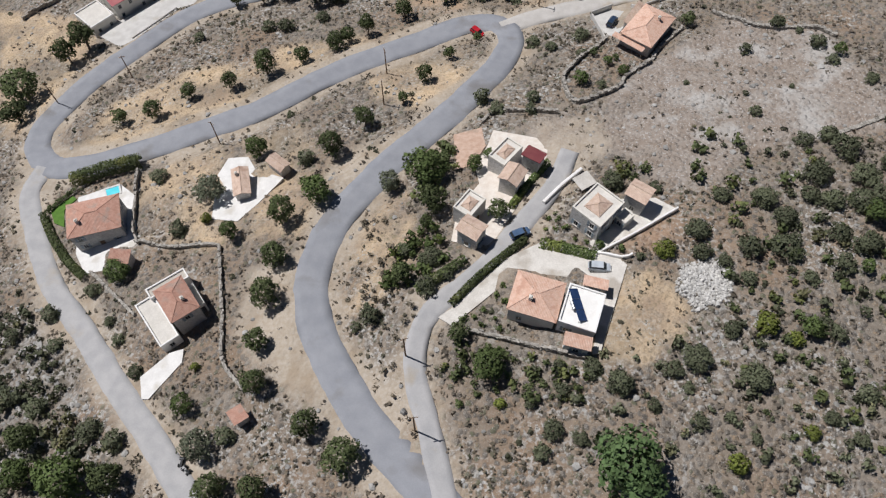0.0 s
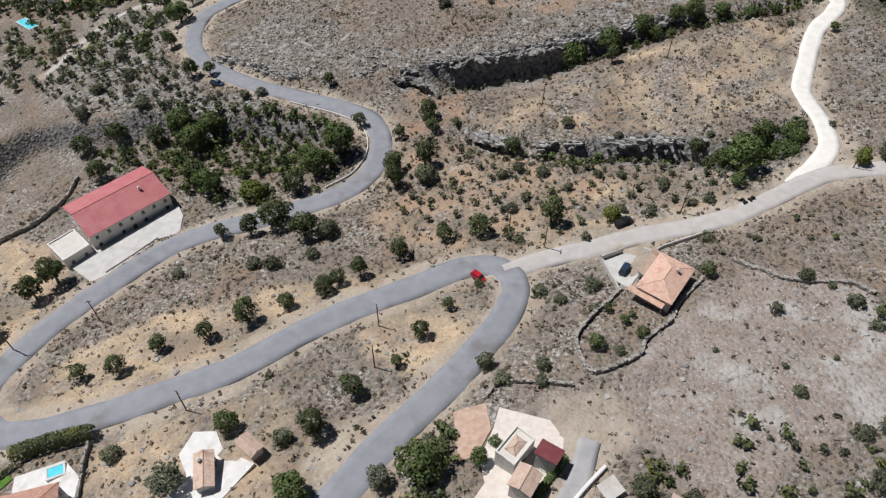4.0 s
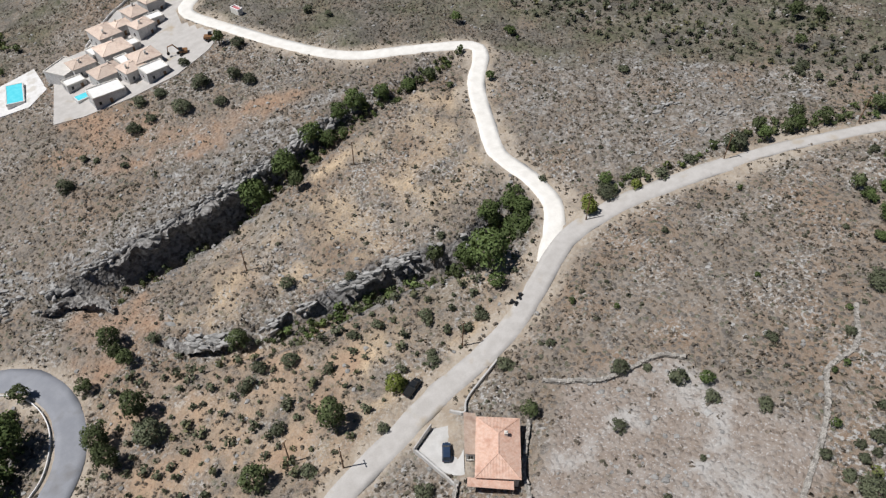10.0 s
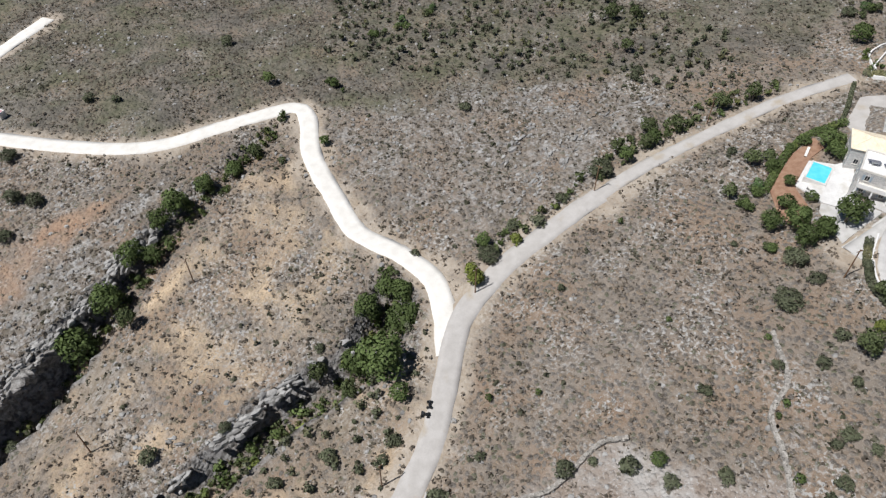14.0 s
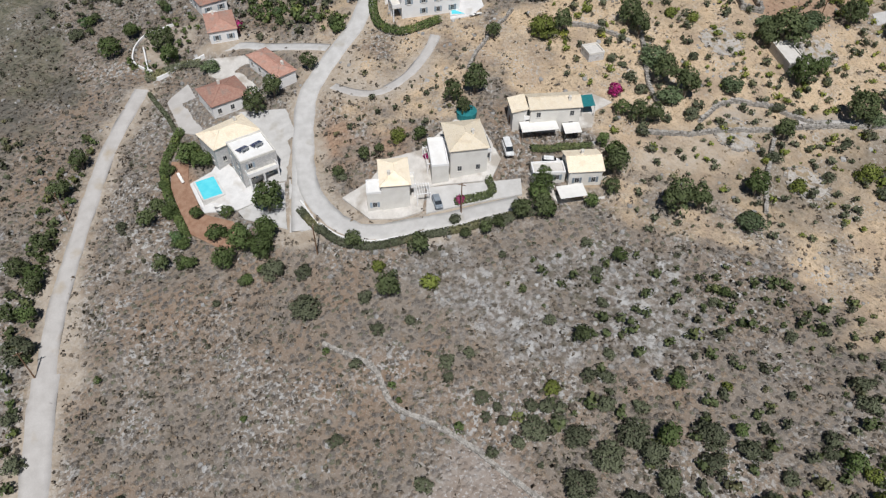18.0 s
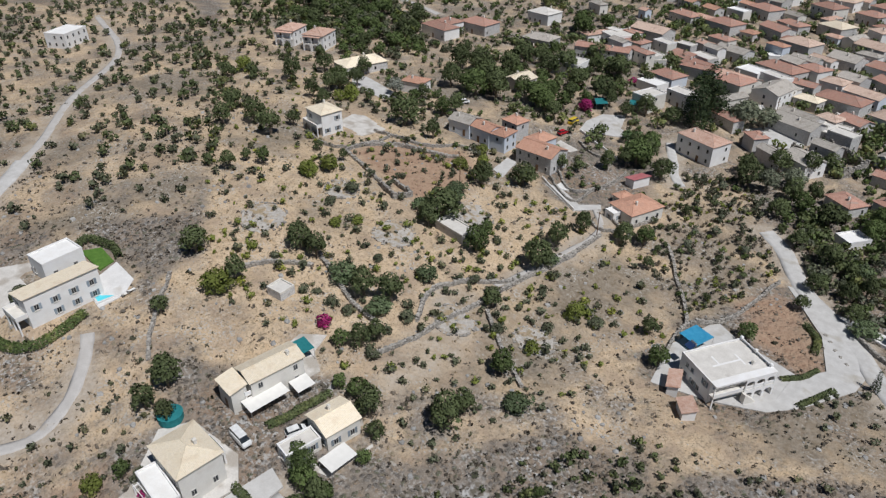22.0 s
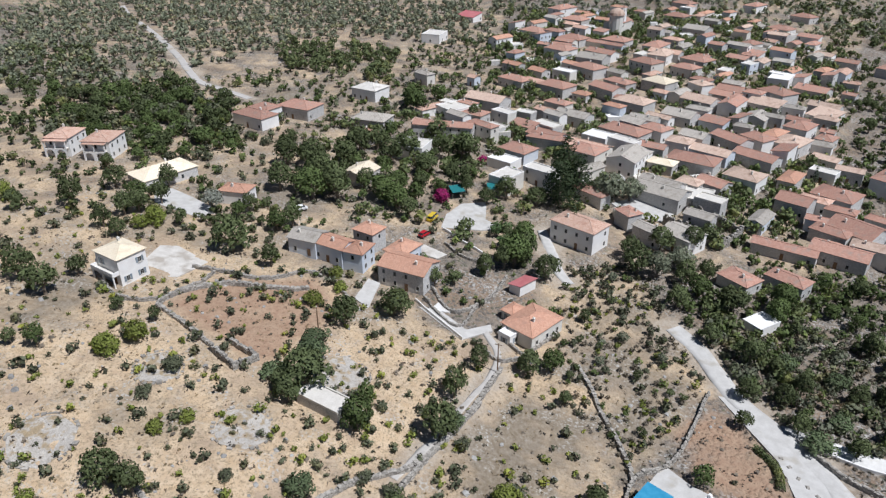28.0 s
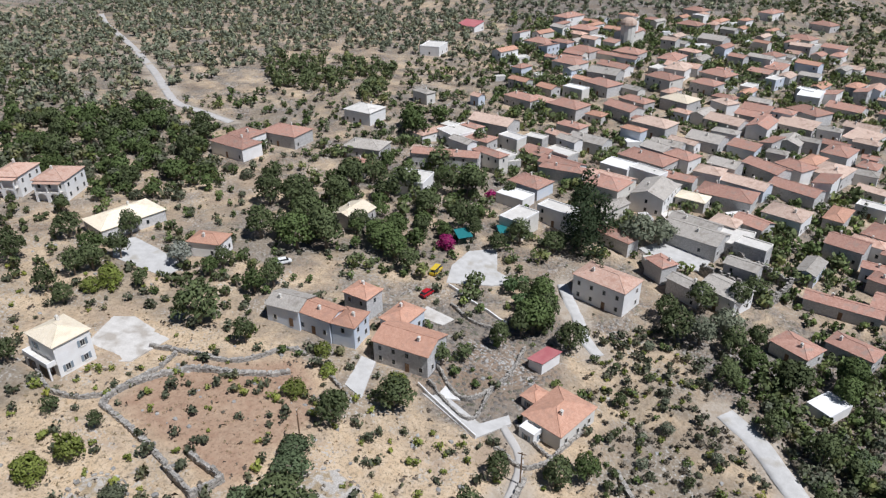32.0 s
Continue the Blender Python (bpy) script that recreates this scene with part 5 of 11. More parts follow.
PLANTED += [("g", p) for p in ((-70.9, 185.6, 8.3), (19, 120.2, 2.5), (124.1, 136.4, 2.7), (125.1, 133.1, 2.2), (124.1, 136.4, 2.8), (132.2, 146.8, 2.3), (132.7, 148.9, 1.9), (133, 147.4, 2.9), (133, 146, 2.5), (138.7, 147.9, 2.3), (139, 147.2, 2.9), (138.6, 148.1, 2.8), (104.2, 266.2, 3.2), (104.3, 264.5, 2.5), (104.4, 264.2, 3.3), (104.2, 260, 1.8), (132.6, 278.9, 2.8), (133, 281.4, 2.1), (131.4, 280.1, 2.4), (143.1, 279.3, 1.9), (143.8, 276.1, 3.4), (141.4, 278.1, 2.3), (155.4, 276.3, 2.2), (195.7, 253.3, 6.6), (28.7, 248.6, 7.9), (44, 252.9, 8.1), (53.6, 254.9, 6.6), (62.4, 254.5, 6), (38.5, 252.2, 6.4), (65.9, 195.3, 6.8),)]
PLANTED += [("g", p) for p in ((66.9, 190.8, 6.6), (58.6, 193.3, 8), (55, 182.5, 5), (131.4, 178.3, 4.6), (141.6, 177.5, 4.7), (66.7, 150.6, 1.6), (68.4, 125.6, 3.2), (85.5, 244.3, 3.6), (90.9, 278.8, 4.5), (140.5, 128.6, 8.4), (163.4, 143.7, 6.6), (131.9, 135.9, 6.5), (100.8, 67, 3.5), (73.7, 70.3, 3.6), (79.9, 107.4, 2.3), (59.6, 156.8, 1.9), (87.8, 185.8, 4.5), (202.1, 274.7, 3.2), (198.6, 277.2, 3.1), (200.5, 273.5, 2.8), (199.1, 276.4, 2.6), (95.5, 141.7, 1.6), (102.3, 125.2, 1.8), (134.2, 1, 7.6), (135.9, -6.3, 4.7), (107.8, 31.1, 6.4), (121.6, 74, 5.7), (213.9, 159.3, 7.4), (219.7, 153.4, 5.2), (203.1, 144, 5.8),)]
PLANTED += [("g", p) for p in ((233.7, 163.7, 1.9), (232.5, 164.7, 3.2), (159.8, 140.3, 5.3), (206.9, 109.5, 2.4), (192.1, 99.8, 2.6), (193.9, 101.1, 3.2), (191.2, 101.4, 2.9), (145.1, 93.2, 3.7), (143.2, 137.6, 3.2), (128.7, 132.2, 5.7), (132.2, 130.3, 5.1), (129.2, 139.9, 5.7), (137.9, 140.6, 4.8), (145.6, 144, 3.7), (148.5, 149.5, 3.8), (157.8, 150.2, 2.7), (161.8, 148.4, 3.2), (62.3, 65.7, 3), (51.7, 52.4, 4.2), (87.3, 51.8, 2.7), (91.3, 115.7, 1.8), (88.1, 115.4, 1.4), (112.9, 166.3, 1.8), (114.7, 66.1, 3.5), (125.6, 55.2, 4.9), (151.9, -30.8, 5.3), (199.7, 10.7, 4.9), (124.3, -78, 12), (196.6, -184.4, 12), (191.5, -84.4, 11.7),)]
PLANTED += [("g", p) for p in ((171.7, -95.5, 11.7), (83.8, 5.1, 5.8), (71.1, -18.3, 4.7), (53.6, -87.2, 8.9), (166.4, -92.9, 9.6), (21.6, -80.9, 7.2), (35.1, -87.5, 5.5), (40.9, -91, 5.5), (41.9, -104, 5.8), (233.3, -56.4, 7.9), (123.7, -84.6, 8.4), (125.5, -92.8, 7.3), (104.2, -48.4, 5.9), (104.8, -38.3, 6.7), (74.8, -85.4, 7.2), (55, -81.7, 7.2), (170.9, -103.9, 9.7), (163.7, -150.5, 9.6), (193.5, -205.3, 9.5), (201.6, -194.2, 12), (202.5, -61.6, 5.9), (188.2, -59.1, 7),)]
PLANTED += [("v", p) for p in ((-23.7, 78.5, 5.8), (-62.8, 74.9, 7.7), (-45.2, 20.9, 6.2), (105.8, -131, 12), (91.4, -58.1, 9.4), (81.6, -53, 7.7), (80.3, -97.2, 9.2), (95.2, -46, 7.5), (74.2, -52.2, 6.1), (99.3, -135.7, 10.5), (97.6, -83.1, 8.4), (86.3, -90.4, 8.7), (92.3, -66.2, 6.5), (95.9, -54.1, 6.1),)]
PLANTED += [("y", p) for p in ((29.1, 65, 4.6), (44.8, 52.4, 5.1), (49.3, 50.5, 3.5), (3.6, 33.7, 2.4), (39.3, 28.9, 4.1), (50.5, 35.4, 3), (-61.7, 68.6, 3), (-51.3, 35.2, 2.2), (-80.1, 163.9, 10.1), (17.8, 157.4, 5.9), (79, 179.5, 5.1), (93.7, 181, 3.7), (108.4, 103.2, 4.6), (80.4, 90.2, 3.5), (70.3, 62.6, 2.1), (80.5, 182.5, 4.1), (166.8, 54.2, 8.6), (115.7, 111.2, 3.2), (147.2, 97.7, 4.4), (144.6, -43.1, 6.1), (186.4, 6.2, 6.9), (104.8, 4.1, 5.9), (161.5, 14.2, 3.7), (164.5, 19.2, 3.7), (171.9, 39.5, 3.5), (106.7, 20.5, 4.3), (218.1, -46.3, 7.3), (266.2, -40.1, 8.2), (219.9, -42, 5.8), (161.3, -31, 5.7),)]
PLANTED += [("y", p) for p in ((163.1, -45.6, 4.9), (158.7, -39.7, 4.3), (184.1, 0.6, 6.4),)]
PLANTED += [("G", p) for p in ((22.4, 25.2, 12.4), (140.6, 148.5, 3.4), (145.8, 280.6, 3), (143.5, 278.1, 2.1), (158.5, 279, 2.7), (228.5, 142.9, 2.6), (232.2, 144.7, 2), (233.5, 166.7, 3.1), (206.3, 113.8, 1.9), (208.4, 114.1, 3.2), (194, 101.9, 2),)]
PLANTED += [("c", p) for p in ((43.9, -17.3, 2.6), (-76.4, 180.2, 4.6), (-137.5, 191.2, 5.1), (-90.6, 164.6, 3.5), (113.4, -105.4, 4.6), (112.2, -102.1, 4),)]
PLANTED += [("k", p) for p in ((148.9, 33.4, 8.5), (100.7, 36.8, 7.3), (194.3, 134.5, 6.1), (151.9, -13.5, 8.2), (155.2, -3.9, 6.6), (119.3, -10.3, 6.4), (42.9, -61, 9.7), (43.6, -46.2, 9.1), (136.5, 18.7, 6.8), (136.8, 35.4, 7.4), (48.9, -37.3, 8.7), (153.3, -17.3, 7.3), (53.4, -64.2, 9.4), (62.2, -54.6, 6.4),)]
PLANTED += [("w", p) for p in ((211.8, -62.5, 7.6),)]
PLANTED += [("C", p) for p in ((121.8, -128.3, 12), (116.1, -131.2, 12), (122.9, -147.9, 11.2), (120.2, -119.8, 12),)]

PLANTED += [("g", p) for p in ((124.3, 72.5, 4.6), (119.4, 75.9, 5.0), (114.7, 75.9, 4.6), (117.6, 80.8, 3.0), (129.3, 56.3, 3.6), (136.5, 48.0, 4.2), (137.3, 135.9, 3.4), (138.2, 139.6, 3.2), (148.5, 149.8, 3.4), (133.7, 130.5, 5.6))]
PLANTED += [("o", p) for p in ((116.4, 60.7, 4.2), (145, 106.2, 3.2), (145.6, 102.7, 2.6), (143.1, 112.7, 3.4), (116, 86, 3.0), (115.5, 88.9, 3.2), (116.1, 93.1, 2.6), (150.9, 151.7, 4.2), (147.4, 154.3, 4.8), (135.2, 152.4, 4.0))]

# level courts: name, label, material, plan polygon
TERRACES += [
    ("terrace", "white paved terrace round the villa", "M_WHITEPAVE", [(-97.9, 74.8), (-88.6, 78.9), (-83.1, 75.6), (-76.5, 62.5), (-80.6, 55.6), (-85.7, 54.5), (-90.4, 59.3)]),
    ("lawn", "small green lawn behind a clipped hedge", "M_LAWN", [(-103.5, 71.1), (-99.8, 75.3), (-98.1, 74.4), (-99.8, 71.2), (-97.3, 66.4), (-100.6, 67.5)]),
    ("driveway", "white concrete driveway below the villa", "M_WHITEPAVE", [(-62.3, 32.8), (-58.1, 37.9), (-55.5, 38.9), (-54.8, 36.2), (-58.8, 28.8), (-60.2, 28.7)]),
    ("courtyard", "whitewashed courtyard round the chapel", "M_WHITEPAVE", [(-64.4, 81.5), (-63.6, 86.7), (-58.8, 87.1), (-55.7, 83.2), (-48.2, 80.7), (-51.3, 74.2), (-54.8, 68.5), (-61.0, 69.0), (-62.6, 74.9), (-60.7, 77.3)]),
    ("courtyard", "pale paved courtyard between stone cottages", "M_PINKPAVE", [(-5.2, 91.2), (-4.6, 95.9), (4.8, 93.6), (7.6, 89.3), (3.4, 77.1), (-0.8, 65.2), (-3.3, 63.4), (-9, 64.8), (-9, 72.7), (-5.6, 80.0), (-7, 84.5)]),
    ("terrace", "terracotta-paved terrace beside the stone cottages", "M_REDPAVE", [(-13, 94.4), (-7.2, 96.9), (-5.6, 91), (-7.6, 85.2), (-10.6, 83.6)]),
    ("courtyard", "pale paved courtyard behind the stone house", "M_PAVE", [(21.8, 77.2), (28.0, 78.0), (31.7, 75.6), (25.8, 69.9), (21.8, 67.7), (17.9, 64.4), (15.9, 66.1), (19.6, 69.7)]),
    ("driveway", "pale concrete driveway and parking place", "M_PAVE", [(-8.8, 48.2), (-6.7, 50.3), (2.0, 61.8), (7.8, 65.7), (21.4, 63.5), (22.8, 61.8), (18.8, 44.2), (17.5, 43.8), (19.1, 55.5), (13.3, 58.4), (3.8, 58.9), (-0.1, 53.8), (-6.1, 46.8)]),
    ("forecourt", "worn concrete forecourt of the warehouse", "M_CONCRETE", [(-123.8, 135.4), (-120.5, 138.9), (-103.0, 161.0), (-99.5, 156.5), (-97, 149), (-101.7, 146.6), (-110.0, 132.7), (-113.2, 129.4)]),
    ("driveway", "concrete parking place beside the house", "M_CONCRETE", [(15.5, 141.0), (20.2, 144.1), (25.7, 142.2), (20.9, 131.6), (19.3, 132.6), (17.8, 134.4)]),
    ("terrace", "bright white terrace round the swimming pool", "M_WHITEPAVE", [(156.4, 144.5), (157.9, 139.2), (161.5, 136.5), (150.0, 131.5), (147.9, 128.0), (144.1, 130.8), (143.8, 135.2), (146.4, 142.6)]),
    ("driveway", "pale grey concrete driveway beside the pool villa", "M_CONCRETE", [(174.5, 130.0), (170.0, 119.5), (163.5, 118.2), (153.3, 121.8), (147.2, 123.7), (148.1, 127.8), (158, 133), (166, 134)]),
    ("forecourt", "pale grey forecourt under a large tree", "M_CONCRETE", [(143.4, 135.3), (143.9, 130.6), (147.6, 127.8), (146.9, 124.2), (137.1, 125.8), (133.7, 126.2), (140.7, 134.4)]),
    ("garden_bed", "bare red soil garden below the swimming pool", "M_SOIL", [(165.6, 147.8), (163, 144), (157.6, 144.6), (146.2, 142.9), (141, 136.7), (132.7, 133), (134.6, 140.1), (142, 146.2), (156.6, 148.7)]),
    ("lane", "concrete landing at the foot of the lane", "M_CONCRETE", [(147, 123.1), (144.9, 119.5), (131.4, 120.6), (132.1, 126.0)]),
    ("courtyard", "sand-coloured paved courts of the terrace houses", "M_PAVE", [(136.5, 113.5), (138.5, 107), (143, 101.5), (142.5, 94.3), (148, 84), (144.2, 79), (132.7, 78.8), (128.2, 82.8), (131.2, 92.7), (131.9, 96.3), (126.2, 98.8), (126.4, 104), (128.7, 109.5)]),
    ("driveway", "grey concrete parking place of the terrace houses", "M_CONCRETE", [(127.9, 82.5), (126.4, 76.8), (122.4, 78.1), (123.7, 86.4), (124.6, 92.4), (125.2, 98.3), (131.6, 96.1), (130.7, 92.7)]),
    ("courtyard", "pale concrete courtyard between red-roofed houses", "M_PAVE", [(199.8, 135.1), (195.9, 125.5), (187.6, 122.1), (179.3, 118.2), (179.8, 125.9), (192.8, 135.5)]),
    ("gravel_yard", "grey gravel garden with round beds", "M_DIRT", [(188.8, 145.7), (192.1, 141.0), (177.7, 138.0), (170.6, 139.2), (174.4, 144.5), (187.3, 146.8)]),
    ("terrace", "paved terrace with garden furniture", "M_PAVE", [(143.3, 71.2), (138.1, 70.9), (134.8, 56.0), (139.1, 53.2), (140.3, 48.2), (144.9, 51.8)]),
    ("terrace", "paved terrace below the small house", "M_PAVE", [(127.3, 74.8), (117.7, 71.9), (115.8, 62.3), (121.2, 59.2)]),
    ("pool_deck", "white terrace with a small pool beside the house", "M_WHITEPAVE", [(190.6, 71), (192.2, 62), (184.1, 63.2), (181.6, 67.4), (182.4, 73)]),
    ("lawn", "small green lawn behind the hillside villa", "M_LAWN", [(202.5, 64.6), (199.6, 61.0), (193.0, 62.2), (193.0, 65.8)]),
    ("courtyard", "pale paved yard behind the hillside villa", "M_PAVE", [(212.4, 82.8), (214.2, 79.8), (208, 73), (199, 78), (197, 86.5)]),
    ("forecourt", "concrete forecourt of the white house", "M_CONCRETE", [(84.5, -3.7), (78.5, -20.6), (73.1, -16.9), (56.8, -11.5), (60.8, 4.4), (70.8, 8.5), (83.0, 11.1)]),
    ("driveway", "curving concrete driveway up to the white house", "M_CONCRETE", [(53.4, -17.6), (56.8, -30.3), (68.5, -47.2), (63.7, -48.0), (45.4, -22.9), (47.0, -14.7), (55.8, -0.8), (60.8, 4.4), (59.0, -9.7)]),
    ("ramp", "whitewashed concrete ramp above a retaining wall", "M_WHITEPAVE", [(57.0, -42.8), (46, -41.2), (35.8, -39.8), (23.3, -44.2), (20.5, -40), (26.8, -35), (37.9, -35.2), (50.5, -37.6)]),
    ("plaza", "pale concrete turning place at the village edge", "M_CONCRETE", [(151.6, -97.3), (149.9, -107.2), (143.0, -112.7), (139.6, -100.4), (132.4, -97.2), (138.9, -92.4), (150.0, -88.1)]),
    ("courtyard", "pale rubble-strewn yard beside the new house", "M_PAVE", [(206.2, -26.8), (208.5, -35.7), (204.5, -37.8), (192.7, -34.1), (194.1, -24.2), (200.5, -20.8)]),
    ("lane", "concrete lane below the old houses", "M_CONCRETE", [(154.5, -38.7), (155.6, -48.9), (152.2, -48.7), (149.8, -36.6)]),
    ("lane", "concrete lane along the garden wall", "M_CONCRETE", [(141.9, -45.4), (140.6, -48.8), (126.8, -42.2), (122.3, -47.5), (121.2, -45.4), (126.6, -37.8)]),
    ("courtyard", "pale paved yard behind the orange-roofed houses", "M_PAVE", [(150.5, -75), (142.7, -73), (145.6, -66), (150.4, -68.6)]),
    ("courtyard", "whitewashed garden steps and terrace beside the old houses", "M_WHITEPAVE", [(142.6, -48.2), (139.9, -51.2), (132.4, -46.6), (136, -45.2)]),
    ("pool_deck", "white pool deck below the ridge villa", "M_WHITEPAVE", [(292.5, 133), (304, 129.5), (301, 120.5), (292, 116), (283.5, 120.5), (287, 128)]),
    ("pool_deck", "pale pool deck beside the ridge villa", "M_PAVE", [(289.6, 97), (293.2, 88), (284, 83), (279.5, 88.6), (281.5, 95)]),
    ("pool_deck", "white pool deck of the last ridge villa", "M_WHITEPAVE", [(256, 84.5), (257, 79), (253, 71), (247.5, 71.5), (243.5, 79.7), (249, 83.5)]),
    ("plaza", "pale concrete village square", "M_CONCRETE", [(104.8, -131.2), (94.2, -144.1), (82.5, -137.9), (86.9, -125.2), (96.1, -124.2)]),
    ("yard", "grey concrete yard with shrubs", "M_CONCRETE", [(235.5, -65.3), (231.8, -69.4), (222.4, -66.8), (210.4, -62.5), (211.2, -55.2), (220.8, -56.6), (228.6, -57.7)]),
    ("pool_deck", "bright white pool deck of the holiday houses", "M_WHITEPAVE", [(-60.5, 317), (-60.4, 338), (-46.2, 341), (-42.5, 322.2), (-48.7, 315)]),
    ("building_site", "dusty levelled ground round the new holiday houses", "M_DIRT", [(-41.8, 298.0), (-39.0, 338.6), (-27.7, 339.5), (-13.7, 361.2), (3.2, 364.2), (15.1, 358.7), (9.2, 336.1), (18.7, 314.6), (10.9, 305.5), (-1.4, 298.0), (-17.3, 295.3), (-32.3, 295.5)]),
]

for _, _, _, polygon in TERRACES:
    p = np.array(polygon)
    m = np.c_[np.ones(len(p)), p - p.mean(0)]
    a, b, c = np.linalg.lstsq(m, hillside(p[:, 0], p[:, 1]), rcond=None)[0]
    PLANES[tuple(map(tuple, polygon))] = (a - b * p[:, 0].mean() - c * p[:, 1].mean(), b, c)


def settle_pads():
    """Give each level place the height of the bare ground at its middle."""
    places = [p[:5] for p in PADS]
    PADS.clear()
    z = ground(np.array([p[0] for p in places]), np.array([p[1] for p in places]), False)
    on_court = np.max([inside(np.array([p[0] for p in places]), np.array([p[1] for p in places]), polygon) for _, _, _, polygon in TERRACES], axis=0)
    PADS.extend((*p, None if c > 0.5 else float(h)) for p, h, c in zip(places, z, on_court))


settle_pads()

def zone(x, y, plan):
    return np.max([s * inside(x, y, p) for s, p in plan], axis=0)


def build_ground():
    x, y = flat_x, flat_y
    z = ground(x, y)
    far = np.hypot(np.clip(np.abs(x - 45) - 285, 0, None), np.clip(np.abs(y) - 400, 0, None))
    z = z + np.clip(far - 170, 0, 700) * 0.06 * (y < 0) - np.clip(far, 0, 500) * 0.04 * (x < -240)
    ny, nx = gx.shape
    i = np.arange(nx * ny).reshape(ny, nx)
    faces = np.stack([i[:-1, :-1], i[:-1, 1:], i[1:, 1:], i[1:, :-1]], -1).reshape(-1, 4)
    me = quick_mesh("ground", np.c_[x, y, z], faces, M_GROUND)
    gap = np.full(x.shape, 1e9)
    core = (np.abs(x) < 400) & (np.abs(y) < 420)
    gap[core] = road_gap(x[core], y[core])
    ragged = 0.28 * waves(x, y, 17, 5) + 0.2 * waves(x, y, 5, 6)
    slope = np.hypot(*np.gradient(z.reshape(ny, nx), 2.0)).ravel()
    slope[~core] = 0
    masks = {
        "straw": zone(x, y, STRAW),
        "bare": zone(x, y, BARE),
        "earth": zone(x, y, EARTH),
        "grit": np.maximum(np.clip(1.3 - gap / (2.7 + 1.6 * waves(x, y, 31, 8)).clip(0.9, 5), 0, 1), zone(x, y, GRIT)),
        "stony": zone(x, y, STONY),
        "heath": zone(x, y, HEATH),
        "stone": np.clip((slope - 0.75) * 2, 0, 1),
    }
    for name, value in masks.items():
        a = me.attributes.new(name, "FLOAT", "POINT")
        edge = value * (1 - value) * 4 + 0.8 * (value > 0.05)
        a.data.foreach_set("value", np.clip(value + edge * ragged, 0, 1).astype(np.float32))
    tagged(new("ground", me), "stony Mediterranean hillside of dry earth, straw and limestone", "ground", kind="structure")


def build_road(name, label, material, lift):
    half, line = LINES[name]
    d = np.gradient(line[:, :2], axis=0)
    d /= np.linalg.norm(d, axis=1)[:, None]
    side = np.c_[-d[:, 1], d[:, 0]]
    across = np.array([-1.0, -0.97, -0.5, 0.0, 0.5, 0.97, 1.0])
    rows = []
    for k, a in enumerate(across):
        wobble = 0.22 * waves(line[:, 0], line[:, 1], 9, 11 + k) if k in (0, 1, 5, 6) else 0
        p = line[:, :2] + side * ((half + wobble) * a)[:, None] if k in (0, 1, 5, 6) else line[:, :2] + side * half * a
        rows.append(np.c_[p, line[:, 2] + lift + 0.04 * (1 - a * a) - (0.3 if k in (0, 6) else 0)])
    v = np.stack(rows, 1)
    n, m = v.shape[:2]
    i = np.arange(n * m).reshape(n, m)
    faces = np.stack([i[:-1, :-1], i[1:, :-1], i[1:, 1:], i[:-1, 1:]], -1).reshape(-1, 4)[:, ::-1]
    tagged(new(name, quick_mesh(name, v.reshape(-1, 3), faces, material)), label, "road", kind="structure")


build_ground()
build_road("main_road", "worn grey asphalt road winding in hairpin bends", M_ASPHALT, 0.10)
build_road("side_road", "narrow pale asphalt road along the valley edge", M_SIDE, 0.13)
build_road("concrete_drive", "narrow grey cobbled drive between the villas", M_SIDE, 0.12)
build_road("dirt_road", "dusty grey track along the hillside", M_DIRT, 0.07)
build_road("upper_track", "narrower dusty track climbing to the villas", M_DIRT, 0.06)
build_road("white_road", "new track of bright white gravel", M_WHITE, 0.12)
build_road("concrete_lane", "pale concrete lane climbing between the houses", M_CONCRETE, 0.12)
build_road("courtyard_lane", "concrete lane in front of the terrace houses", M_CONCRETE, 0.09)
build_road("village_road", "pale concrete road up to the village", M_CONCRETE, 0.12)

build_road("valley_road", "pale lane between the houses of the valley", M_CONCRETE, 0.12)
build_road("bank_track", "pale dusty track on the valley side", M_DIRT, 0.06)
build_road("terrace_track", "narrow pale track along the valley side", M_DIRT, 0.06)
build_road("footpath", "narrow trodden footpath beside an old stone wall", M_DIRT, 0.05)
build_road("back_lane", "narrow concrete lane behind the village trees", M_CONCRETE, 0.08)
build_road("yard_lane", "short concrete lane to the red-roofed houses", M_CONCRETE, 0.07)
build_road("hill_track", "narrow dusty track over the dry plateau", M_DIRT, 0.10)
build_road("field_track", "pale trodden track round the dry bank", M_DIRT, 0.06)
build_road("farm_track", "pale farm track through the olive groves", M_DIRT, 0.12)

# ---- house materials ----
def tile_material(name, base, second, third):
    """Rows of roof tiles: colour by patches, ribs down the slope."""
    m = material(name, base, second, 1.6, 0.85, 0.16, 9.0, 0.0, random=0.16, third=third, third_scale=0.5, third_at=0.56)
    t = m.node_tree
    where = t.nodes.new("ShaderNodeTexCoord").outputs["UV"]
    wave = t.nodes.new("ShaderNodeTexWave")
    wave.inputs["Scale"].default_value, wave.inputs["Distortion"].default_value = 1.2, 0.4
    t.links.new(where, wave.inputs["Vector"])
    b = t.nodes.new("ShaderNodeBump")
    b.inputs["Strength"].default_value, b.inputs["Distance"].default_value = 0.7, 0.06
    t.links.new(wave.outputs["Fac"], b.inputs["Height"])
    t.links.new(b.outputs["Normal"], t.nodes["Principled BSDF"].inputs["Normal"])
    return m


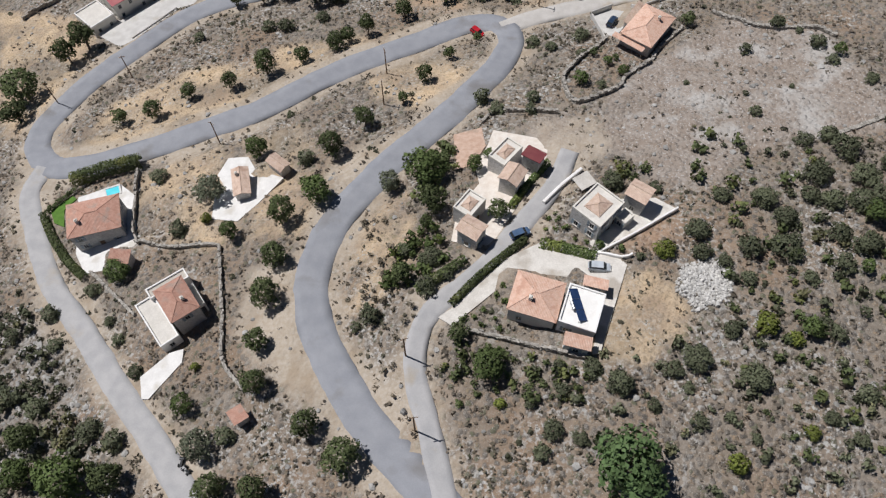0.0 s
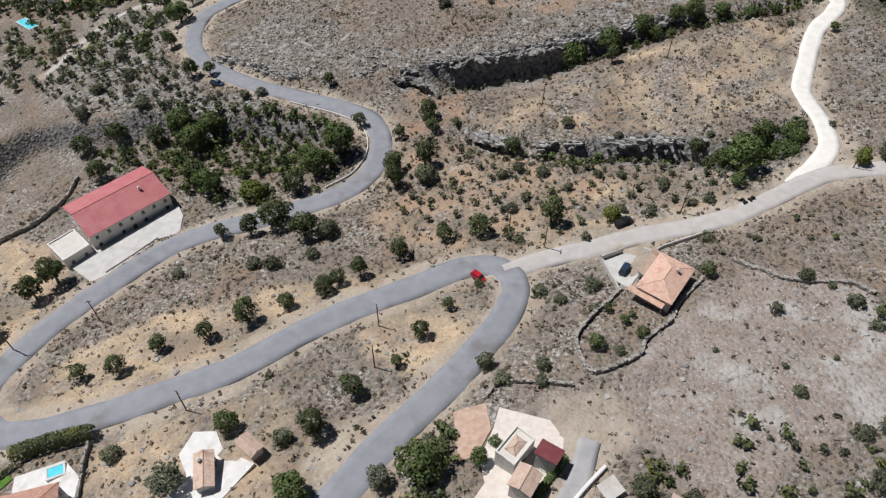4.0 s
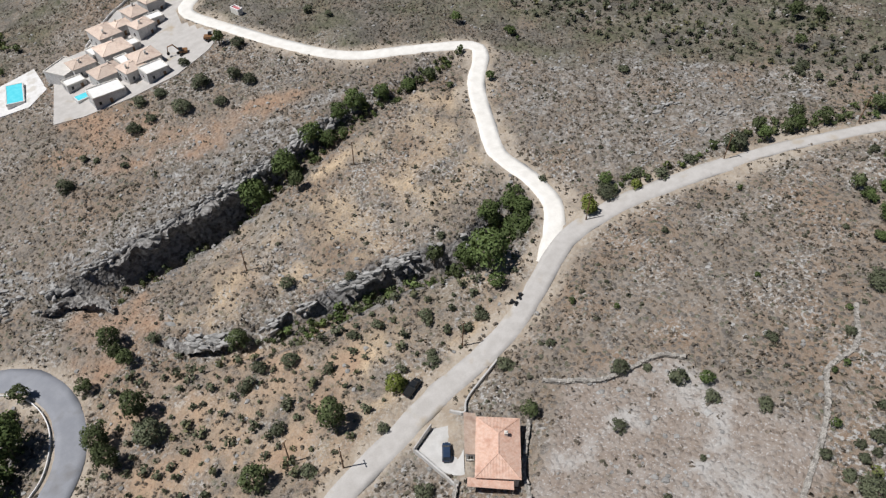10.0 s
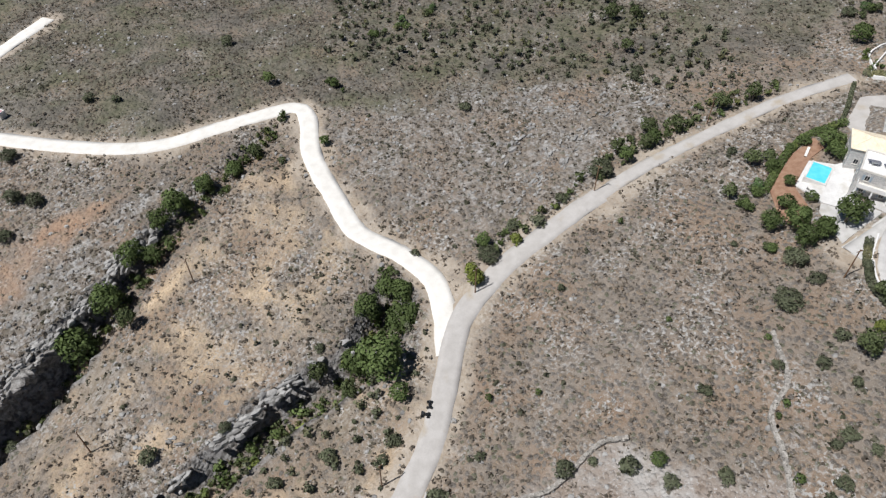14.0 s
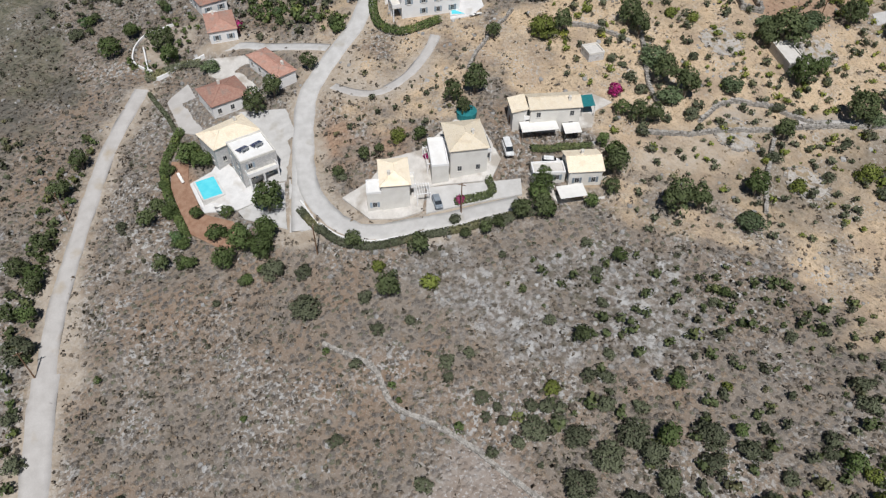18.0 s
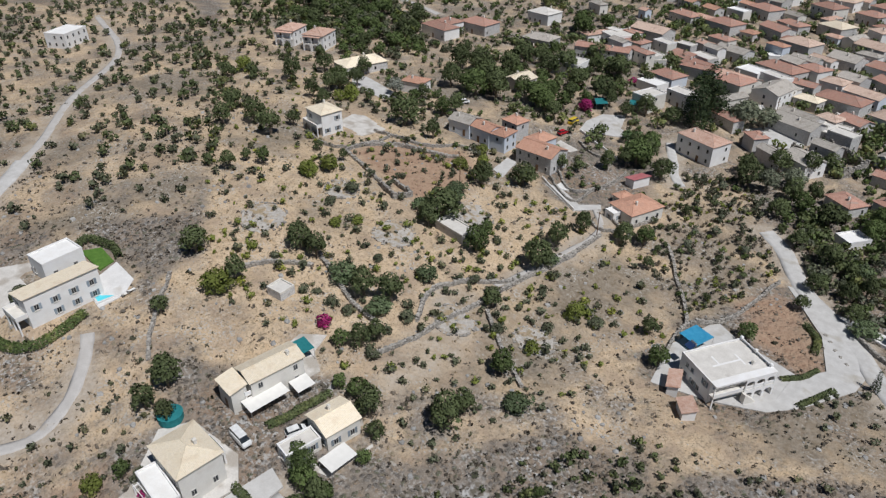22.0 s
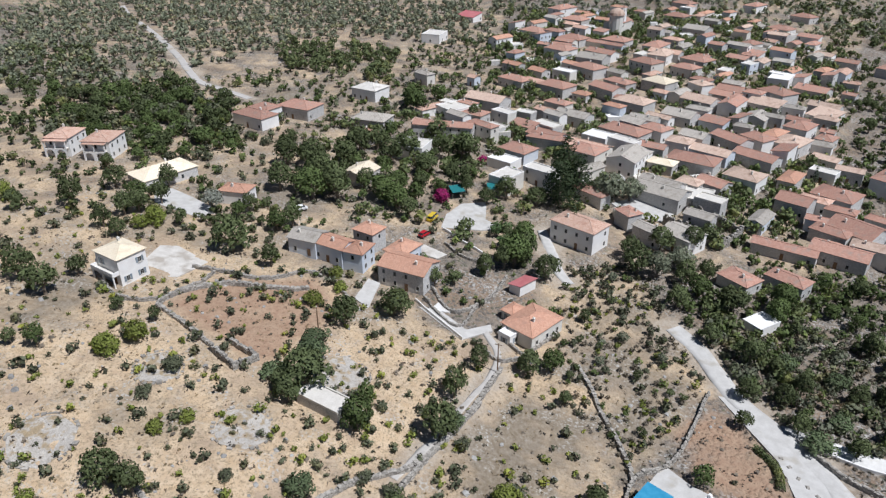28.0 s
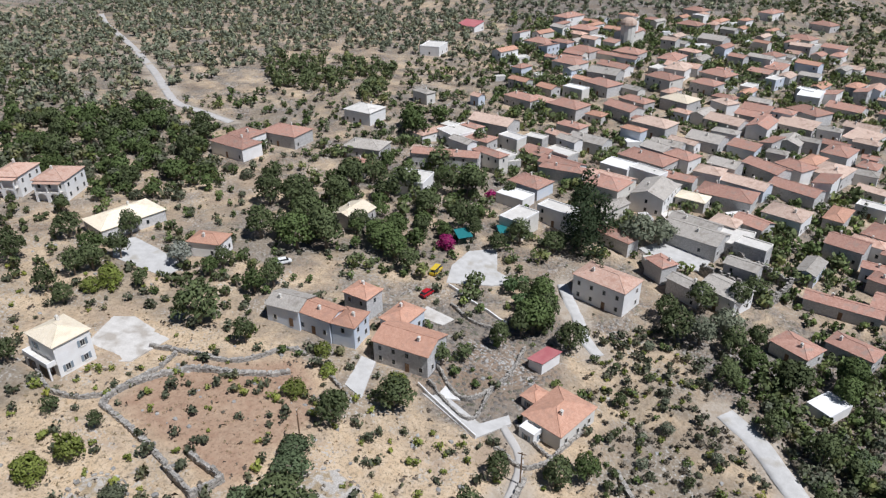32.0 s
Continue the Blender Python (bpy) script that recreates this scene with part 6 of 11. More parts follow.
ROOFS = {
    "red": tile_material("terracotta_tiles", (0.385, 0.208, 0.155), (0.46, 0.278, 0.215), (0.35, 0.25, 0.205)),
    "orange": tile_material("orange_tiles", (0.46, 0.25, 0.17), (0.53, 0.31, 0.22), (0.43, 0.25, 0.18)),
    "salmon": tile_material("weathered_salmon_tiles", (0.54, 0.335, 0.25), (0.61, 0.43, 0.34), (0.48, 0.285, 0.21)),
    "tan": tile_material("tan_tiles", (0.51, 0.37, 0.285), (0.59, 0.455, 0.37), (0.42, 0.29, 0.225)),
    "sand": tile_material("sand_coloured_tiles", (0.80, 0.69, 0.51), (0.84, 0.74, 0.58), (0.76, 0.64, 0.47)),
    "peach": tile_material("peach_coloured_tiles", (0.66, 0.52, 0.42), (0.72, 0.59, 0.49), (0.60, 0.46, 0.37)),
    "grey": tile_material("old_grey_tiles", (0.36, 0.33, 0.29), (0.45, 0.41, 0.36), (0.30, 0.27, 0.23)),
    "burgundy": material("burgundy_sheeting", (0.17, 0.045, 0.05), (0.20, 0.06, 0.06), 1.0, 0.6, 0.08),
    "crimson": material("faded_red_sheeting", (0.45, 0.14, 0.15), (0.50, 0.19, 0.19), 0.4, 0.6, 0.06, 3.0, third=(0.40, 0.13, 0.13), third_scale=0.2),
    "white": material("whitewashed_roof", (0.82, 0.81, 0.78), (0.76, 0.74, 0.70), 0.6, 0.9, 0.04, 4.0),
    "pale": material("cement_roof", (0.58, 0.55, 0.50), (0.66, 0.63, 0.58), 0.5, 0.95, 0.07, 4.0, third=(0.45, 0.42, 0.38), third_scale=0.3),
}
WALLS = {
    "white": material("white_render", (0.80, 0.79, 0.77), (0.74, 0.72, 0.69), 0.5, 0.92, 0.03, 5.0),
    "cream": material("cream_render", (0.68, 0.655, 0.60), (0.62, 0.59, 0.535), 0.5, 0.92, 0.05, 5.0),
    # rendered walls with the blue skylight of their shaded sides put into the colour
    "blue": material("skylit_blue_render", (0.56, 0.61, 0.68), (0.62, 0.65, 0.69), 0.5, 0.92, 0.05, 5.0),
    "stone": material("limestone_masonry", (0.44, 0.43, 0.415), (0.57, 0.555, 0.535), 2.2, 0.95, 0.22, 4.0, 0.05, random=0.12, third=(0.34, 0.315, 0.29), third_scale=0.8),
}
M_TRIM = material("pale_cornice", (0.70, 0.67, 0.61), (0.62, 0.59, 0.53), 1.0, 0.9, 0.04)
M_FRAME = material("painted_frame", (0.62, 0.60, 0.56), None, 2.0, 0.6)
M_SHUTTER = material("grey_blue_shutter", (0.22, 0.27, 0.31), (0.28, 0.32, 0.35), 2.0, 0.7, random=0.3)
M_WOOD = material("brown_wood", (0.16, 0.095, 0.055), (0.22, 0.14, 0.085), 3.0, 0.7, 0.2, 14.0)
M_GLASS = material("window_glass", (0.02, 0.025, 0.03), (0.035, 0.04, 0.045), 1.0, 0.15)
M_GLASS.node_tree.nodes["Principled BSDF"].inputs["Specular IOR Level"].default_value = 0.4
M_PANEL = material("solar_glass", (0.02, 0.04, 0.10), (0.03, 0.055, 0.13), 2.0, 0.12)
M_METAL = material("galvanised_steel", (0.55, 0.56, 0.57), (0.48, 0.49, 0.50), 4.0, 0.4, metal=0.9)
M_AWNING = material("off_white_canvas", (0.80, 0.78, 0.73), (0.74, 0.72, 0.67), 0.8, 0.9)
M_POOL = material("pool_water", (0.10, 0.62, 0.72), (0.16, 0.70, 0.78), 0.6, 0.05)
M_TEAL = material("teal_shade_net", (0.02, 0.16, 0.17), (0.03, 0.20, 0.21), 2.0, 0.8)
M_BLUE = material("blue_tarpaulin", (0.04, 0.25, 0.42), (0.06, 0.30, 0.48), 1.0, 0.5)
M_PAVE = material("pale_paving", (0.52, 0.49, 0.445), (0.61, 0.58, 0.535), 0.5, 0.9, 0.08, 4.0, third=(0.40, 0.36, 0.31), third_scale=0.22, third_at=0.52)
M_WHITEPAVE = material("white_terrace", (0.70, 0.685, 0.66), (0.62, 0.605, 0.58), 0.6, 0.9, 0.06, 4.0, third=(0.54, 0.51, 0.46), third_scale=0.25, third_at=0.55)
M_PINKPAVE = material("terracotta_paving", (0.60, 0.53, 0.46), (0.67, 0.62, 0.56), 0.9, 0.9, 0.06, 4.0)
M_REDPAVE = material("terracotta_slabs", (0.43, 0.29, 0.215), (0.52, 0.38, 0.30), 0.9, 0.9, 0.08, 4.0, third=(0.36, 0.27, 0.21), third_scale=0.3)
M_LAWN = material("watered_lawn", (0.07, 0.15, 0.025), (0.10, 0.19, 0.035), 1.2, 0.95, 0.15, 8.0)
M_SOIL = material("raked_red_soil", (0.27, 0.155, 0.10), (0.34, 0.215, 0.145), 0.9, 0.95, 0.12, 5.0, 0.03)
M_DRYSTONE = material("dry_stone_wall", (0.27, 0.25, 0.22), (0.37, 0.345, 0.31), 2.4, 0.95, 0.28, 5.0, 0.06, island=0.3, third=(0.33, 0.30, 0.27), third_scale=0.9)

RED_NAMES = {"red": "terracotta-tiled", "orange": "bright orange-tiled", "peach": "peach-tiled", "salmon": "weathered salmon-tiled", "tan": "tan-tiled", "sand": "sand-tiled", "grey": "old grey-tiled", "burgundy": "burgundy sheet", "crimson": "faded red sheet", "white": "white flat", "pale": "pale cement"}
WALL_NAMES = {"white": "white-rendered", "cream": "cream-rendered", "stone": "limestone", "blue": "shade-blue rendered"}
WINDOWS = {}
PITCH = 0.35


def window_meshes(w, h):
    """Frame, sill, pane and shutter leaf of a window w by h; they look towards -y, the wall's face at y = 0."""
    key = (round(w, 1), round(h, 1))
    if key not in WINDOWS:
        w, h = key
        f = Shape()
        for a, b in (((-w / 2, -h / 2), (-w / 2 + 0.09, h / 2)), ((w / 2 - 0.09, -h / 2), (w / 2, h / 2)), ((-w / 2 + 0.09, h / 2 - 0.09), (w / 2 - 0.09, h / 2)), ((-w / 2 + 0.09, -h / 2), (w / 2 - 0.09, -h / 2 + 0.09)), ((-0.03, -h / 2 + 0.09), (0.03, h / 2 - 0.09))):
            f.box(a[0], -0.06, a[1], b[0], 0.02, b[1])
        sill = Shape().box(-w / 2 - 0.1, -0.16, -h / 2 - 0.1, w / 2 + 0.1, 0.02, -h / 2 - 0.005, 0.02)
        pane = Shape().box(-w / 2 + 0.05, -0.02, -h / 2 + 0.05, w / 2 - 0.05, 0.015, h / 2 - 0.05)
        leaf = Shape().box(-w / 4, -0.06, -h / 2, w / 4, -0.005, h / 2)
        for k in range(5):
            z = -h / 2 + h * (k + 0.5) / 5
            leaf.box(-w / 4 + 0.06, -0.075, z - 0.06, w / 4 - 0.06, -0.06, z + 0.05)
        WINDOWS[key] = (f.mesh("window_frame", M_FRAME), sill.mesh("window_sill", M_TRIM), pane.mesh("pane", M_GLASS), leaf.mesh("shutter", M_SHUTTER))
    return WINDOWS[key]


DOOR = Shape().box(-0.5, -0.07, 0, 0.5, 0.02, 2.1).box(-0.38, -0.09, 0.15, -0.05, -0.07, 0.95).box(0.05, -0.09, 0.15, 0.38, -0.07, 0.95).box(-0.38, -0.09, 1.1, 0.38, -0.07, 1.95).mesh("door", M_WOOD)
FLUE = Shape().box(-0.28, -0.28, -0.6, 0.28, 0.28, 0.75).box(-0.34, -0.34, 0.75, 0.34, 0.34, 0.85, 0.03).box(-0.2, -0.2, 0.85, 0.2, 0.2, 1.05, 0.05).mesh("chimney", M_TRIM)


WHOLE = {}


def whole_window(w, h, shutters):
    """A frame and its recessed pane in one piece, for the far village."""
    if (w, h) not in WHOLE:
        x, z, i = w / 2, h / 2, 0.1
        v = []
        for a, b, y in ((x, z, 0.02), (x, z, -0.07), (x - i, z - i, -0.07), (x - i, z - i, -0.02)):
            v += [(-a, y, -b), (a, y, -b), (a, y, b), (-a, y, b)]
        f = [(4 * r + k, 4 * r + (k + 1) % 4, 4 * r + 4 + (k + 1) % 4, 4 * r + 4 + k) for r in range(3) for k in range(4)] + [(12, 13, 14, 15)]
        me = mesh_of("window", v, f, M_FRAME)
        me.materials.append(M_GLASS)
        me.polygons[12].material_index = 1
        WHOLE[(w, h)] = me
    return WHOLE[(w, h)]


def add_window(house, x, y, z, turn, w, h, shutters, detailed):
    if not detailed:
        part_of("window", whole_window(w, h, shutters), house, "", pose(x, y, z, 0, 0, turn))
        return
    frame_mesh, sill_mesh, pane_mesh, leaf_mesh = window_meshes(w, h)
    win = part_of("window", pane_mesh, house, "", pose(x, y, z, 0, 0, turn))
    part_of("window_frame", frame_mesh, win)
    if detailed:
        part_of("window_sill", sill_mesh, win)
        if shutters:
            for s in (-1, 1):
                part_of("shutter", leaf_mesh, win, "", pose(s * w * 0.76, 0, 0))


def roof_mesh(kind, w, d, colour, rng):
    """A roof over w by d, its eaves at z = 0, 0.14 thick, with the slope laid out in its UV map."""
    s, rise = Shape(), min(w, d) * 0.5 * PITCH
    x, y, e = w / 2, d / 2, 0.14
    if kind == "hip":
        r = max(x - y, 0.05)
        top = [(-r, 0, rise), (r, 0, rise)]
        ring = [(-x, -y, 0), (x, -y, 0), (x, y, 0), (-x, y, 0)]
        low = [(a, b, c - e) for a, b, c in ring]
        s.add(ring + low + top, [(0, 1, 9, 8), (1, 2, 9), (2, 3, 8, 9), (3, 0, 8), (0, 4, 5, 1), (1, 5, 6, 2), (2, 6, 7, 3), (3, 7, 4, 0), (7, 6, 5, 4)])
        s.tube((-r, 0, rise + 0.02), (r, 0, rise + 0.02), 0.11, 0.11, 5)
        for a, b in ((0, 0), (1, 1), (2, 1), (3, 0)):
            s.tube(ring[a], top[b], 0.09, 0.09, 4)
    elif kind == "gable":
        ring = [(-x, -y, 0), (x, -y, 0), (x, y, 0), (-x, y, 0), (-x, 0, rise), (x, 0, rise)]
        low = [(a, b, c - e) for a, b, c in ring]
        s.add(ring + low, [(0, 1, 5, 4), (2, 3, 4, 5), (0, 6, 7, 1), (2, 8, 9, 3), (1, 7, 11, 5), (5, 11, 8, 2), (3, 9, 10, 4), (4, 10, 6, 0), (6, 10, 11, 7), (10, 9, 8, 11)])
        s.tube((-x, 0, rise + 0.02), (x, 0, rise + 0.02), 0.11, 0.11, 5)
    else:
        rise = d * 0.2
        ring = [(-x, -y, 0), (x, -y, 0), (x, y, rise), (-x, y, rise)]
        low = [(a, b, c - e) for a, b, c in ring]
        s.add(ring + low, [(0, 1, 2, 3), (0, 4, 5, 1), (1, 5, 6, 2), (2, 6, 7, 3), (3, 7, 4, 0), (7, 6, 5, 4)])
    me = s.mesh("roof", ROOFS[colour])
    uv = me.uv_layers.new(name="slope")
    for p in me.polygons:
        along = Vector((0, 0, 1)).cross(p.normal)
        along = along.normalized() if along.length > 0.05 else Vector((1, 0, 0))
        up = p.normal.cross(along)
        for k in p.loop_indices:
            co = me.vertices[me.loops[k].vertex_index].co
            uv.data[k].uv = (co @ along, co @ up)
    return me, rise


def house(x, y, turn, w, d, h, kind, colour, wall, name="house", label="", detailed=False, windows=True, base=None, flue=True, blind=0.30):
    """A house with eaves w by d at height h. Its long side runs along local x; base: the floor's height."""
    rng = random.Random(int(x * 31 + y * 17 + 5000))
    z = ground_at(x, y) if base is None else base
    top = new(name)
    top.matrix_world = pose(x, y, z, 0, 0, turn)
    label = label or f"{WALL_NAMES[wall]} house with a {RED_NAMES[colour]} roof"
    tagged(top, label, "house")
    over = 0.0 if kind == "flat" else 0.35
    a, b = w / 2 - over, d / 2 - over
    body = Shape()
    if kind == "gable":
        r = (d / 2) * PITCH - 0.16
        v = [(-a, -b, -3), (a, -b, -3), (a, b, -3), (-a, b, -3), (-a, -b, h - 0.1), (a, -b, h - 0.1), (a, b, h - 0.1), (-a, b, h - 0.1), (-a, 0, h + r), (a, 0, h + r)]
        body.add(v, [(3, 2, 1, 0), (0, 1, 5, 4), (2, 3, 7, 6), (1, 2, 6, 9, 5), (3, 0, 4, 8, 7), (4, 5, 9, 8), (6, 7, 8, 9)])
    elif kind == "mono":
        r = d * 0.2
        lo, hi = h - 0.15 + r * 0.35 / d, h - 0.15 + r * (1 - 0.35 / d)
        v = [(-a, -b, -3), (a, -b, -3), (a, b, -3), (-a, b, -3), (-a, -b, lo), (a, -b, lo), (a, b, hi), (-a, b, hi)]
        body.add(v, [(3, 2, 1, 0), (0, 1, 5, 4), (1, 2, 6, 5), (2, 3, 7, 6), (3, 0, 4, 7), (4, 5, 6, 7)])
    else:
        body.box(-a, -b, -3, a, b, h - (0.45 if kind == "flat" else 0.12))
    part_of("wall", body.mesh("wall", WALLS[wall]), top)
    if kind == "flat":
        deck = Shape().box(-a + 0.26, -b + 0.26, h - 0.45, a - 0.26, b - 0.26, h - 0.30)
        part_of("roof", deck.mesh("roof", ROOFS[colour]), top)
        rim = Shape().box(-a - 0.04, -b - 0.04, h - 0.449, a + 0.04, -b + 0.25, h + 0.05, 0.03).box(-a - 0.04, b - 0.25, h - 0.449, a + 0.04, b + 0.04, h + 0.05, 0.03)
        rim.box(-a - 0.04, -b + 0.25, h - 0.449, -a + 0.25, b - 0.25, h + 0.05, 0.03).box(a - 0.25, -b + 0.25, h - 0.449, a + 0.04, b - 0.25, h + 0.05, 0.03)
        part_of("parapet", rim.mesh("parapet", WALLS["white"] if wall != "stone" else M_TRIM), top)
    else:
        me, rise = roof_mesh(kind, w, d, colour, rng)
        part_of("roof", me, top, "", pose(0, 0, h))
        eaves = Shape()
        for x0, y0, x1, y1 in ((-a - 0.12, -b - 0.12, a + 0.12, -b), (-a - 0.12, b, a + 0.12, b + 0.12)):
            if kind != "mono":
                eaves.box(x0, y0, h - 0.36, x1, y1, h - 0.15)
        if eaves.v and detailed:
            part_of("cornice", eaves.mesh("cornice", M_TRIM), top)
        if flue and kind != "mono" and w > 5:
            part_of("chimney", FLUE, top, "", pose(rng.uniform(-0.3, 0.3) * w, rng.choice((-1, 1)) * d * 0.17, h + rise * 0.75))
    if windows and h > 2.7:
        floors = max(1, int((h + 0.4) / 2.9))
        shutters = rng.random() < 0.6
        for side, (length, off) in enumerate(((2 * a, b), (2 * b, a), (2 * a, b), (2 * b, a))):
            n = max(1, int(length / 3.1))
            for f in range(floors):
                for k in range(n):
                    if rng.random() < (0.14 if detailed else blind) or (side % 2 and rng.random() < 0.25):
                        continue
                    u = (k + 0.5) / n * length - length / 2
                    px, py = ((u, -off), (off, u), (-u, off), (-off, -u))[side]
                    zz = 1.55 + f * (h - 0.35) / floors
                    if side == 0 and f == 0 and k == n // 2:
                        part_of("door", DOOR, top, "", pose(px, py, 0.05, 0, 0, side * 90))
                    else:
                        add_window(top, px, py, zz, side * 90, 1.0, 1.4, shutters, detailed)
    return top


# ---- plants ----
def thin_material(m, share):
    """Lets light through a leaf or twig from its far side."""
    t = m.node_tree
    bsdf = t.nodes["Principled BSDF"]
    thin, mix = t.nodes.new("ShaderNodeBsdfTranslucent"), t.nodes.new("ShaderNodeMixShader")
    t.links.new(bsdf.inputs["Base Color"].links[0].from_socket, thin.inputs["Color"])
    mix.inputs["Fac"].default_value = share
    t.links.new(bsdf.outputs["BSDF"], mix.inputs[1])
    t.links.new(thin.outputs["BSDF"], mix.inputs[2])
    t.links.new(mix.outputs["Shader"], t.nodes["Material Output"].inputs["Surface"])
    return m


def leaf_material(name, base, second, spread=0.22):
    base, second = tuple(c * 1.22 for c in base), tuple(c * 1.32 for c in second)
    m = material(name, base, second, 0.45, 0.75, 0.0, island=spread, random=0.25, third=(second[0] * 1.45, second[1] * 1.3, second[2] * 1.05), third_scale=0.16, third_at=0.54)
    bsdf = m.node_tree.nodes["Principled BSDF"]
    bsdf.inputs["Specular IOR Level"].default_value = 0.2
    return thin_material(m, 0.2)


LEAVES = {
    "o": leaf_material("dark_olive_leaves", (0.068, 0.086, 0.036), (0.100, 0.118, 0.052)),
    "b": leaf_material("grey_green_leaves", (0.084, 0.094, 0.054), (0.122, 0.130, 0.082)),
    "g": leaf_material("green_leaves", (0.070, 0.098, 0.032), (0.102, 0.132, 0.048)),
    "G": leaf_material("lush_green_leaves", (0.082, 0.128, 0.050), (0.106, 0.156, 0.064)),
    "y": leaf_material("yellow_green_leaves", (0.13, 0.155, 0.032), (0.17, 0.19, 0.05)),
    "v": leaf_material("silver_olive_leaves", (0.128, 0.142, 0.092), (0.17, 0.182, 0.126)),
    "k": leaf_material("prickly_pear_pads", (0.085, 0.115, 0.055), (0.13, 0.16, 0.085)),
    "c": leaf_material("cypress_leaves", (0.028, 0.042, 0.018), (0.04, 0.056, 0.024)),
    "w": leaf_material("pale_oleander_leaves", (0.30, 0.32, 0.26), (0.36, 0.36, 0.31)),
    "m": leaf_material("magenta_bougainvillea", (0.30, 0.02, 0.12), (0.38, 0.04, 0.17)),
}
LEAVES["d"] = leaf_material("dry_brush_twigs", (0.125, 0.108, 0.080), (0.17, 0.148, 0.112))
LEAVES["C"] = LEAVES["c"]
M_BARK = material("grey_bark", (0.17, 0.135, 0.10), (0.24, 0.20, 0.16), 4.0, 0.95, 0.25, 20.0)


# leaves of a crown and their size, for small, middling and large plants, near and far
LEAF_COUNTS = {(0, False): (340, 0.058), (1, False): (760, 0.041), (2, False): (1500, 0.030), (0, True): (220, 0.07), (1, True): (420, 0.053), (2, True): (680, 0.043)}


def crown_mesh(kind, seed, far=False, big=1):
    """Leaf sprays round several lobes of a crown 1 m wide; its foot at z = 0."""
    rng = np.random.RandomState(seed)
    tall = kind in "cC"
    lobes = []
    if kind == "c":
        lobes = [((0, 0, 0.25 + 0.36 * k), 0.42 - 0.05 * k) for k in range(7)]
    elif kind == "C":
        lobes = [((rng.uniform(-0.12, 0.12), rng.uniform(-0.12, 0.12), 0.3 + 0.2 * k), 0.42 - 0.035 * k) for k in range(8)]
    else:
        lift = 0.44 if kind in "ogGvw" else 0.24
        lobes = [((0, 0, lift + 0.12), 0.34)]
        for k in range(9 + 5 * big):
            a, r = 2.4 * k + rng.uniform(-0.3, 0.3), rng.uniform(0.14, 0.38)
            lobes.append(((r * math.cos(a), r * math.sin(a), lift + rng.uniform(-0.14, 0.30) * (1.1 - r)), rng.uniform(0.09, 0.21 - 0.02 * big)))
    n, leaf = LEAF_COUNTS[(big, far)]
    sizes = np.array([r**2 for _, r in lobes])
    pick = rng.choice(len(lobes), n, p=sizes / sizes.sum())
    c = np.array([l[0] for l in lobes])[pick]
    r = np.array([l[1] for l in lobes])[pick]
    u = rng.normal(size=(n, 3))
    u /= np.linalg.norm(u, axis=1)[:, None]
    u[:, 2] = np.where(u[:, 2] < -0.5, -u[:, 2], u[:, 2])
    p = c + u * (r * rng.uniform(0.75, 1.12, n))[:, None]
    p[:, 2] = np.maximum(p[:, 2], 0.03)
    normal = u + rng.normal(size=(n, 3)) * 0.55
    normal /= np.linalg.norm(normal, axis=1)[:, None]
    t = np.cross(normal, rng.normal(size=(n, 3)))
    t /= np.linalg.norm(t, axis=1)[:, None]
    s = np.cross(normal, t)
    size = rng.uniform(0.6, 1.45, n)[:, None] * leaf
    q = np.stack([p + t * size * 1.2, p + s * size * 0.7 + normal * size * 0.3, p - t * size * 1.2, p - s * size * 0.7 + normal * size * 0.25], 1).reshape(-1, 3)
    soft = u * 0.6 + normal * 0.4 + (0, 0, 0.15)
    soft /= np.linalg.norm(soft, axis=1)[:, None]
    return quick_mesh("crown", q, np.arange(n * 4).reshape(n, 4), LEAVES[kind], False, soft.repeat(4, 0))


def trunk_mesh(kind, seed):
    """A leaning trunk that splits into limbs, for a crown 1 m wide."""
    rng = random.Random(seed)
    s = Shape()
    if kind in "cC":
        s.tube((0, 0, -0.15), (0.02, 0.01, 1.1), 0.05, 0.02, 6)
        return s.mesh("trunk", M_BARK)
    fork = (rng.uniform(-0.04, 0.04), rng.uniform(-0.04, 0.04), 0.26)
    s.tube((0, 0, -0.15), fork, 0.05, 0.036, 5)
    for k in range(4):
        a = 1.57 * k + rng.uniform(-0.4, 0.4)
        mid = (0.13 * math.cos(a), 0.13 * math.sin(a), 0.36)
        s.tube(fork, mid, 0.028, 0.018, 4)
        s.tube(mid, (0.27 * math.cos(a + 0.2), 0.27 * math.sin(a + 0.2), 0.56), 0.018, 0.007, 3)
    return s.mesh("trunk", M_BARK)


PLANT_NAMES = {
    "o": ("tree", "round dark-green carob tree on dry ground", "tree"), "b": ("shrub", "low grey-green mastic shrub among dry scrub", "shrub"), "g": ("green_tree", "leafy bright-green tree in full leaf", "tree"),
    "G": ("lush_tree", "lush green broad-leaved tree in a thicket", "tree"), "y": ("yellow_shrub", "yellow-green spurge shrub on dry ground", "shrub"), "v": ("olive_tree", "silvery olive tree with a spreading crown", "tree"),
    "k": ("prickly_pear", "sprawling prickly pear clump with grey-green pads", "cactus"), "c": ("cypress", "slim dark cypress tree", "tree"), "C": ("conifer", "tall dense dark conifer beside the village", "tree"), "w": ("oleander", "pale flowering oleander bush", "shrub"), "m": ("bougainvillea", "magenta flowering bougainvillea against a wall", "shrub"),
}
PLANTS = {}


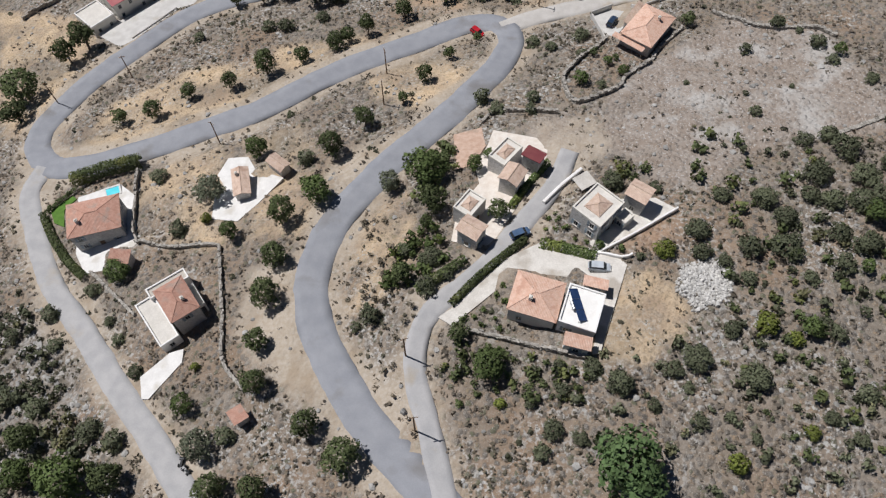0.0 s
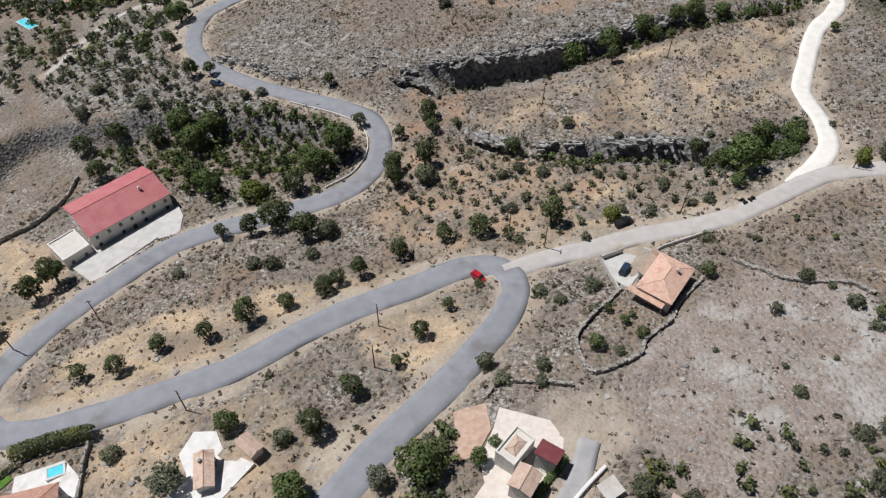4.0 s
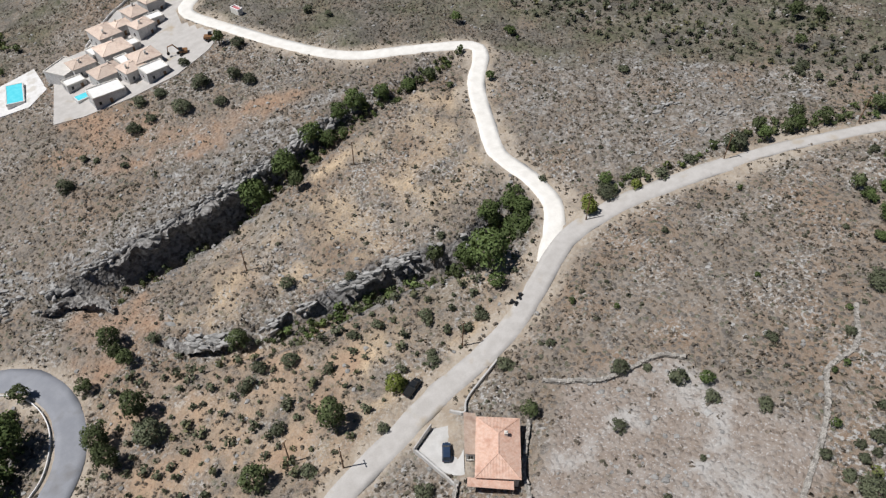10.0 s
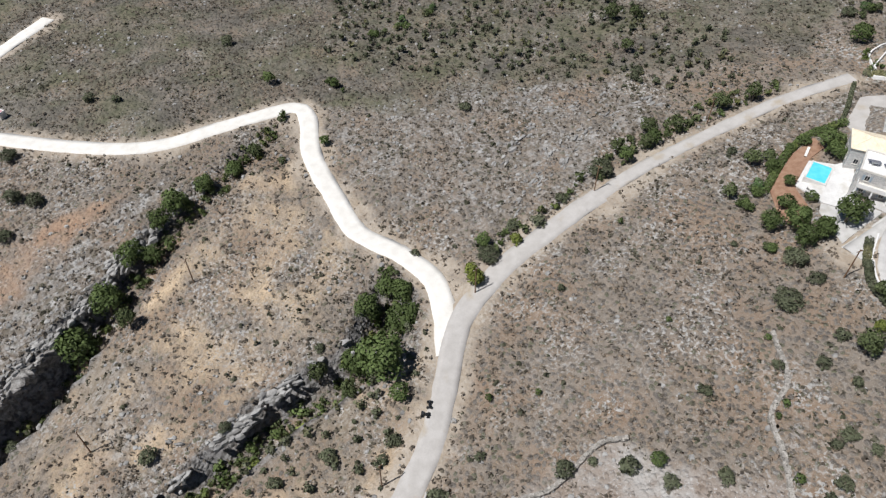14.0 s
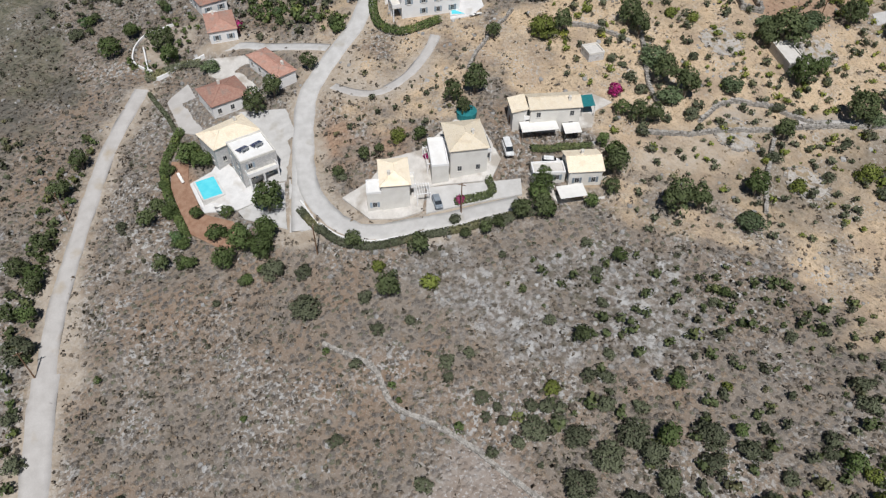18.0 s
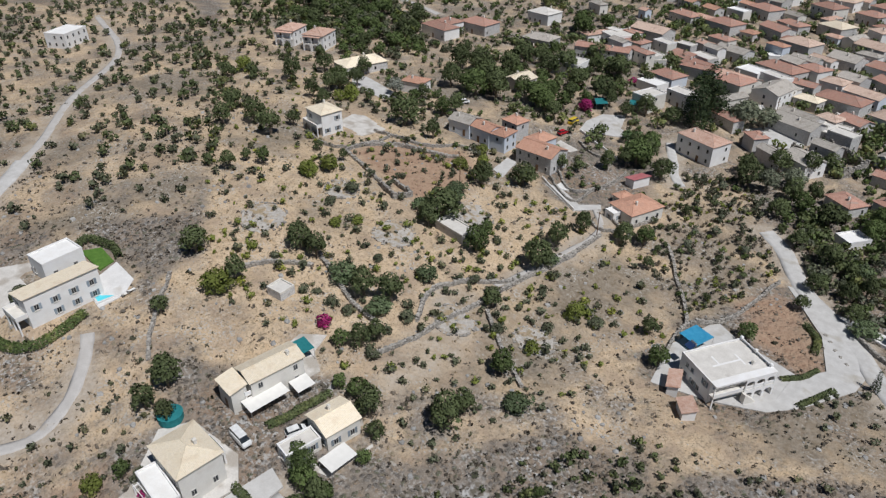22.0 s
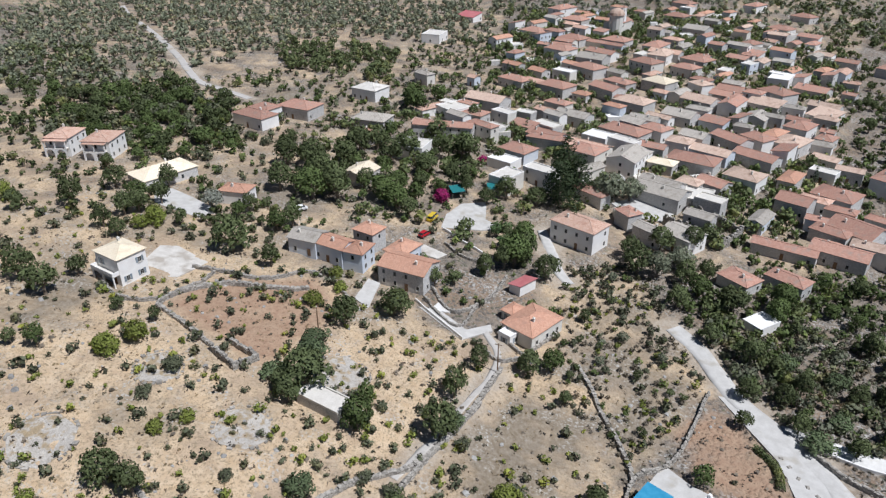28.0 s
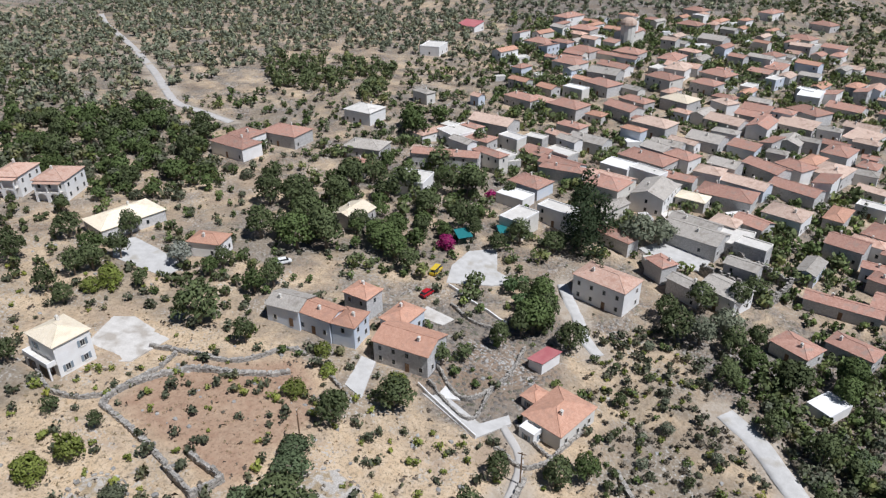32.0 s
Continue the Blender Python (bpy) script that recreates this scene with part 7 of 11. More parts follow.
def plant(kind, x, y, z, size, seed, far=False):
    rng = random.Random(seed)
    big = 0 if size < 2.6 else 1 if size < 5.2 else 2
    key = (kind, seed % (4 if kind in "obgv" else 2), far, big)
    name, label, category = PLANT_NAMES[kind]
    high = size * rng.uniform(0.85, 1.15) * {"b": 0.85, "k": 0.7, "o": 1.2 if 3 < size < 8 else 1.0, "c": 1.0, "C": 0.72}.get(kind, 1.0)
    m = pose(x, y, z - 0.05, 0, 0, rng.uniform(0, 360))
    if key not in PLANTS:
        ob = new(name)
        tagged(ob, label, category)
        part_of("trunk", trunk_mesh(kind, seed), ob)
        part_of("crown", crown_mesh(kind, seed, far, big), ob)
        PLANTS[key] = ob
        ob.matrix_basis = m @ Matrix.Diagonal((size, size, high, 1))
        return
    first = PLANTS[key]
    made = copy_thing(first, m)
    made.scale = (size, size, high)


# ---- scrub and loose stones, beyond count ----
def stones(name, x, y, z, size, height, seed, material_, ring=5):
    """Small uneven stones at those places, as one mesh."""
    rng = np.random.RandomState(seed)
    n = len(x)
    a = np.arange(ring) * 6.2832 / ring + rng.uniform(0, 6.28, (n, 1))
    low = rng.uniform(0.7, 1.25, (n, ring)) * size[:, None] * 0.5
    mid = rng.uniform(0.55, 0.95, (n, ring)) * size[:, None] * 0.5
    v = np.zeros((n, 2 * ring + 1, 3))
    v[:, :ring, 0], v[:, :ring, 1], v[:, :ring, 2] = np.cos(a) * low, np.sin(a) * low, -0.25
    v[:, ring : 2 * ring, 0], v[:, ring : 2 * ring, 1] = np.cos(a + 0.5) * mid, np.sin(a + 0.5) * mid
    v[:, ring : 2 * ring, 2] = rng.uniform(0.45, 0.95, (n, ring)) * height[:, None]
    v[:, 2 * ring, 2] = rng.uniform(0.85, 1.2, n) * height
    v[:, 2 * ring, :2] = rng.normal(size=(n, 2)) * size[:, None] * 0.08
    v += np.stack([x, y, z], 1)[:, None, :]
    k = np.arange(ring)
    j = (k + 1) % ring
    f = np.concatenate([np.stack([k, j, ring + k], 1), np.stack([j, ring + j, ring + k], 1), np.stack([ring + k, ring + j, np.full(ring, 2 * ring)], 1)])
    faces = (f[None] + (np.arange(n) * (2 * ring + 1))[:, None, None]).reshape(-1, 3)
    return new(name, quick_mesh(name, v.reshape(-1, 3), faces, material_, False))


def tufts(name, x, y, z, size, height, seed, material_, n=6):
    """Clumps of small twiggy sprays at those places, as one mesh."""
    rng = np.random.RandomState(seed)
    m = len(x)
    u = rng.normal(size=(m, n, 3))
    u[..., 2] = np.abs(u[..., 2]) * 0.9
    u /= np.linalg.norm(u, axis=2)[..., None]
    s, h = size[:, None, None], height[:, None]
    p = u * rng.uniform(0.45, 1.0, (m, n))[..., None] * 0.42 * s
    p[..., 2] = u[..., 2] * h * rng.uniform(0.3, 0.8, (m, n))
    normal = u + rng.normal(size=(m, n, 3)) * 0.6 + (0, 0, 0.35)
    normal /= np.linalg.norm(normal, axis=2)[..., None]
    t = np.cross(normal, rng.normal(size=(m, n, 3)))
    t /= np.linalg.norm(t, axis=2)[..., None]
    b = np.cross(normal, t)
    r = rng.uniform(0.13, 0.34, (m, n))[..., None] * s
    p += np.stack([x, y, z], 1)[:, None, :]
    q = np.stack([p + t * r, p + b * r * 0.8 + normal * r * 0.3, p - t * r * 0.9, p - b * r * 0.7 + normal * r * 0.25], 2).reshape(-1, 3)
    soft = u + (0, 0, 0.7)
    soft /= np.linalg.norm(soft, axis=2)[..., None]
    return new(name, quick_mesh(name, q, np.arange(m * n * 4).reshape(-1, 4), material_, False, soft.reshape(-1, 3).repeat(4, 0)))


def grove(name, label, kind, x, y, z, size, seed, leaves=90):
    """Many far trees, beyond count: trunks and leafy crowns in one mesh."""
    rng = np.random.RandomState(seed)
    n = len(x)
    lobe = np.clip(rng.normal(size=(n, 6, 3)), -1.6, 1.6) * (0.17, 0.17, 0.10)
    which = rng.randint(0, 6, (n, leaves))
    c = np.take_along_axis(lobe, which[..., None].repeat(3, 2), 1)
    u = rng.normal(size=(n, leaves, 3))
    u /= np.linalg.norm(u, axis=2)[..., None]
    p = (c + u * rng.uniform(0.15, 0.25, (n, leaves))[..., None] + (0, 0, 0.42)) * size[:, None, None]
    p[..., 2] = np.maximum(p[..., 2], 0.12 * size[:, None])
    normal = u + rng.normal(size=(n, leaves, 3)) * 0.4
    normal /= np.linalg.norm(normal, axis=2)[..., None]
    t = np.cross(normal, rng.normal(size=(n, leaves, 3)))
    t /= np.linalg.norm(t, axis=2)[..., None]
    b = np.cross(normal, t)
    r = rng.uniform(0.6, 1.3, (n, leaves))[..., None] * size[:, None, None] * 0.95 / math.sqrt(leaves)
    p += np.stack([x, y, z], 1)[:, None, :]
    q = np.stack([p + t * r, p + b * r * 0.8, p - t * r, p - b * r * 0.8], 2).reshape(-1, 3)
    soft = u * 0.85 + normal * 0.15 + (0, 0, 0.12)
    soft /= np.linalg.norm(soft, axis=2)[..., None]
    tagged(new(name, quick_mesh(name, q, np.arange(n * leaves * 4).reshape(-1, 4), LEAVES[kind], False, soft.reshape(-1, 3).repeat(4, 0))), label, "trees", kind="stuff")
    a = np.arange(5) * 1.2566
    low = np.stack([np.cos(a), np.sin(a), a * 0], 1)
    foot = np.stack([x, y, z - 0.3], 1)[:, None, :] + low[None] * size[:, None, None] * 0.06
    head = foot + (np.array([0, 0, 0.5]) * size[:, None])[:, None, :]
    v = np.concatenate([foot, head], 1).reshape(-1, 3)
    k = np.arange(5)
    f = np.stack([k, (k + 1) % 5, (k + 1) % 5 + 5, k + 5], 1)
    part_of("trunks", quick_mesh("trunks", v, (f[None] + np.arange(n)[:, None, None] * 10).reshape(-1, 4), M_BARK), bpy.data.objects[name])

# ---- houses ----
HOUSES = {}
for key, plan in VILLAS.items():
    HOUSES[key] = house(*plan, name={"chapel": "chapel", "shed": "shed", "hut": "hut", "long": "warehouse"}.get(key, "villa"), detailed=True)
for plan in VILLAGE:
    house(*plan, blind=0.12 if plan[1] > -110 else 0.5)

# ---- plants ----
BANK = [(79.6, -69.2), (70.4, -80), (56.5, -76), (40.9, -86), (26, -82), (9, -76), (6, -60), (15, -45), (24, -44), (35.6, -39), (50.2, -38.5), (58.7, -41), (67.6, -52)]
SLOPE = [(112.4, -83.9), (95.6, -93.3), (80, -71), (70, -49), (78.2, -29), (84.3, -15), (92.1, -22), (99.8, -27.5), (108, -50.8)]
px, py = np.array([p[0] for _, p in PLANTED]), np.array([p[1] for _, p in PLANTED])
thinned = 1 - 0.62 * inside(px, py, SLOPE) - 0.28 * inside(px, py, BANK)
for k, ((kind, (x, y, size)), z) in enumerate(zip(PLANTED, ground(px, py))):
    plant(kind, x, y, z, size * (thinned[k]), k, y < -140)

# ---- scrub ----
M_SCRUB = material("dry_scrub", (0.215, 0.188, 0.155), (0.285, 0.240, 0.188), 0.3, 0.95, 0.0, island=0.45, third=(0.155, 0.145, 0.105), third_scale=0.06, third_at=0.52)
M_GREENSCRUB = material("green_scrub", (0.10, 0.104, 0.066), (0.15, 0.148, 0.105), 0.22, 0.95, 0.0, island=0.35)
M_STRAWTUFT = material("straw_tufts", (0.30, 0.235, 0.135), (0.40, 0.32, 0.20), 0.25, 0.95, 0.0, island=0.3)
M_ROCK = material("grey_limestone", (0.25, 0.24, 0.225), (0.38, 0.37, 0.35), 0.7, 0.95, 0.15, 6.0, island=0.25)

for m in (M_SCRUB, M_GREENSCRUB, M_STRAWTUFT):
    thin_material(m, 0.5)


def clear_of(x, y, gap=0.8):
    ok = road_gap(x, y) > gap
    for a, b, hx, hy, turn, _ in PADS:
        c, s = math.cos(radians(turn)), math.sin(radians(turn))
        dx, dy = x - a, y - b
        ok &= ~((np.abs(c * dx + s * dy) < hx + 0.5) & (np.abs(c * dy - s * dx) < hy + 0.5))
    for _, _, _, polygon in TERRACES:
        ok &= inside(x, y, polygon) < 0.4
    return ok


rng = np.random.RandomState(7)


def strewn(n, low, high, chance, gap=0.8):
    """Random places in a plan box, kept by a chance that depends on the place."""
    x, y = rng.uniform(low[0], high[0], n), rng.uniform(low[1], high[1], n)
    keep = rng.uniform(size=n) < chance(x, y)
    x, y = x[keep], y[keep]
    keep = clear_of(x, y, gap)
    return x[keep], y[keep], ground(x[keep], y[keep])


def soft_ground(x, y):
    return np.maximum(np.maximum(zone(x, y, STRAW), zone(x, y, BARE)), np.maximum(zone(x, y, EARTH), zone(x, y, GRIT)))


x, y, z = strewn(125000, (-150, -40), (250, 385), lambda x, y: (0.60 + 0.35 * waves(x, y, 40, 21)) * (1 - 0.85 * soft_ground(x, y)))
size = rng.uniform(0.6, 1.45, len(x)) ** 1.2
tagged(tufts("scrub", x, y, z, size * 1.15, size * rng.uniform(0.35, 0.65, len(x)), 8, M_SCRUB, 4), "low grey-brown thorny scrub covering the hillside", "scrub", kind="stuff")
x, y, z = strewn(17000, (-150, 370), (330, 620), lambda x, y: 0.75 + 0 * x)
size = rng.uniform(1.0, 2.4, len(x))
tagged(tufts("far_scrub", x, y, z, size, size * rng.uniform(0.35, 0.6, len(x)), 18, M_SCRUB, 4), "low grey-brown scrub on the far hillside", "scrub", kind="stuff")
x, y, z = strewn(26000, (-240, -330), (320, 395), lambda x, y: np.clip(0.10 + 0.30 * waves(x, y, 60, 25), 0.03, 1) * (1 - 0.6 * soft_ground(x, y)))
size = rng.uniform(0.7, 2.0, len(x))
tagged(tufts("green_scrub", x, y, z, size, size * rng.uniform(0.4, 0.7, len(x)), 12, M_GREENSCRUB, 9), "knee-high grey-green bushes dotted over the slopes", "scrub", kind="stuff")
x, y, z = strewn(30000, (60, -240), (330, 110), lambda x, y: 0.45 * zone(x, y, STRAW))
size = rng.uniform(0.35, 0.9, len(x))
tagged(tufts("straw_tufts", x, y, z, size, size * 0.45, 13, M_STRAWTUFT, 5), "tufts of dry straw-coloured grass", "grass", kind="stuff")
x, y, z = strewn(90000, (-150, -60), (250, 385), lambda x, y: np.clip(0.05 + 0.12 * waves(x, y, 55, 31) + 0.45 * zone(x, y, STONY) + 0.12 * zone(x, y, BARE), 0.015, 1))
size = rng.uniform(0.25, 1.0, len(x)) ** 1.8 * 1.5
tagged(stones("limestone_rubble", x, y, z, size, size * 0.3, 9, M_ROCK, 5), "pale grey limestone outcrops and loose stones", "rocks", kind="stuff")

# ---- courts, walls and small things ----
def court(name, label, mat, polygon):
    """A paved court 0.9 thick, in the plane that fits the ground under it."""
    a, b, c = PLANES[tuple(map(tuple, polygon))]
    n = len(polygon)
    up = [(x, y, a + b * x + c * y + 0.03) for x, y in polygon]
    bm = bmesh.new()
    v = [bm.verts.new(p) for p in up] + [bm.verts.new((x, y, z - 0.9)) for x, y, z in up]
    top = bm.faces.new(v[:n])
    for k in range(n):
        bm.faces.new((v[k], v[k + n], v[(k + 1) % n + n], v[(k + 1) % n]))
    bmesh.ops.recalc_face_normals(bm, faces=bm.faces)
    bmesh.ops.triangulate(bm, faces=[top])
    me = bpy.data.meshes.new(name)
    bm.to_mesh(me)
    bm.free()
    me.materials.append(mat)
    me.update()
    if me.polygons[-1].normal.z < -0.5:
        me.flip_normals()
    tagged(new(name, me), label, "paving", kind="structure")


for name, label, mat, polygon in TERRACES:
    court(name, label, {"M_WHITEPAVE": M_WHITEPAVE, "M_PAVE": M_PAVE, "M_PINKPAVE": M_PINKPAVE, "M_REDPAVE": M_REDPAVE, "M_LAWN": M_LAWN, "M_SOIL": M_SOIL, "M_CONCRETE": M_CONCRETE, "M_DIRT": M_DIRT}[mat], polygon)


def heaped(points, height, width):
    """Blocks laid in rough courses along a plan line."""
    r = random.Random(int(points[0][0] * 7 + points[0][1] * 13 + 9000))
    line = spline(points, 0.55)
    z = ground(line[:, 0], line[:, 1])
    d = np.gradient(line, axis=0)
    s = Shape()
    for (x, y), g, (dx, dy) in zip(line, z, d):
        turn, level, full = math.atan2(dy, dx), -0.3, height * r.uniform(0.7, 1.12)
        while level < full - 0.1:
            h = min(r.uniform(0.28, 0.55), full - level)
            for side in (-1, 1):
                a, b, t = r.uniform(0.26, 0.42), width * r.uniform(0.24, 0.36), turn + r.uniform(-0.25, 0.25)
                cx, cy = x - math.sin(turn) * side * width * 0.24 + r.uniform(-0.1, 0.1), y + math.cos(turn) * side * width * 0.24 + r.uniform(-0.1, 0.1)
                v = [(cx + i * a * math.cos(t) - j * b * math.sin(t), cy + i * a * math.sin(t) + j * b * math.cos(t), g + level + k * h * r.uniform(0.85, 1.08)) for k in (0, 1) for i, j in ((-1, -1), (1, -1), (1, 1), (-1, 1))]
                s.add(v, [(0, 1, 5, 4), (1, 2, 6, 5), (2, 3, 7, 6), (3, 0, 4, 7), (4, 5, 6, 7)])
            level += h * 0.94
    return s.mesh("stone_wall", M_DRYSTONE)


def stone_wall(kind, height, width, points):
    """A free-standing wall along a plan line: rendered, cast, or laid of dry stone."""
    if kind == "d":
        tagged(new("stone_wall", heaped(points, height, width)), "weathered dry-stone field wall", "wall")
        return
    line = spline(points, 0.8)
    z = ground(line[:, 0], line[:, 1])
    d = np.gradient(line, axis=0)
    d /= np.linalg.norm(d, axis=1)[:, None] + 1e-9
    side = np.c_[-d[:, 1], d[:, 0]]
    r = random.Random(int(points[0][0] * 7 + points[0][1] * 13 + 9000))
    rough = 0.22 if kind == "d" else 0.0
    rows = []
    for p, s, h in zip(line, side, z):
        hh = height * (1 + r.uniform(-rough, rough))
        for across, up in ((-0.55, -0.5), (-0.5, hh * 0.9), (-0.3, hh), (0.3, hh * (1 + r.uniform(-rough, rough) * 0.4)), (0.5, hh * 0.9), (0.55, -0.5)):
            k = across * width + r.uniform(-rough, rough) * 0.3
            rows.append((p[0] + s[0] * k, p[1] + s[1] * k, h + up))
    n, m = len(line), 6
    i = np.arange(n * m).reshape(n, m)
    f = np.stack([i[:-1, :-1], i[1:, :-1], i[1:, 1:], i[:-1, 1:]], -1).reshape(-1, 4)[:, ::-1].tolist()
    f += [tuple(i[0]), tuple(reversed(i[-1].tolist()))]
    name, label, mat = {"d": ("stone_wall", "weathered dry-stone field wall", M_DRYSTONE), "w": ("garden_wall", "low white-rendered garden wall", WALLS["white"]), "c": ("concrete_wall", "grey concrete boundary wall", M_CONCRETE)}[kind]
    tagged(new(name, mesh_of(name, rows, f, mat)), label, "wall")


def hedge(kind, width, height, points):
    """A clipped hedge along a plan line: leaf sprays over a dense core."""
    line = spline(points, 0.5)
    z = ground(line[:, 0], line[:, 1])
    d = np.gradient(line, axis=0)
    d /= np.linalg.norm(d, axis=1)[:, None] + 1e-9
    side = np.c_[-d[:, 1], d[:, 0]]
    r = np.random.RandomState(int(abs(points[0][0] * 7 + points[0][1])))
    n = int(len(line) * 60 * max(1, height * 0.6))
    k = r.randint(0, len(line), n)
    a = r.uniform(-0.25, math.pi + 0.25, n)
    p = np.c_[line[k] + d[k] * r.uniform(-0.4, 0.4, (n, 1)) + side[k] * (np.cos(a) * width / 2 * r.uniform(0.85, 1.1, n))[:, None], z[k] + np.maximum(0.05, height * (0.35 + 0.65 * np.clip(np.sin(a) * 1.25, 0, 1)) * r.uniform(0.25, 1.06, n) ** 0.4)]
    out = np.c_[side[k] * np.cos(a)[:, None], np.sin(a)] + r.normal(size=(n, 3)) * 0.5
    out /= np.linalg.norm(out, axis=1)[:, None]
    t = np.cross(out, r.normal(size=(n, 3)))
    t /= np.linalg.norm(t, axis=1)[:, None]
    s = np.cross(out, t)
    size = r.uniform(0.13, 0.29, n)[:, None]
    q = np.stack([p + t * size, p + s * size * 0.7, p - t * size, p - s * size * 0.7], 1).reshape(-1, 3)
    label = {"w": "flowering oleander hedge beside the drive", "b": "loose grey-green hedge along a lane"}.get(kind, "dense clipped green hedge")
    tagged(new("hedge", quick_mesh("hedge", q, np.arange(n * 4).reshape(n, 4), LEAVES[kind], False)), label, "hedge")


def threshing_floor(x, y, radius):
    """An old round threshing floor: a low ring of stones round cracked paving."""
    s, r, n = Shape(), random.Random(int(x * 3 + y)), 34
    zs = ground(np.array([x + radius * math.cos(6.2832 * k / n) for k in range(n)]), np.array([y + radius * math.sin(6.2832 * k / n) for k in range(n)]))
    top = new("threshing_floor")
    top.location = (x, y, ground_at(x, y))
    z0 = top.location.z
    for k in range(n):
        if r.random() < 0.3:
            continue
        a, b = 6.2832 * k / n, 6.2832 * (k + r.uniform(0.5, 1.0)) / n
        o, i, h = radius + r.uniform(-0.25, 0.3), radius - r.uniform(0.3, 0.7), zs[k] - z0
        t = h + r.uniform(0.12, 0.42)
        v = [(o * math.cos(a), o * math.sin(a), h - 0.5), (o * math.cos(b), o * math.sin(b), h - 0.5), (i * math.cos(b), i * math.sin(b), h - 0.5), (i * math.cos(a), i * math.sin(a), h - 0.5)]
        v += [(p[0] * r.uniform(0.98, 1.02), p[1] * r.uniform(0.98, 1.02), t + r.uniform(-0.06, 0.06)) for p in v]
        s.add(v, [(3, 2, 1, 0), (0, 1, 5, 4), (1, 2, 6, 5), (2, 3, 7, 6), (3, 0, 4, 7), (4, 5, 6, 7)])
    part_of("stone_ring", s.mesh("stone_ring", M_DRYSTONE), top)
    m, rows = 14, []
    for j in range(7):
        for k in range(m):
            rr = (radius - 0.6) * j / 6 * (1 + 0.08 * math.sin(3.1 * k + j) * (j == 6))
            rows.append((x + rr * math.cos(6.2832 * k / m), y + rr * math.sin(6.2832 * k / m)))
    p = np.array(rows)
    z = ground(p[:, 0], p[:, 1]) + 0.07 + 0.03 * waves(p[:, 0], p[:, 1], 2.1, 4)
    f = [(j * m + k, j * m + (k + 1) % m, (j + 1) * m + (k + 1) % m, (j + 1) * m + k) for j in range(6) for k in range(m)]
    part_of("stone_floor", mesh_of("stone_floor", np.c_[p - (x, y), z - z0], [tuple(reversed(q)) for q in f], M_FLOORSTONE), top, "cracked pale stone floor")
    tagged(top, "old round threshing floor ringed with stones", "ruin")


M_FLOORSTONE = material("cracked_paving", (0.36, 0.33, 0.29), (0.46, 0.43, 0.39), 1.3, 0.95, 0.25, 5.0, 0.04, third=(0.30, 0.235, 0.15), third_scale=0.6, third_at=0.5)
M_RUBBLE = material("pale_rubble", (0.43, 0.415, 0.39), (0.54, 0.525, 0.50), 0.6, 0.95, 0.15, 6.0, island=0.25)
POLES = []


def utility_pole(x, y):
    if not POLES:
        top = new("utility_pole")
        tagged(top, "brown timber utility pole with a crossarm", "pole", "utility poles")
        shaft = Shape().tube((0, 0, -0.6), (0, 0, 4), 0.16, 0.14, 8).tube((0, 0, 4), (0, 0, 8), 0.14, 0.11, 8)
        part_of("shaft", shaft.mesh("shaft", M_WOOD), top)
        arm = Shape().box(-0.8, -0.06, 7.5, 0.8, 0.06, 7.64)
        part_of("crossarm", arm.mesh("crossarm", M_WOOD), top)
        knob = Shape().tube((0, 0, 0), (0, 0, 0.16), 0.05, 0.07, 6).mesh("insulator", M_TRIM)
        for u in (-0.7, 0, 0.7):
            part_of("insulator", knob, top, "", pose(u, 0, 7.64 if u else 8.0))
        POLES.append(top)
        top.matrix_basis = pose(x, y, ground_at(x, y), 0, 0, 30)
    else:
        POLES.append(copy_thing(POLES[0], pose(x, y, ground_at(x, y), 0, 0, (x * 7 + y * 3) % 180)))


PAINTS = {k: material(f"{k}_car_paint", c, None, 1.0, 0.25) for k, c in {"silver": (0.50, 0.54, 0.58), "blue": (0.08, 0.13, 0.22), "red": (0.45, 0.02, 0.03), "navy": (0.03, 0.05, 0.09), "black": (0.02, 0.022, 0.025), "grey": (0.25, 0.28, 0.31), "white": (0.78, 0.78, 0.76), "yellow": (0.70, 0.50, 0.05), "rust": (0.25, 0.13, 0.06)}.items()}
M_TYRE = material("black_rubber", (0.02, 0.02, 0.02), None, 3.0, 0.9)
M_LAMP = material("clear_lamp", (0.7, 0.7, 0.66), None, 3.0, 0.2)
M_TAIL = material("red_lamp", (0.35, 0.02, 0.02), None, 3.0, 0.3)
WHEEL = Shape().tube((0, -0.1, 0), (0, 0.1, 0), 0.31, 0.31, 12).mesh("wheel", M_TYRE)
HUB = Shape().tube((0, -0.115, 0), (0, 0.115, 0), 0.18, 0.18, 8).mesh("hub", M_METAL)
CAR_SHAPES = {  # length, half width, bonnet, roof height, roof from, roof to
    "car": (3.95, 0.84, 0.88, 1.46, -1.55, 0.55), "pickup": (4.9, 0.90, 1.0, 1.72, -0.25, 0.95), "van": (4.9, 0.95, 1.15, 2.0, -2.3, 1.2)}


def loft(sections):
    """A body through cross-sections of the same number of points."""
    n, m = len(sections), len(sections[0])
    v = [p for s in sections for p in s]
    f = [(j * m + k, j * m + (k + 1) % m, (j + 1) * m + (k + 1) % m, (j + 1) * m + k) for j in range(n - 1) for k in range(m)]
    return v, f + [tuple(reversed(range(m))), tuple(range((n - 1) * m, n * m))]


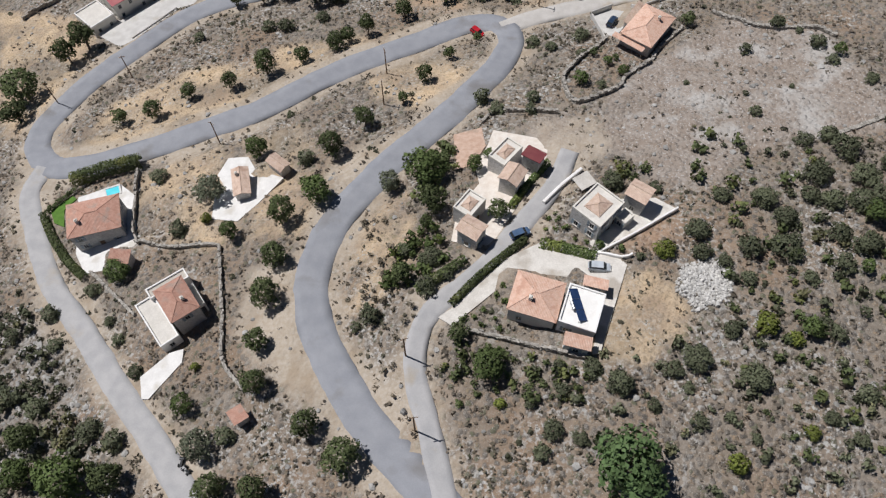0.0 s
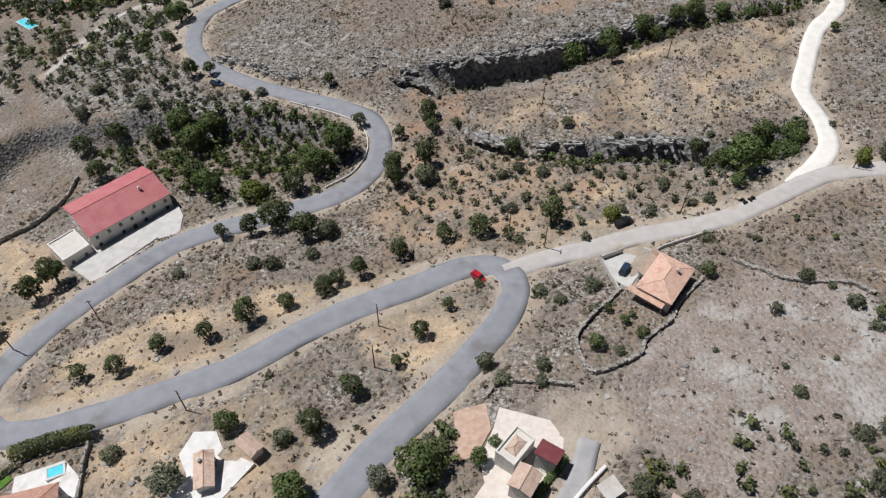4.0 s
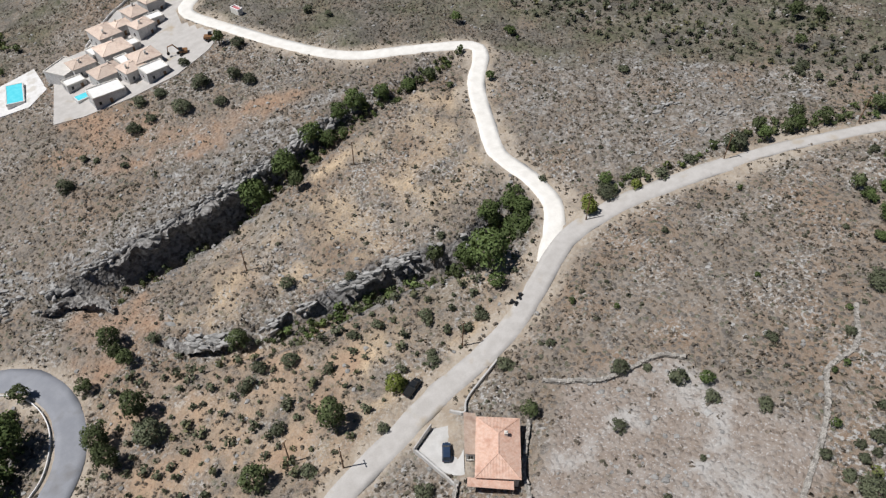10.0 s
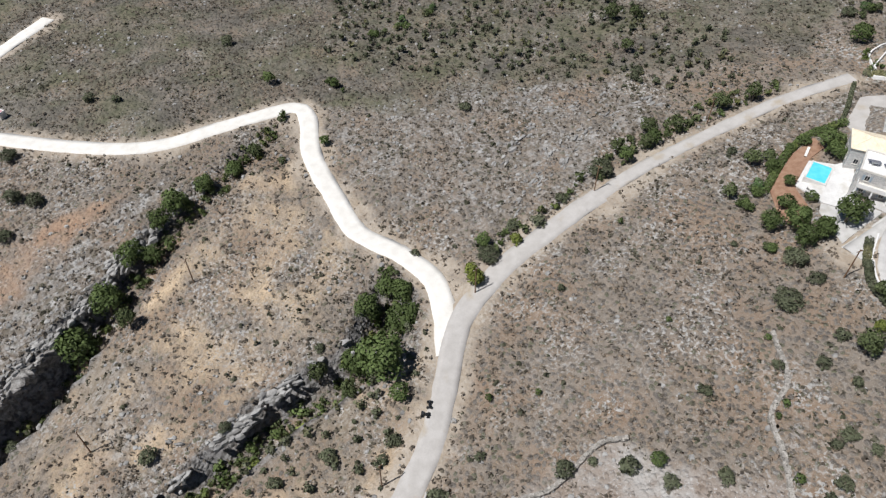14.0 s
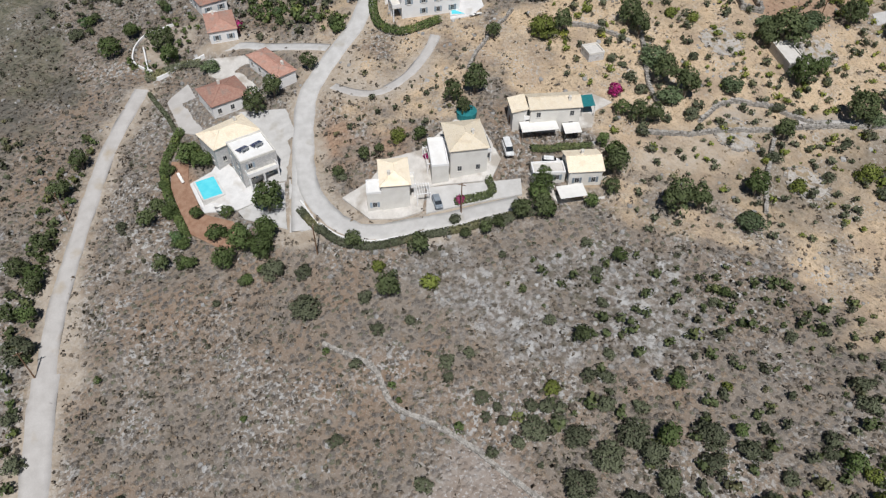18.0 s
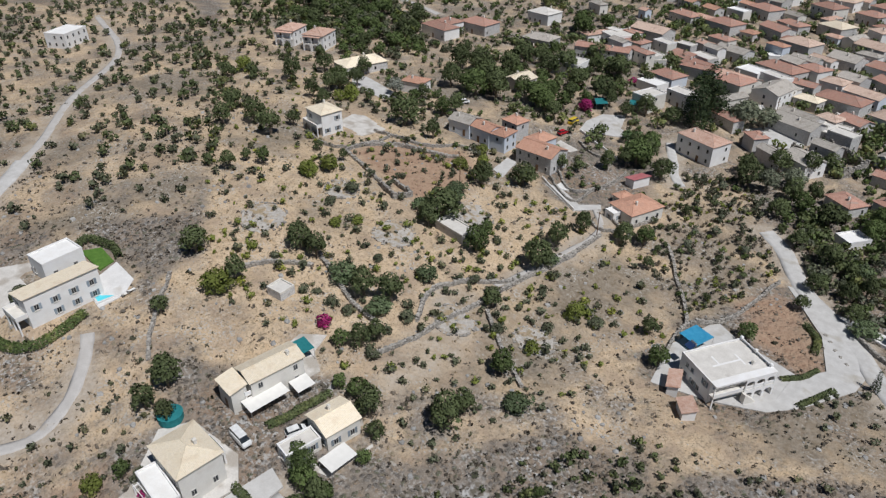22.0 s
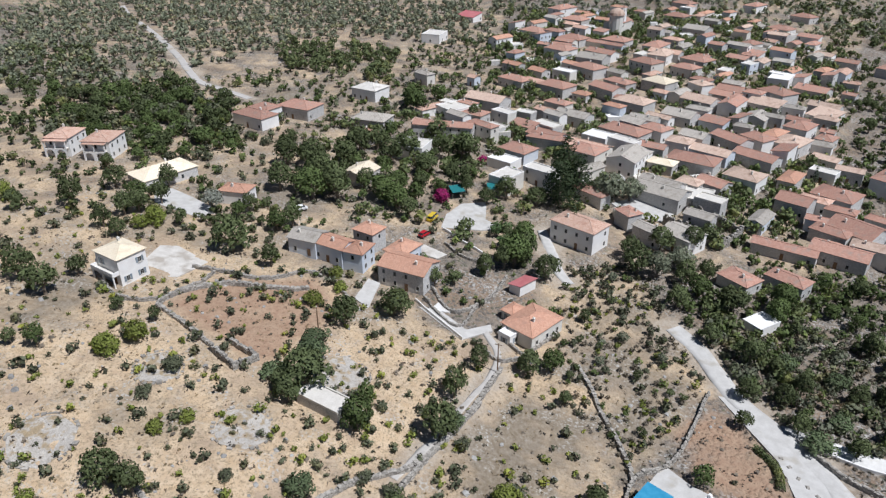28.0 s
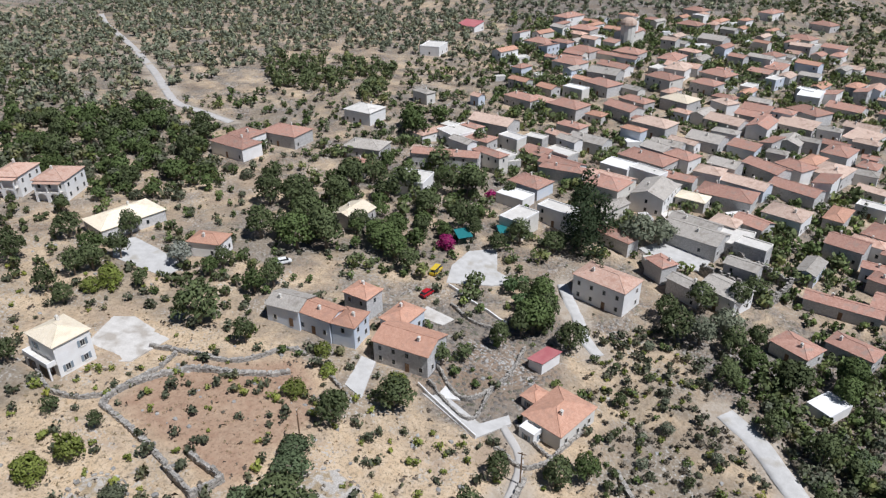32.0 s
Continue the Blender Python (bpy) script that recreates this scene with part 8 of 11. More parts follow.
def car(kind, paint, x, y, turn):
    length, w, bonnet, high, back, front = CAR_SHAPES[kind]
    h = length / 2
    top = new({"car": "car", "pickup": "pickup_truck", "van": "van"}[kind])
    z = float(np.max(ground(np.array([x, x + 1, x - 1]), np.array([y, y, y + 1])))) + 0.16
    top.matrix_world = pose(x, y, z, 0, 0, turn)
    tagged(top, f"{paint} {'hatchback car' if kind == 'car' else kind.replace('pickup', 'pickup truck')} parked on pale ground", "car")

    def ring(px, a, low, up):
        return [(px, -a, low), (px, a, low), (px, a * 1.02, (low + up) / 2), (px, a * 0.93, up), (px, -a * 0.93, up), (px, -a * 1.02, (low + up) / 2)]

    bed = kind == "pickup"
    body = Shape().add(*loft([ring(-h, w * 0.86, 0.35, 0.75), ring(-h + 0.12, w * 0.97, 0.22, bonnet), ring(-0.4, w, 0.2, bonnet + 0.04), ring(0.9, w, 0.2, bonnet + 0.02), ring(h - 0.35, w * 0.96, 0.22, bonnet - 0.14), ring(h, w * 0.82, 0.32, 0.62)]))
    part_of("body", body.mesh("body", PAINTS[paint]), top)
    glass = Shape().add(*loft([ring(back - 0.32 * (kind == "car"), w * 0.84, bonnet - 0.05, bonnet + 0.05), ring(back + 0.1, w * 0.80, bonnet - 0.05, high - 0.06), ring(front, w * 0.80, bonnet - 0.05, high - 0.06), ring(front + 0.65, w * 0.84, bonnet - 0.1, bonnet)]))
    part_of("glazing", glass.mesh("glazing", M_GLASS), top, "dark car glazing")
    lid = Shape().box(back + 0.02, -w * 0.78, high - 0.10, front + 0.06, w * 0.78, high, 0.04)
    part_of("roof", lid.mesh("roof", PAINTS[paint]), top)
    if bed:
        tray = Shape().box(-h + 0.15, -w * 0.85, bonnet - 0.02, back - 0.15, w * 0.85, bonnet + 0.06)
        part_of("cargo_bed", tray.mesh("cargo_bed", M_TYRE), top, "open black cargo bed")
    for px in (-h * 0.62, h * 0.63):
        for s in (-1, 1):
            wheel = part_of("wheel", WHEEL, top, "", pose(px, s * (w - 0.08), 0.15))
            part_of("hub", HUB, wheel)
    for s in (-1, 1):
        part_of("headlight", Shape().box(h - 0.12, s * w * 0.62 - 0.16, 0.55, h - 0.02, s * w * 0.62 + 0.16, 0.68).mesh("headlight", M_LAMP), top)
        part_of("tail_light", Shape().box(-h + 0.0, s * w * 0.72 - 0.1, 0.6, -h + 0.1, s * w * 0.72 + 0.1, 0.78).mesh("tail_light", M_TAIL), top)


def motorbike(x, y, turn):
    top = new("quad_bike")
    top.matrix_world = pose(x, y, ground_at(x, y) + 0.32, 0, 0, turn)
    tagged(top, "dark quad bike parked at the roadside", "quad bike")
    part_of("body", Shape().add(*loft([[(-0.8, -0.25, 0.1), (-0.8, 0.25, 0.1), (-0.8, 0.2, 0.4), (-0.8, -0.2, 0.4)], [(0, -0.22, 0.05), (0, 0.22, 0.05), (0, 0.16, 0.5), (0, -0.16, 0.5)], [(0.85, -0.3, 0.1), (0.85, 0.3, 0.1), (0.85, 0.22, 0.4), (0.85, -0.22, 0.4)]])).mesh("body", PAINTS["black"]), top)
    part_of("handlebar", Shape().tube((0.45, -0.4, 0.75), (0.45, 0.4, 0.75), 0.03, 0.03, 5).tube((0.5, 0, 0.4), (0.45, 0, 0.75), 0.04, 0.04, 5).mesh("handlebar", M_METAL), top)
    for px in (-0.6, 0.65):
        for s in (-1, 1):
            part_of("wheel", WHEEL, top, "", pose(px, s * 0.42, 0) @ Matrix.Diagonal((0.95, 1.3, 0.95, 1)))


def pool(x, y, turn, w, d):
    top = new("swimming_pool")
    top.matrix_world = pose(x, y, float(np.max(ground(np.array([x, x + w / 2, x - w / 2, x, x]), np.array([y, y, y, y + d / 2, y - d / 2])))) + 0.42, 0, 0, turn)
    a, b = w / 2, d / 2
    rim = Shape()
    for x0, y0, x1, y1 in ((-a - 0.4, -b - 0.4, a + 0.4, -b), (-a - 0.4, b, a + 0.4, b + 0.4), (-a - 0.4, -b, -a, b), (a, -b, a + 0.4, b)):
        rim.box(x0, y0, -1.6, x1, y1, 0.12, 0.02)
    part_of("coping", rim.mesh("coping", M_WHITEPAVE), top)
    part_of("water", Shape().box(-a - 0.02, -b - 0.02, -0.5, a + 0.02, b + 0.02, 0.03).mesh("water", M_POOL), top)
    tagged(top, "turquoise swimming pool with a white stone coping", "pool")


def canopy(x, y, turn, w, d, height, mat, label, base=None):
    """A sheet on four posts, its front edge lower."""
    top = new("awning")
    top.matrix_world = pose(x, y, ground_at(x, y) if base is None else base, 0, 0, turn)
    a, b = w / 2, d / 2
    n, sheet = 6, []
    for j in range(n + 1):
        for i in range(n + 1):
            u, v = i / n, j / n
            sheet.append((-a + w * u, -b + d * v, height + 0.25 * v - 0.12 * math.sin(u * math.pi * 1.0) * math.sin(v * math.pi)))
    up = [(p[0], p[1], p[2] + 0.04) for p in sheet]
    k, m = (n + 1) * (n + 1), n + 1
    f = []
    for j in range(n):
        for i in range(n):
            q = (j * m + i, j * m + i + 1, (j + 1) * m + i + 1, (j + 1) * m + i)
            f += [tuple(k + t for t in q), tuple(reversed(q))]
    edge = [i for i in range(m)] + [j * m + n for j in range(1, m)] + [n * m + i for i in range(n - 1, -1, -1)] + [j * m for j in range(n - 1, 0, -1)]
    f += [(p, q, q + k, p + k) for p, q in zip(edge, edge[1:] + edge[:1])]
    part_of("sheet", mesh_of("sheet", sheet + up, f, mat), top)
    for px, py, pz in ((-a + 0.1, -b + 0.1, height), (a - 0.1, -b + 0.1, height), (a - 0.1, b - 0.1, height + 0.2), (-a + 0.1, b - 0.1, height + 0.2)):
        part_of("post", Shape().tube((px, py, -0.4), (px, py, pz), 0.05, 0.05, 6).mesh("post", M_METAL), top)
    tagged(top, label, "awning")


def solar_heater(x, y, z, turn, w, d):
    top = new("solar_panel")
    top.matrix_world = pose(x, y, z, 0, 0, turn)
    n = max(1, round(w / 2))
    for k in range(n):
        u = (k + 0.5) * w / n - w / 2
        t = w / n / 2 - 0.05
        part_of("panel", Shape().add([(u - t, -d / 2, 0.15), (u + t, -d / 2, 0.15), (u + t, d / 2, 0.75), (u - t, d / 2, 0.75), (u - t, -d / 2, 0.23), (u + t, -d / 2, 0.23), (u + t, d / 2, 0.83), (u - t, d / 2, 0.83)], [(3, 2, 1, 0), (0, 1, 5, 4), (1, 2, 6, 5), (2, 3, 7, 6), (3, 0, 4, 7), (4, 5, 6, 7)]).mesh("panel", M_PANEL), top)
    legs = Shape()
    for u in (-w / 2 + 0.15, w / 2 - 0.15):
        legs.box(u - 0.03, d / 2 - 0.06, -0.02, u + 0.03, d / 2, 0.75).box(u - 0.03, -d / 2, -0.02, u + 0.03, -d / 2 + 0.06, 0.16)
    part_of("stand", legs.mesh("stand", M_METAL), top)
    part_of("tank", Shape().tube((-0.8, d / 2 + 0.25, 0.85), (0.8, d / 2 + 0.25, 0.85), 0.26, 0.26, 12).box(-0.6, d / 2 + 0.05, -0.02, -0.54, d / 2 + 0.4, 0.65).box(0.54, d / 2 + 0.05, -0.02, 0.6, d / 2 + 0.4, 0.65).mesh("tank", M_METAL), top, "steel water tank")
    tagged(top, "dark blue solar water heater on a flat roof", "solar panel")

# ---- hedges, walls, rings, poles, cars ----
hedge("o", 2.8, 4.0, [(-100.6, 79.1), (-94.4, 82.1), (-85.8, 85.1)])
hedge("o", 1.4, 1.6, [(-6.8, 51.1), (-2.6, 57.3), (4.6, 66.1)])
hedge("o", 1.8, 1.8, [(-13.4, 52.9), (-10.1, 55.9), (-6.0, 59.9)])
hedge("g", 1.4, 1.5, [(1.3, 73.9), (4.0, 79.6), (7.3, 85.3)])
hedge("g", 1.9, 1.5, [(7.8, 65.1), (12.9, 64.2), (16.9, 63.3)])
hedge("o", 1.8, 1.6, [(-103.7, 68.6), (-98.6, 63.3), (-91.6, 57.5), (-85.2, 53.5)])
hedge("b", 1.6, 1.3, [(137, 122.6), (130.5, 120.0), (125, 117.2), (121.0, 111.5), (119.9, 105), (119.2, 99.5), (118.0, 93), (117.8, 86.5), (116.6, 78)])
hedge("g", 1.8, 1.8, [(174.3, 144.6), (167.2, 148.4), (162.7, 149.6), (154, 149.4), (146, 147.8), (140.6, 146.8)])
hedge("g", 3.4, 2.7, [(167.0, 142.6), (160.4, 141.2)])
hedge("o", 1.6, 1.5, [(125.4, 91.7), (124.8, 84.3), (128.3, 83.3)])
hedge("g", 2.2, 1.8, [(207.3, 86.2), (198.9, 89.4), (190, 90.4), (183.8, 88), (182.6, 82), (183.0, 76)])
hedge("o", 1.6, 2.0, [(205, 66), (203, 61), (197, 59.6), (193, 60.8)])
hedge("b", 1.0, 1.0, [(193.0, 150.8), (181.6, 147.4), (173.2, 145.2)])
hedge("o", 1.5, 1.5, [(132.9, 71.5), (131.0, 65.1), (129.4, 59.0)])
hedge("b", 2.2, 1.7, [(199.7, 151), (199.8, 147), (199.0, 142.1), (198, 137)])
hedge("o", 1.6, 1.3, [(60.9, -33.1), (57.5, -28.1), (56.9, -22.1)])
hedge("o", 1.3, 1.0, [(55.9, -1.8), (52.1, -9.3), (51.0, -11.5)])
hedge("o", 1.2, 1.0, [(60.7, -8.4), (57.4, -11.5), (55.2, -16.2)])
stone_wall("d", 1.1, 0.5, [(-76.8, 62.9), (-67.8, 61.5), (-58.3, 62.5), (-55.6, 59.8), (-49.9, 45.8), (-46.2, 36.7), (-40.6, 31.8)])
stone_wall("d", 1.2, 0.5, [(-3.1, 45.9), (3.7, 44.9), (13.1, 43.4), (17.2, 43.1)])
stone_wall("d", 1.2, 0.5, [(-7.1, 98.4), (-5.6, 101.3), (-2.0, 102.3), (8.3, 102.4)])
stone_wall("d", 1.5, 0.4, [(-85.3, 82.7), (-81.9, 74.3), (-79.0, 66.5), (-76.1, 62.4)])
stone_wall("w", 0.9, 0.6, [(7.3, 75.1), (10.6, 80.2), (14.2, 85.0)])
stone_wall("w", 1.0, 0.4, [(15.9, 64.5), (21.8, 63.2), (23.5, 63.8)])
stone_wall("w", 1.0, 0.4, [(17.8, 64.1), (22.7, 67.7), (31.8, 75.5)])
stone_wall("d", 1.3, 0.6, [(18.8, 130.8), (12.3, 121.0), (9.4, 115.4), (10.0, 110.4), (12.7, 105.7), (20.9, 110.2), (22.9, 115.3), (28.4, 121.7), (30.7, 127.4), (36.2, 135.1)])
stone_wall("d", 0.9, 0.7, [(43.8, 142.1), (49.1, 138.1), (54.3, 135.8), (64.3, 135.2), (68.9, 132.3)])
stone_wall("c", 2.0, 0.3, [(15.0, 141.3), (20.0, 144.5)])
stone_wall("c", 1.2, 0.4, [(15.1, 141.7), (18.7, 129.9)])
stone_wall("c", 1.0, 0.4, [(25.0, 146.4), (26.7, 143.4), (29.5, 147.2), (39.0, 152.4)])
stone_wall("d", 1.6, 0.4, [(-152.2, 142.6), (-141.8, 159.9), (-144.8, 188.9), (-126.5, 176.7)])
stone_wall("c", 0.7, 0.3, [(-110.9, 133.0), (-106.7, 139.6), (-102.5, 146.7)])
stone_wall("d", 0.9, 0.6, [(178.6, 57.6), (168.8, 69.7), (161.8, 75.6)])
stone_wall("d", 1.0, 0.7, [(129.3, 46.3), (126.3, 33.4), (122.9, 15.4), (119.4, -3.5), (116.1, -18.3)])
stone_wall("d", 1.0, 0.7, [(120.1, 17.6), (112.1, 24.7), (103.0, 31.3)])
stone_wall("w", 0.7, 0.35, [(139.5, 122.0), (132, 119.8), (126, 116.5), (122.3, 111), (121.1, 105.3), (120.2, 99.6), (119.1, 93.5), (118.7, 87.8), (117.7, 80)])
stone_wall("w", 1.0, 0.4, [(212.9, 150.9), (199.6, 149.4), (199.5, 141.5), (200.6, 135.5)])
stone_wall("d", 1.2, 0.5, [(70.6, -46.6), (76.3, -23.0), (83.7, -13.1), (84.1, -1.4)])
stone_wall("d", 1.0, 0.7, [(99.4, -42.4), (91.7, -29.0), (85.8, -18.5), (83.7, -13.2)])
stone_wall("d", 1.0, 0.8, [(129.7, 31.2), (132.7, 23.7), (132.5, 17.5), (126.8, 9.0), (121.7, 3.6), (117.8, -10.0), (115.3, -32.1)])
stone_wall("d", 1.0, 0.8, [(161.9, 29.5), (144.3, 36.8), (135.2, 38.6)])
stone_wall("d", 0.9, 0.8, [(169.6, 46.0), (165.3, 40.2), (157.3, 35.1)])
stone_wall("d", 1.1, 0.9, [(189.0, -11.5), (189.3, -15.9), (183.1, -27.2), (173.8, -30.5), (165.9, -36.2)])
stone_wall("d", 1.0, 0.8, [(189.1, -11.5), (180.9, -9.1), (170.9, -5.3)])
stone_wall("w", 1.0, 0.3, [(141.4, -46.0), (133.8, -41.9), (126.4, -38.0)])
stone_wall("d", 1.0, 0.5, [(162.5, -41.7), (155.2, -37.5)])
stone_wall("d", 1.0, 0.5, [(107.5, -49.0), (114.8, -35.4), (122.0, -37.6)])
stone_wall("d", 1.0, 0.4, [(144.9, -77.9), (137.8, -73.8), (129.3, -73.6)])
stone_wall("d", 1.0, 0.4, [(139.4, -47.3), (129.1, -42.0), (127.4, -52.5)])
stone_wall("d", 1.0, 0.5, [(209.0, -15.7), (199.6, -10.6), (192.5, -12.4), (188.7, -18.2), (188.0, -30.1)])
stone_wall("w", 1.0, 0.3, [(-27.4, 340.3), (-15.7, 359.7), (-4.4, 368.2), (5.3, 363.5)])
stone_wall("d", 0.45, 0.8, [(104, 125), (96.4, 118.0), (87.6, 116.3), (79.5, 108.8), (61.7, 97.7)])
stone_wall("w", 0.8, 0.4, [(51.0, -37.2), (38.0, -34.7), (26.6, -34.5), (20.2, -40)])
stone_wall("d", 1.2, 0.6, [(52.0, -37.7), (45.0, -30.3), (36.4, -26.0)])
stone_wall("d", 1.0, 0.6, [(193.8, -30.2), (186.3, -31.6), (176.5, -33.4), (170.6, -42.3), (165.9, -43)])
stone_wall("d", 1.2, 0.5, [(139.6, -52.4), (131.7, -47.2), (126.0, -56.9), (124.5, -70)])
stone_wall("d", 1.0, 0.5, [(120.8, -46.8), (114.2, -40.8), (108.2, -39.8)])
stone_wall("w", 0.9, 0.4, [(148.4, -85.5), (139.3, -81), (130.7, -77.7)])
stone_wall("w", 0.7, 0.4, [(220.6, 142), (218.6, 151), (209, 154), (202.5, 149.5)])
stone_wall("w", 0.6, 0.25, [(-60.4, 168.6), (-54.0, 176), (-52.4, 187.6), (-57.4, 198.6), (-67.4, 204.6), (-84.6, 211)])
stone_wall("d", 0.8, 0.5, [(-84.3, 55.0), (-68.6, 45.0)])
r = np.random.RandomState(169)
a, b = r.uniform(30.5, 41, 3000), r.uniform(53, 66, 3000)
ok = inside(a, b, [(31.7, 61.8), (36.7, 65.5), (40.9, 62.1), (39.5, 56.6), (34.2, 54.1), (31.1, 57.5)]) > r.uniform(0.35, 1, 3000)
a, b = a[ok], b[ok]
size = r.uniform(0.25, 0.85, len(a))
tagged(stones("rubble_heap", a, b, ground(a, b) + r.uniform(0, 0.35, len(a)), size, size * 0.55, 170, M_RUBBLE), "spread heap of pale broken limestone", "rubble", kind="stuff")
threshing_floor(123.7, 25.5, 5.2)
threshing_floor(179.3, 29.4, 6.1)
threshing_floor(152.1, 11.6, 5.6)
threshing_floor(108.0, 16.9, 5.0)
threshing_floor(144.4, -11.4, 6.5)
threshing_floor(175.2, 5.4, 5.1)
utility_pole(-102.7, 116.1)
utility_pole(-68.1, 92.2)
utility_pole(-13.1, 40.3)
utility_pole(-9.2, 27.8)
utility_pole(-30.7, 104.4)
utility_pole(-32.7, 116.6)
utility_pole(-120.3, 106.1)
utility_pole(1.8, 145.0)
utility_pole(34.2, 159.3)
utility_pole(77.1, 177.8)
utility_pole(-7.1, 152.5)
utility_pole(35.1, 229.7)
utility_pole(118.3, 177.7)
utility_pole(-1.9, 209.4)
utility_pole(156.8, 171.4)
utility_pole(124.5, 121.7)
utility_pole(122.8, 91.5)
utility_pole(-83.6, 219.7)
utility_pole(98.2, -146.4)
utility_pole(153.5, -19.5)
utility_pole(115.8, -30.9)
car("car", "silver", 18.0, 60.7, 3)
car("car", "blue", 3.6, 67.2, 32)
car("car", "red", -12.8, 134.2, -35)
car("car", "navy", 20.0, 137.4, 65)
car("pickup", "black", 20.4, 154.6, 34)
car("pickup", "blue", -115.0, 221.7, -6)
car("car", "grey", 126.6, 95.4, 176)
car("van", "white", 134.2, 76.7, 170)
car("van", "yellow", 154.0, -91.4, -97)
car("car", "red", 152.0, -79.3, -111)
car("car", "white", 190.3, -75.5, -139)
car("car", "white", 4.8, -186.8, -119)
car("car", "white", 60.6, -377.0, 110)
car("car", "white", 128.5, 69.0, -114)
motorbike(49.3, 163.9, 126)
motorbike(51.3, 164.9, 44)
motorbike(-47.8, 18.6, 94)
motorbike(-46.5, 17.4, 150)
pool(152.5, 140.4, 11.0, 6.8, 4.2)
pool(-88.9, 76.3, 31.0, 2.9, 2)
pool(184.4, 69.6, 77.0, 4.7, 2.4)
pool(250.6, 77.7, 12.0, 6.8, 4.2)
pool(-31.0, 307.0, 20.0, 5.0, 3.0)
pool(-52.8, 325.5, 90.0, 12.0, 5.0)
pool(-235.8, 285.1, 151.0, 10.2, 4.1)
pool(287.3, 88.2, 21.0, 6.6, 3.2)
for k in range(9):
    x, y = -104.5 + 0.6 * k, 69.5 + 0.85 * k
    plant("o", x, y, ground_at(x, y), 1.7, 900 + k)
pool(295, 124.8, 29.0, 10.0, 4.6)

# ---- details of single buildings ----
def villa_top(key, extra=0.0):
    x, y, turn, w, d, h = VILLAS[key][:6]
    return ground_at(x, y) + h - 0.30 + extra


def lantern_roof(key):
    """A small tiled pyramid on a flat roof."""
    x, y, turn, w, d, h = VILLAS[key][:6]
    ob = HOUSES[key]
    me, _ = roof_mesh("hip", w * 0.55, d * 0.55, "tan", None)
    part_of("roof_lantern", me, ob, "small tan-tiled pyramid roof", pose(0, 0, h - 0.15))


for key in ("c1", "c4", "d1"):
    lantern_roof(key)
solar_heater(14.2, 50.8, villa_top("e_flat"), 110, 6.0, 1.5)
solar_heater(153.6, 131.4, villa_top("f_flat"), 117, 2.6, 1.7)
solar_heater(154.4, 128.2, villa_top("f_flat"), 117, 2.6, 1.7)


def balcony(key, side, out, z, length, arches=0):
    """A slab with a parapet and posts before a wall. side: 0 to 3, as the windows' walls."""
    x, y, turn, w, d, h = VILLAS[key][:6]
    ob = HOUSES[key]
    kind = VILLAS[key][6]
    over = 0.0 if kind == "flat" else 0.35
    off = (d / 2 - over, w / 2 - over)[side % 2]
    s = Shape().box(-length / 2, -off - out, z - 0.2, length / 2, -off + 0.02, z)
    part_of("balcony", s.mesh("balcony", M_TRIM), ob, "", pose(0, 0, 0, 0, 0, side * 90))
    rail = Shape().box(-length / 2, -off - out, z + 0.002, length / 2, -off - out + 0.12, z + 0.9, 0.03)
    rail.box(-length / 2, -off - out + 0.12, z + 0.002, -length / 2 + 0.12, -off, z + 0.9, 0.03).box(length / 2 - 0.12, -off - out + 0.12, z + 0.002, length / 2, -off, z + 0.9, 0.03)
    part_of("balcony_rail", rail.mesh("balcony_rail", WALLS["white"]), ob, "", pose(0, 0, 0, 0, 0, side * 90))
    for k in range(3):
        u = -length / 2 + 0.2 + k * (length - 0.4) / 2
        part_of("balcony_post", Shape().box(u - 0.16, -off - out + 0.05, -1.5, u + 0.16, -off - out + 0.37, z - 0.2).mesh("balcony_post", WALLS["white"]), ob, "", pose(0, 0, 0, 0, 0, side * 90))


canopy(136.1, 68.7, 168.0, 3.8, 8.1, 2.6, M_AWNING, "off-white canvas awning over a terrace")
canopy(133.6, 61.9, 165.0, 3.8, 3.7, 2.6, M_AWNING, "off-white canvas awning over a terrace")
canopy(117.6, 69.4, 170.0, 3.9, 5.6, 2.6, M_AWNING, "off-white canvas awning over a terrace")
canopy(140.1, 55.1, 163.0, 4.5, 2.9, 2.6, M_TEAL, "teal shade net on posts beside the house")
canopy(79.8, -7.7, 156.0, 5.3, 5.4, 3, M_BLUE, "blue tarpaulin shade roof on posts")
canopy(153.1, -111.9, 122.0, 6.2, 4.3, 2.6, M_TEAL, "teal shade net on posts among trees")
canopy(143.5, -120.3, 114.0, 5.6, 3.0, 2.6, M_TEAL, "teal shade net on posts among trees")
canopy(14.5, 79.8, 41.0, 3.6, 3.1, 2.6, M_PAVE, "pale reed pergola roof on posts")
canopy(23.4, 126.7, 61.0, 1.7, 8.2, 2.6, ROOFS["salmon"], "tiled porch roof on posts")
plant("m", 142.4, 46.7, ground_at(142.4, 46.7), 4.0, 1045)
plant("m", 125.3, 90.8, ground_at(125.3, 90.8), 2.7, 782)
plant("m", 155.9, -104.9, ground_at(155.9, -104.9), 6.4, 790)
plant("m", 154.2, -145.5, ground_at(154.2, -145.5), 4.5, 870)
plant("m", 24.0, -12.6, ground_at(24.0, -12.6), 4.2, 1465)
plant("m", 139.7, 93.4, ground_at(139.7, 93.4), 1.9, 715)
plant("m", 209.7, 124.8, ground_at(209.7, 124.8), 3.3, 350)


